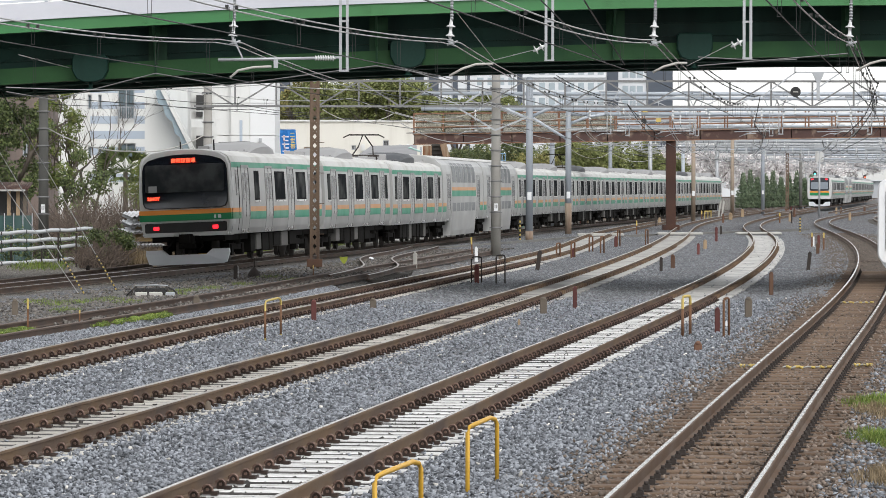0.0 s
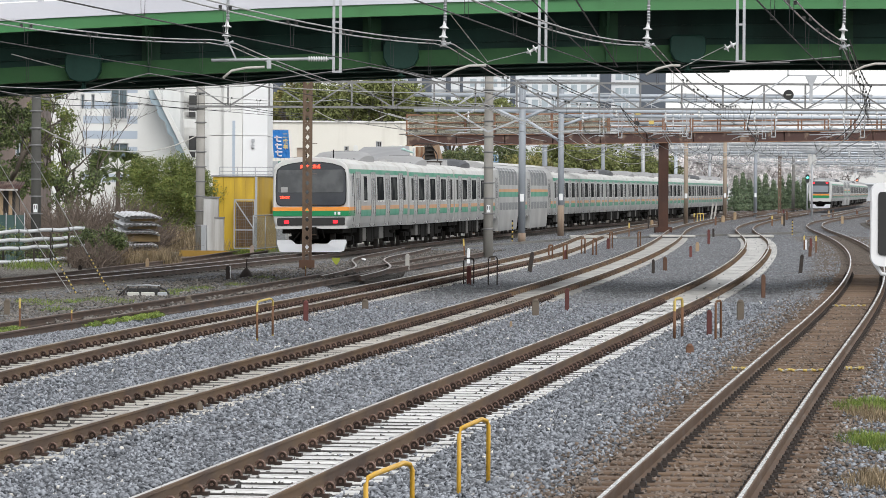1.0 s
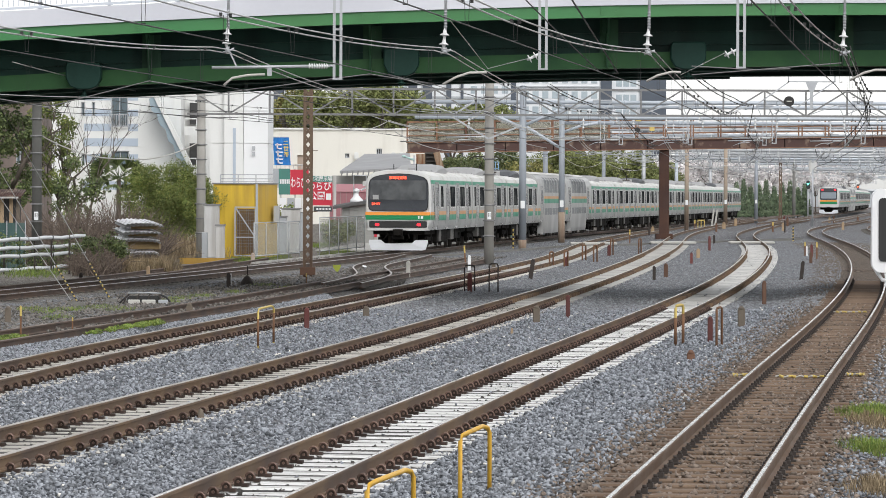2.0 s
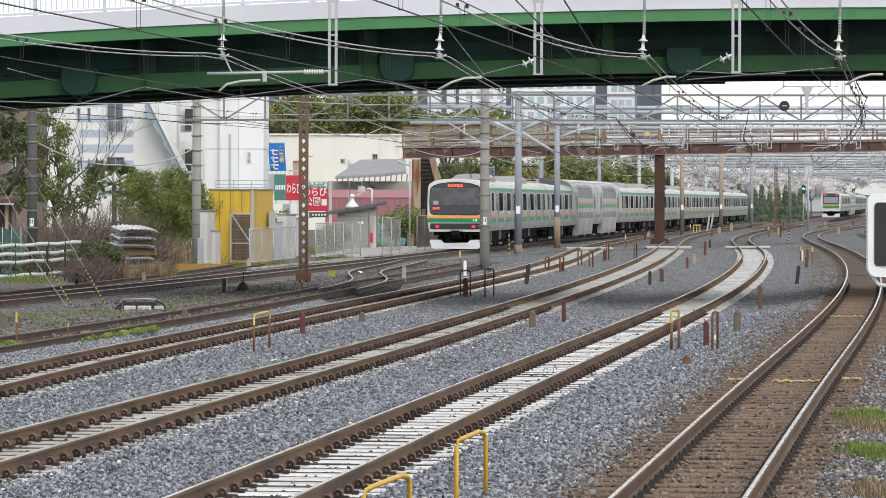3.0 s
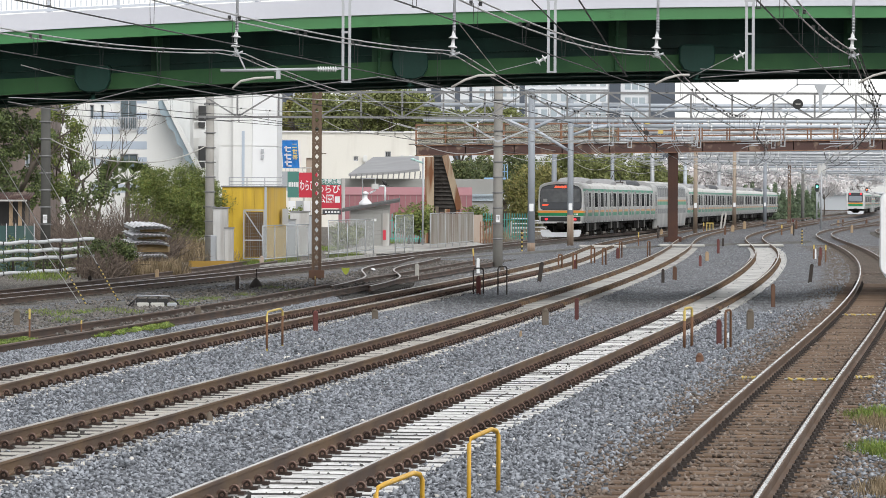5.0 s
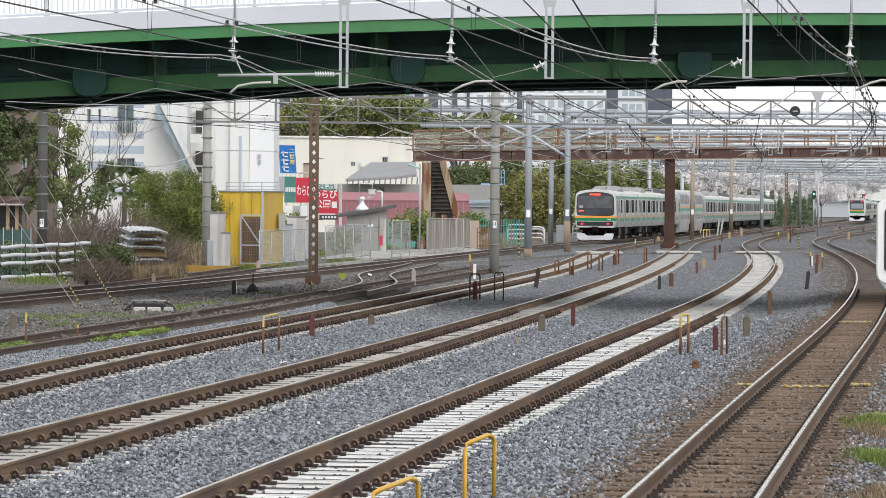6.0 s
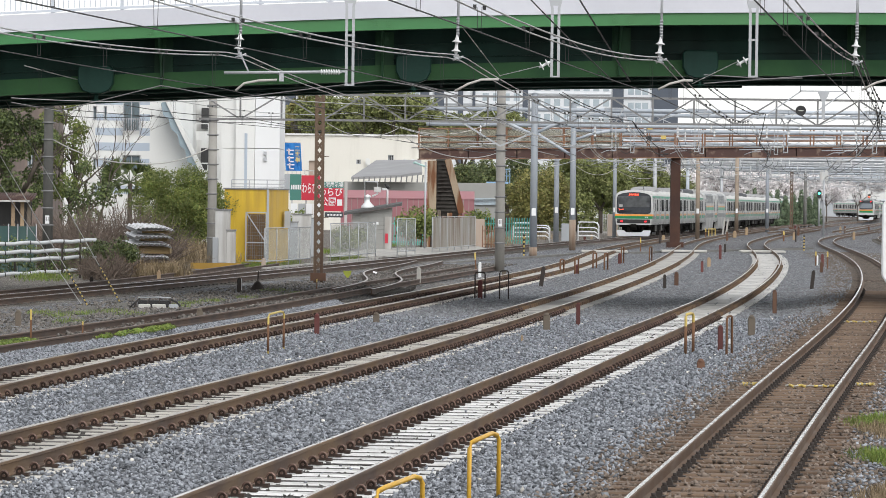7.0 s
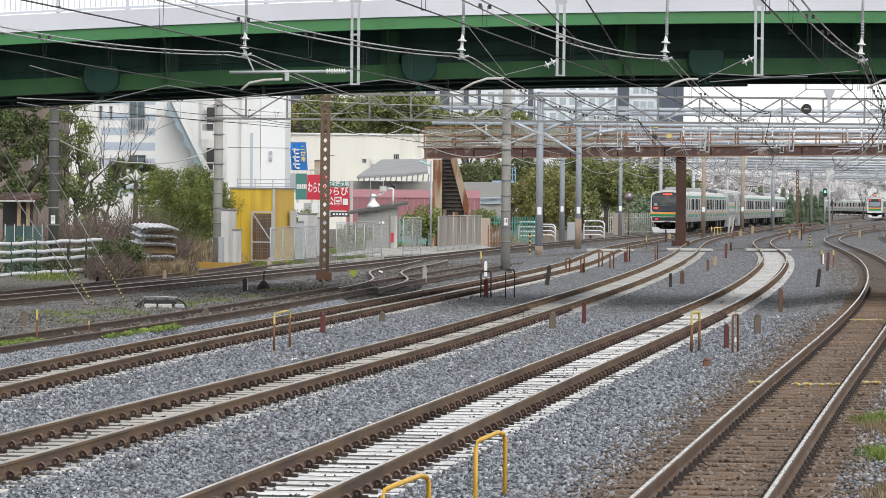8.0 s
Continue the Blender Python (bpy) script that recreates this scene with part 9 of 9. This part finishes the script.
tagged(new("hedge", hedge), "dark green hedge beside the main line", "hedge", kind="stuff")
for i, (x, y, r_) in enumerate([(-1.88, 205, 0.9), (-1.33, 208, 0.6), (-8.05, 178, 0.7), (1.33, 225, 0.7), (2.09, 228, 0.7), (-2.5, 206, 0.8)]):
    tree("garden_bush", "small clipped green bush in the yard", x, y, [(0, 0, 1.2, r_, r_, r_ * 1.1)] + clumps(200 + i, 0, 1.2, r_, r_, 6, r_ * 0.5, 0.5), 1500, 0.14, L_BUSH, 200 + i, (0.06, 0.6), "bush", 1, group="yard bushes")
tree("ivy_bush", "low green shrub behind the translucent fence", -5.55, 186, clumps(210, 0, 0.5, 1.1, 0.5, 8, 0.4, 0.6), 1500, 0.14, L_TREE, 210, (0.05, 0.3), "bush", 1)
PALE_TEAL = mat("pale_teal_paint", (0.4, 0.58, 0.55), 0.5, 0, 0.08, 1.0)
weather = thing("street_pole", "thin grey pole with a lamp behind the fence", "pole", pose(-1.61, 200, 0))
b = bmesh.new()
tube(b, [(0, 0, -0.3), (0, 0, 4.88)], 0.055, 8)
part("mast", b, GALV, weather)
b = bmesh.new()
tube(b, [(0, 0, 4.62), (-0.6, -0.2, 4.82)], 0.06, 6)
lathe(b, [(0.02, 0.09), (0.13, 0.03), (0.14, -0.03), (0.02, -0.07)], 10, Matrix.Translation((-0.6, -0.2, 4.82)))
part("lamp_arm", b, PALE_TEAL, weather, "pale teal lamp arm")

# ---------------------------------------------------------------- marker posts, hoops and small things between the tracks
def hoop(x0, x1, y, h, r, material, label, band=None, skew=0.4):
    root = thing("cable_hoop", label, "hoop", group="cable hoops")
    k = min(0.07, abs(x1 - x0) * 0.25)
    s = 1 if x1 > x0 else -1
    b = bmesh.new()
    tube(b, [(x0, y, -0.6), (x0, y, h - k), (x0 + s * k * 0.3, y + skew * 0.05, h - k * 0.3), (x0 + s * k, y + skew * 0.12, h),
             (x1 - s * k, y + skew * 0.88, h), (x1 - s * k * 0.3, y + skew * 0.95, h - k * 0.3), (x1, y + skew, h - k), (x1, y + skew, -0.6)], r, 10)
    part("pipe", b, material, root)
    if band:
        for x, q, u in ((x0, y, 0.45), (x1, y + skew, 0.6)):
            b = bmesh.new()
            tube(b, [(x, q, -0.35), (x, q, h * u)], r * 1.06, 10)
            part("rusty_leg", b, band, root, "rusty lower leg")


HB = mat("brown_hoop", (0.16, 0.08, 0.04), 0.8, 0, 0.25, 4)
hoop(0.18, 0.47, 32.0, 0.315, 0.022, HOOP, "bent yellow pipe hoop in the ballast", None, 1.2)
hoop(-0.59, -0.23, 27.6, 0.22, 0.022, HOOP, "bent yellow pipe hoop in the ballast", None, 1.5)
hoop(*(-3.5, -3.29, 65.8, 0.36), 0.022, POST_YELLOW, "brown and yellow pipe hoop", HB, 1.8)
hoop(*(4.52, 4.7, 66.5, 0.43), 0.028, POST_YELLOW, "rusty yellow pipe hoop", HB, 0.5)
hoop(*(0.7, 1.01, 104.9, 0.42), 0.022, POST_DARK, "dark pipe hoop with a white marker", None, 0.4)
hoop(*(1.45, 1.73, 104.9, 0.47), 0.022, POST_DARK, "dark pipe hoop in the ballast", None, 0.6)
hoop(*(5.16, 5.29, 64.6, 0.45), 0.023, HB, "rusty dark pipe hoop with a white marker", None, 0.4)
for q in [(4.35, 4.51, 138.8, 0.29), (4.94, 5.1, 138.8, 0.34), (6.15, 6.32, 150.6, 0.4), (6.59, 6.76, 149.4, 0.41), (8.07, 8.21, 164.6, 0.52), (9.5, 9.64, 166.1, 0.51)]:
    hoop(*q, 0.035, HB, "rusty pipe hoop in the ballast", None, 0.5)


def post(x, y, h, w, material, label, cap=None, lean=0.0, group="marker posts"):
    root = thing("marker_post", label, "post", pose(x, y, 0, 0, lean, 0), group)
    b = bmesh.new()
    box(b, (0, 0, h / 2 - 0.3), (w, w * 0.8, h + 0.6))
    bmesh.ops.bevel(b, geom=b.edges[:], offset=w * 0.12, segments=1, affect="EDGES")
    shaft = part("shaft", b, HB if material is POST_YELLOW else material, root)
    if material is POST_YELLOW:
        b = bmesh.new()
        box(b, (0, 0, h * 0.78), (w * 1.06, w * 0.86, h * 0.44))
        part("yellow_end", b, POST_YELLOW, shaft, "yellow painted upper end")
    b = bmesh.new()
    lathe(b, [(w * 0.5, h - 0.01), (w * 0.3, h + w * 0.3), (w * 0.05, h + w * 0.4)], 8)
    part("cap", b, cap or material, root)


POSTS = [(-9.07, 72.1, 0.13, 0.13, 'POST_WOOD', 0), (-7.91, 64.8, 0.42, 0.035, 'POST_YELLOW', 0), (-7.16, 66.9, 0.13, 0.029, 'POST_YELLOW', 0), (-5.63, 77.0, 0.06, 0.139, 'POST_WOOD', 0), (-2.93, 75.0, 0.04, 0.113, 'POST_RED', 0), (-1.8, 82.4, -0.17, 0.149, 'POST_WOOD', 0), (0.86, 104.9, 0.15, 0.142, 'POST_RED', 0), (1.03, 128.3, 0.29, 0.116, 'WHITE', 0), (1.98, 131.3, -0.06, 0.158, 'POST_WOOD', 0), (-1.1, 113.6, 0.34, 0.137, 'CONCRETE_L', 0), (0.92, 133.8, 0.59, 0.057, 'POST_YELLOW', -4), (3.16, 120.6, 0.29, 0.146, 'POST_DARK', 8), (2.18, 79.0, -0.03, 0.155, 'POST_WOOD', 0), (3.05, 83.1, 0.12, 0.1, 'POST_RED', 0), (1.48, 72.2, -0.25, 0.054, 'POST_TAN', 0), (5.07, 139.8, 0.04, 0.148, 'POST_RED', 0), (7.92, 163.2, 0.19, 0.148, 'POST_RED', 0), (7.44, 120.6, 0.07, 0.109, 'POST_DARK', 0), (8.11, 124.6, 0.07, 0.15, 'POST_BROWN', 0), (10.91, 199.9, 0.62, 0.064, 'POST_YELLOW', 0), (14.68, 244.0, 0.68, 0.11, 'POST_DARK', 0), (16.37, 267.6, 0.15, 0.242, 'POST_TAN', 0), (11.85, 159.2, 0.09, 0.168, 'POST_TAN', 0), (10.67, 147.2, 0.13, 0.111, 'POST_RED', 0), (13.9, 178.9, 0.47, 0.135, 'POST_RED', 0), (16.19, 204.8, 0.24, 0.124, 'POST_DARK', 0), (8.71, 93.0, 0.23, 0.112, 'POST_BROWN', 0), (12.49, 119.4, 0.29, 0.126, 'POST_DARK', 6), (15.79, 147.4, 0.15, 0.133, 'POST_BROWN', 0), (17.23, 160.5, 0.31, 0.121, 'POST_RED', 0), (17.27, 163.8, 0.4, 0.07, 'POST_YELLOW', 0), (17.34, 163.7, 0.21, 0.074, 'WHITE', 0), (16.97, 155.9, 0.5, 0.066, 'POST_YELLOW', 0), (5.29, 67.8, 0.14, 0.102, 'POST_RED', 0), (5.72, 70.9, -0.22, 0.043, 'WHITE', 0), (6.52, 74.9, 0.1, 0.158, 'POST_WOOD', 0), (4.31, 59.5, -0.17, 0.135, 'RUST_LIGHT', 0), (-6.25, 101.2, 0.2, 0.122, 'POST_DARK', 0), (-6.26, 102.4, 0.19, 0.031, 'WHITE', 0), (-11.12, 106.3, 0.08, 0.112, 'POST_DARK', 0), (-9.67, 113.6, 0.14, 0.12, 'POST_TAN', 0), (-7.51, 137.1, 0.18, 0.165, 'WALL_TAN', 0), (-4.04, 103.0, 0.19, 0.033, 'POST_YELLOW', 0), (24.24, 296.3, 0.29, 0.313, 'POST_TAN', 0), (27.74, 325.4, 0.44, 0.294, 'POST_TAN', 0), (26.13, 272.0, 0.56, 0.116, 'POST_YELLOW', 0), (28.33, 286.1, 0.36, 0.216, 'POST_TAN', 0), (27.07, 272.0, 0.69, 0.123, 'POST_DARK', 0), (32.64, 325.4, 0.6, 0.196, 'POST_BROWN', 0), (21.67, 272.0, 0.47, 0.164, 'POST_BROWN', 0), (34.49, 296.3, 0.38, 0.223, 'POST_TAN', 0), (42.91, 377.1, 0.42, 0.227, 'POST_BROWN', 0), (37.47, 377.1, 0.42, 0.227, 'POST_RED', 0), (42.41, 377.1, 0.36, 0.227, 'POST_TAN', 0), (47.67, 395.1, 0.32, 0.238, 'POST_BROWN', 0), (10.14, 251.4, 0.29, 0.152, 'POST_TAN', 0), (9.64, 251.4, 0.21, 0.19, 'POST_RED', 0), (21.01, 286.1, 0.64, 0.091, 'POST_YELLOW', 0)]
PAINT = {"POST_WOOD": (POST_WOOD, "short weathered wooden post in the ballast"), "POST_YELLOW": (POST_YELLOW, "thin yellow marker rod"), "POST_RED": (POST_RED, "maroon painted marker post"),
         "WHITE": (WHITE, "small white marker post"), "CONCRETE_L": (CONCRETE_L, "pale concrete marker post"), "POST_DARK": (POST_DARK, "dark tarred post in the ballast"),
         "POST_TAN": (POST_TAN, "faded orange marker plate"), "POST_BROWN": (POST_BROWN, "rusty brown post in the ballast"), "RUST_LIGHT": (RUST_LIGHT, "low rusty stump in the ballast"), "WALL_TAN": (WALL_TAN, "small beige marker block")}
for x, y, h_, w_, mt, ln in POSTS:
    post(x, y, h_, w_, *PAINT[mt], None, ln)


def striped_post(x, y, h):
    root = thing("striped_post", "yellow and black striped warning post", "post", pose(x, y, 0), "striped posts")
    for mt, o in ((POST_YELLOW, 0), (BLACK, 1)):
        b = bmesh.new()
        for k in range(10):
            if k % 2 == o:
                tube(b, [(0, 0, -0.25 + (h + 0.25) * k / 10), (0, 0, -0.25 + (h + 0.25) * (k + 1) / 10)], 0.045, 8)
        part("yellow_bands" if o == 0 else "black_bands", b, mt, root)


for q in [(22.26, 218.3, 0.73), (3.78, 182.3, 0.91), (4.33, 188.5, 0.94)]:
    striped_post(*q)
cage = thing("guard_rack", "small yellow frame beside the tracks", "frame", pose(*(23.12, 307.3), 0))
b = bmesh.new()
for s in (-0.35, 0, 0.35):
    bar(b, (s * 0.8, 0, -0.25), (s * 0.8, 0, 0.5), 0.07)
bar(b, (-0.32, 0, 0.48), (0.32, 0, 0.48), 0.09)
part("frame_bar", b, POST_YELLOW, cage)
for q in [(22.19, 325.4), (22.51, 325.4), (25.5, 325.4), (25.82, 325.4)]:
    root = thing("leaning_board", "pale plank leaning beside the main line", "plank", pose(*q, 0, 0, 8, 0), "leaning planks")
    b = bmesh.new()
    box(b, (0, 0, 0.55), (0.16, 0.05, 1.6))
    part("plank", b, CONCRETE_L, root)

# point machine and its rods
pm = thing("point_machine", "black point machine with pale sides beside the siding", "point machine", pose(*(-7.38, 85.5), 0))
b = bmesh.new()
box(b, (0, 0.05, -0.08), (0.8, 0.5, 0.2))
bmesh.ops.bevel(b, geom=b.edges[:], offset=0.03, segments=2, affect="EDGES")
part("case", b, BLACK, pm)
for k in range(4):
    b = bmesh.new()
    tube(b, [(-0.5 + 0.3 * k, -0.3, -0.2), (-0.42 + 0.28 * k, -0.25, 0.0), (-0.36 + 0.25 * k, 0.0, 0.08), (-0.36 + 0.25 * k, 0.35, 0.08)], 0.018, 6)
    part("guard_rib", b, POST_DARK, pm, "dark bent guard rib")
b = bmesh.new()
tube(b, [(-0.4, -0.05, 0.085), (0.1, -0.05, 0.1), (0.42, -0.05, 0.085)], 0.02, 6)
part("guard_rail", b, GALV, pm, "pale top rail of the guard")
for x, w_ in ((-0.22, 0.3), (0.14, 0.34), (0.5, 0.24)):
    b = bmesh.new()
    box(b, (x, -0.36, -0.13), (w_, 0.06, 0.13))
    bmesh.ops.bevel(b, geom=b.edges[:], offset=0.02, segments=1, affect="EDGES")
    part("side_plate", b, CONCRETE_L if x < 0.4 else CABINET_G, pm, "pale weathered side plate")
for k in range(3):
    for way in ([(0.38, 0.1 * k, 0.05), (0.55, 0.1 * k, -0.02), (0.68, 0.1 * k, -0.18)], [(-0.38, 0.1 * k, 0.05), (-0.55, 0.1 * k, -0.1), (-0.62, 0.1 * k, -0.18)]):
        b = bmesh.new()
        tube(b, way, 0.02, 6)
        part("hose", b, BLACK, pm, "black hose")
for x, y, w_, mt, lab in [(-2.95, 129.6, 0.35, 0, 'white stone-like cap beside the rails'), (-3.09, 44.3, 0.09, 1, 'yellow-brown stone in the ballast'), (-5.84, 85.1, 0.22, 0, 'white plate on the ballast')]:
    b = bmesh.new()
    lathe(b, [(w_ * 0.5, -0.25), (w_ * 0.5, -0.16), (w_ * 0.3, -0.1), (w_ * 0.05, -0.08)], 9)
    solid("cap_stone", b, (WHITE, POST_WOOD)[mt], lab, "stone", m=pose(x, y, -0.14 * mt if w_ > 0.3 or mt else -0.1))
sl = thing("switch_lamp", "small yellow-green flag on a short stem", "marker", pose(*(-3.65, 120.2), 0))
b = bmesh.new()
lo, hi = ([b.verts.new((x, y, z)) for x, z in ((-0.15, 0.12), (-0.13, 0.02), (-0.03, -0.12), (0.03, -0.13), (0.12, 0.0), (0.14, 0.12), (0.0, 0.1))] for y in (-0.012, 0.012))
for k in range(7):
    b.faces.new((lo[k], lo[(k + 1) % 7], hi[(k + 1) % 7], hi[k]))
b.faces.new(lo)
b.faces.new(hi[::-1])
part("flag", b, mat("yellow_green_paint", (0.26, 0.3, 0.03), 0.5), sl)
b = bmesh.new()
tube(b, [(0, 0.02, -0.3), (0, 0.02, 0.05)], 0.012, 6)
part("stem", b, POST_DARK, sl)
lever = thing("switch_stand", "dark switch stand with an upright lever", "switch stand", pose(*(-5.85, 103.7), 0))
b = bmesh.new()
lathe(b, [(0.22, -0.3), (0.2, -0.1), (0.1, 0.05), (0.03, 0.12)], 10)
tube(b, [(0, 0, 0), (0.02, 0, 0.4)], 0.02, 6)
part("stand", b, POST_DARK, lever)


# cables with yellow sleeves across the brown track
def sleeve_cable(y, x0, x1, label):
    root = thing("track_cable", label, "cable", group="track cables")
    n = 12
    pts = [(x0 + (x1 - x0) * k / n, y + 0.06 * math.sin(k * 1.9), -0.14 + 0.012 * math.sin(k * 2.3)) for k in range(n + 1)]
    b = bmesh.new()
    tube(b, pts, 0.013, 6)
    part("cable", b, CONCRETE_L, root)
    for k in (1, 3, 4, 7, 9, 11):
        b = bmesh.new()
        tube(b, [pts[k], pts[min(k + 1, n)]], 0.022, 6)
        part("sleeve", b, POST_YELLOW, root, "yellow sleeve")


sleeve_cable(51.3, 4.98, 5.71, "thin cable with yellow sleeves between the rails")
sleeve_cable(51.7, 4.37, 4.58, "thin cable with yellow sleeves beside the rail")
sleeve_cable(52.0, 6.11, 6.38, "thin cable with yellow sleeves beside the rail")
sleeve_cable(80.5, 9.16, 9.92, "thin cable with pale sleeves between the rails")

# unseen block added far behind the camera, so that the windscreen reflects it dark
unseen_block = thing("station_block", "unseen grey block added behind the camera for a dark reflection", "building")
block(unseen_block, "wall", -130, 0, -72, -60, -0.2, 36, WALL_GREY)
block(unseen_block, "roof", -131, 1, -73, -59, 36, 36.5, ROOF_GREY)
for k in range(8):
    for i in range(10):
        block(unseen_block, "window", -122 + i * 12, -114 + i * 12, -59.98, -59.9, 3 + k * 4, 5 + k * 4, PANE)

# warning plates hung in front of the footbridge
for px_, pz, yel in [(11.79, 7.18, 1), (12.6, 6.61, 1), (11.72, 6.54, 0)]:
    root = thing("warning_plate", "small yellow warning plate hung from the portal" if yel else "round black plate hung from the portal", "plate", pose(px_, 207.0, pz), "hanging plates")
    b = bmesh.new()
    if yel:
        box(b, (0, 0, 0), (0.3, 0.03, 0.22))
    else:
        tube(b, [(0, -0.02, 0), (0, 0.02, 0)], 0.17, 16)
    part("plate", b, POST_YELLOW if yel else BLACK, root)
    b = bmesh.new()
    tube(b, [(0, 0.03, 0), (0, 0.1, 7.92 - pz)], 0.015, 5)
    part("hanger", b, GALV, root)

# blue fittings on the roof of the low hall
fit = thing("roof_frame", "pale blue pipe frame and slab on a roof", "frame", pose(4.04, 268, 4.08))
b = bmesh.new()
for k in range(4):
    bar(b, (-0.36 + k * 0.24, 0, 0), (-0.36 + k * 0.24, 0, 1.15), 0.05)
for z in (0.6, 1.12):
    bar(b, (-0.4, 0, z), (0.4, 0, z), 0.05)
part("pipe_frame", b, BLUE_PAINT, fit)
b = bmesh.new()
box(b, (-0.6, 0.3, 0.06), (1.7, 1.2, 0.14))
part("slab", b, BLUE_PAINT, fit)

# platform monitor that reaches into the picture from beside the track
mon = thing("platform_monitor", "white-framed dark monitor on a post beside the platform", "monitor", pose(2.55, 18.5, 0))
mx = 2.31 - 2.55
b = bmesh.new()
o = [(x + mx + 0.3, z) for x, z in rounded(0.6, 0.45, 0.05)]
face_plate(b, o, -0.02, 0.06, 2.345)
part("frame", b, WHITE, mon, "white rounded frame")
b = bmesh.new()
o = [(x + mx + 0.3, z) for x, z in rounded(0.53, 0.34, 0.02)]
face_plate(b, o, -0.028, 0.0, 2.35)
part("screen", b, BLACK, mon, "black screen")
b = bmesh.new()
tube(b, [(mx + 0.45, 0.1, -0.3), (mx + 0.45, 0.1, 2.4)], 0.04, 10)
part("post", b, GALV, mon)
b = bmesh.new()
tube(b, [(mx + 0.02, 0.02, 2.14), (mx + 0.06, 0.02, 2.08), (mx + 0.2, 0.04, 2.06), (mx + 0.45, 0.08, 2.05)], 0.012, 6)
part("strap", b, WHITE, mon, "white cable under the frame")


# ---------------------------------------------------------------- depth stretch
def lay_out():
    """Stretch the depth of every still thing to fit the camera's view. Small things keep their shape; what runs along
    the line is drawn out.
    """
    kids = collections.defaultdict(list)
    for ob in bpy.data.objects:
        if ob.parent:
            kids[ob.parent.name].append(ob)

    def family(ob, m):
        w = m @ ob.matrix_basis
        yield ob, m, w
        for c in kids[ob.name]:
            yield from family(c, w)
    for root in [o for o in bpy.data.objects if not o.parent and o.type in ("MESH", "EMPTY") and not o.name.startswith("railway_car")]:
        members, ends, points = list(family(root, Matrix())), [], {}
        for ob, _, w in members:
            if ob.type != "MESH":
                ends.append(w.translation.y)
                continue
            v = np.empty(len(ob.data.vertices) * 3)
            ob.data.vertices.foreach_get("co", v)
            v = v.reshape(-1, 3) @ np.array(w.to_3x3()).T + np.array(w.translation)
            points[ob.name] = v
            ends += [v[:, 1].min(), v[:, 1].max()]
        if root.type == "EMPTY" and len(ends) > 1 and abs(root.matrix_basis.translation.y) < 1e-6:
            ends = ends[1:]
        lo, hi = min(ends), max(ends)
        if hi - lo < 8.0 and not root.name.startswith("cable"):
            root.matrix_basis = Matrix.Translation((0, (DEPTH_STRETCH - 1) * (lo + hi) / 2, 0)) @ root.matrix_basis
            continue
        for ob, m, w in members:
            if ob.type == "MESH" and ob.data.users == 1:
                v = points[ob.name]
                v[:, 1] *= DEPTH_STRETCH
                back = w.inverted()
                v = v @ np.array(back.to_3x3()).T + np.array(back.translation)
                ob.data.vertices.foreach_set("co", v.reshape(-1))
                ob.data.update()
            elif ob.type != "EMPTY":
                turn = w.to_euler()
                turn.z = math.atan2(math.sin(turn.z), math.cos(turn.z) * DEPTH_STRETCH)
                at = Vector((w.translation.x, w.translation.y * DEPTH_STRETCH, w.translation.z))
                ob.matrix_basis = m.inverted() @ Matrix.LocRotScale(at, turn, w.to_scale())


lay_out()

# ---------------------------------------------------------------- what moves
RUN = spline([(0, 0.0), (1.5, 43.4), (3.5, 101.0), (6, 173.2), (8, 229.6)])         # metres run by the departing train
FAR_RUN = spline([(0, 0.0), (1, 33.8), (8, 269.0)])


def cant(y):
    """Roll of the main line, whose outer rail lies higher in the near bend."""
    return -2.4 * (1 - smooth_step(y, 140, 190))


def motions():
    times = [0.5 * k for k in range(17)]
    for cars, line, y0, run, z in ((CARS, LINE_A, 132.7, RUN, 0.05), (FAR_CARS, LINE_K, 512.0, FAR_RUN, 0.3)):
        for i, c in enumerate(cars):
            rows = []
            for t in times:
                s = line.s_of(y0) + run(t) + 9.95 + 20 * i
                xa, ya, _, _ = line.at(s - 6.9)
                xb, yb, _, _ = line.at(s + 6.9)
                roll = cant((ya + yb) / 2) if cars is CARS else 0.0
                rows.append((t, pose((xa + xb) / 2, (ya + yb) / 2, z + 0.566 * abs(math.sin(radians(roll))), 0, roll, -math.degrees(math.atan2(xb - xa, yb - ya)))))
            walk(c, rows)


motions()
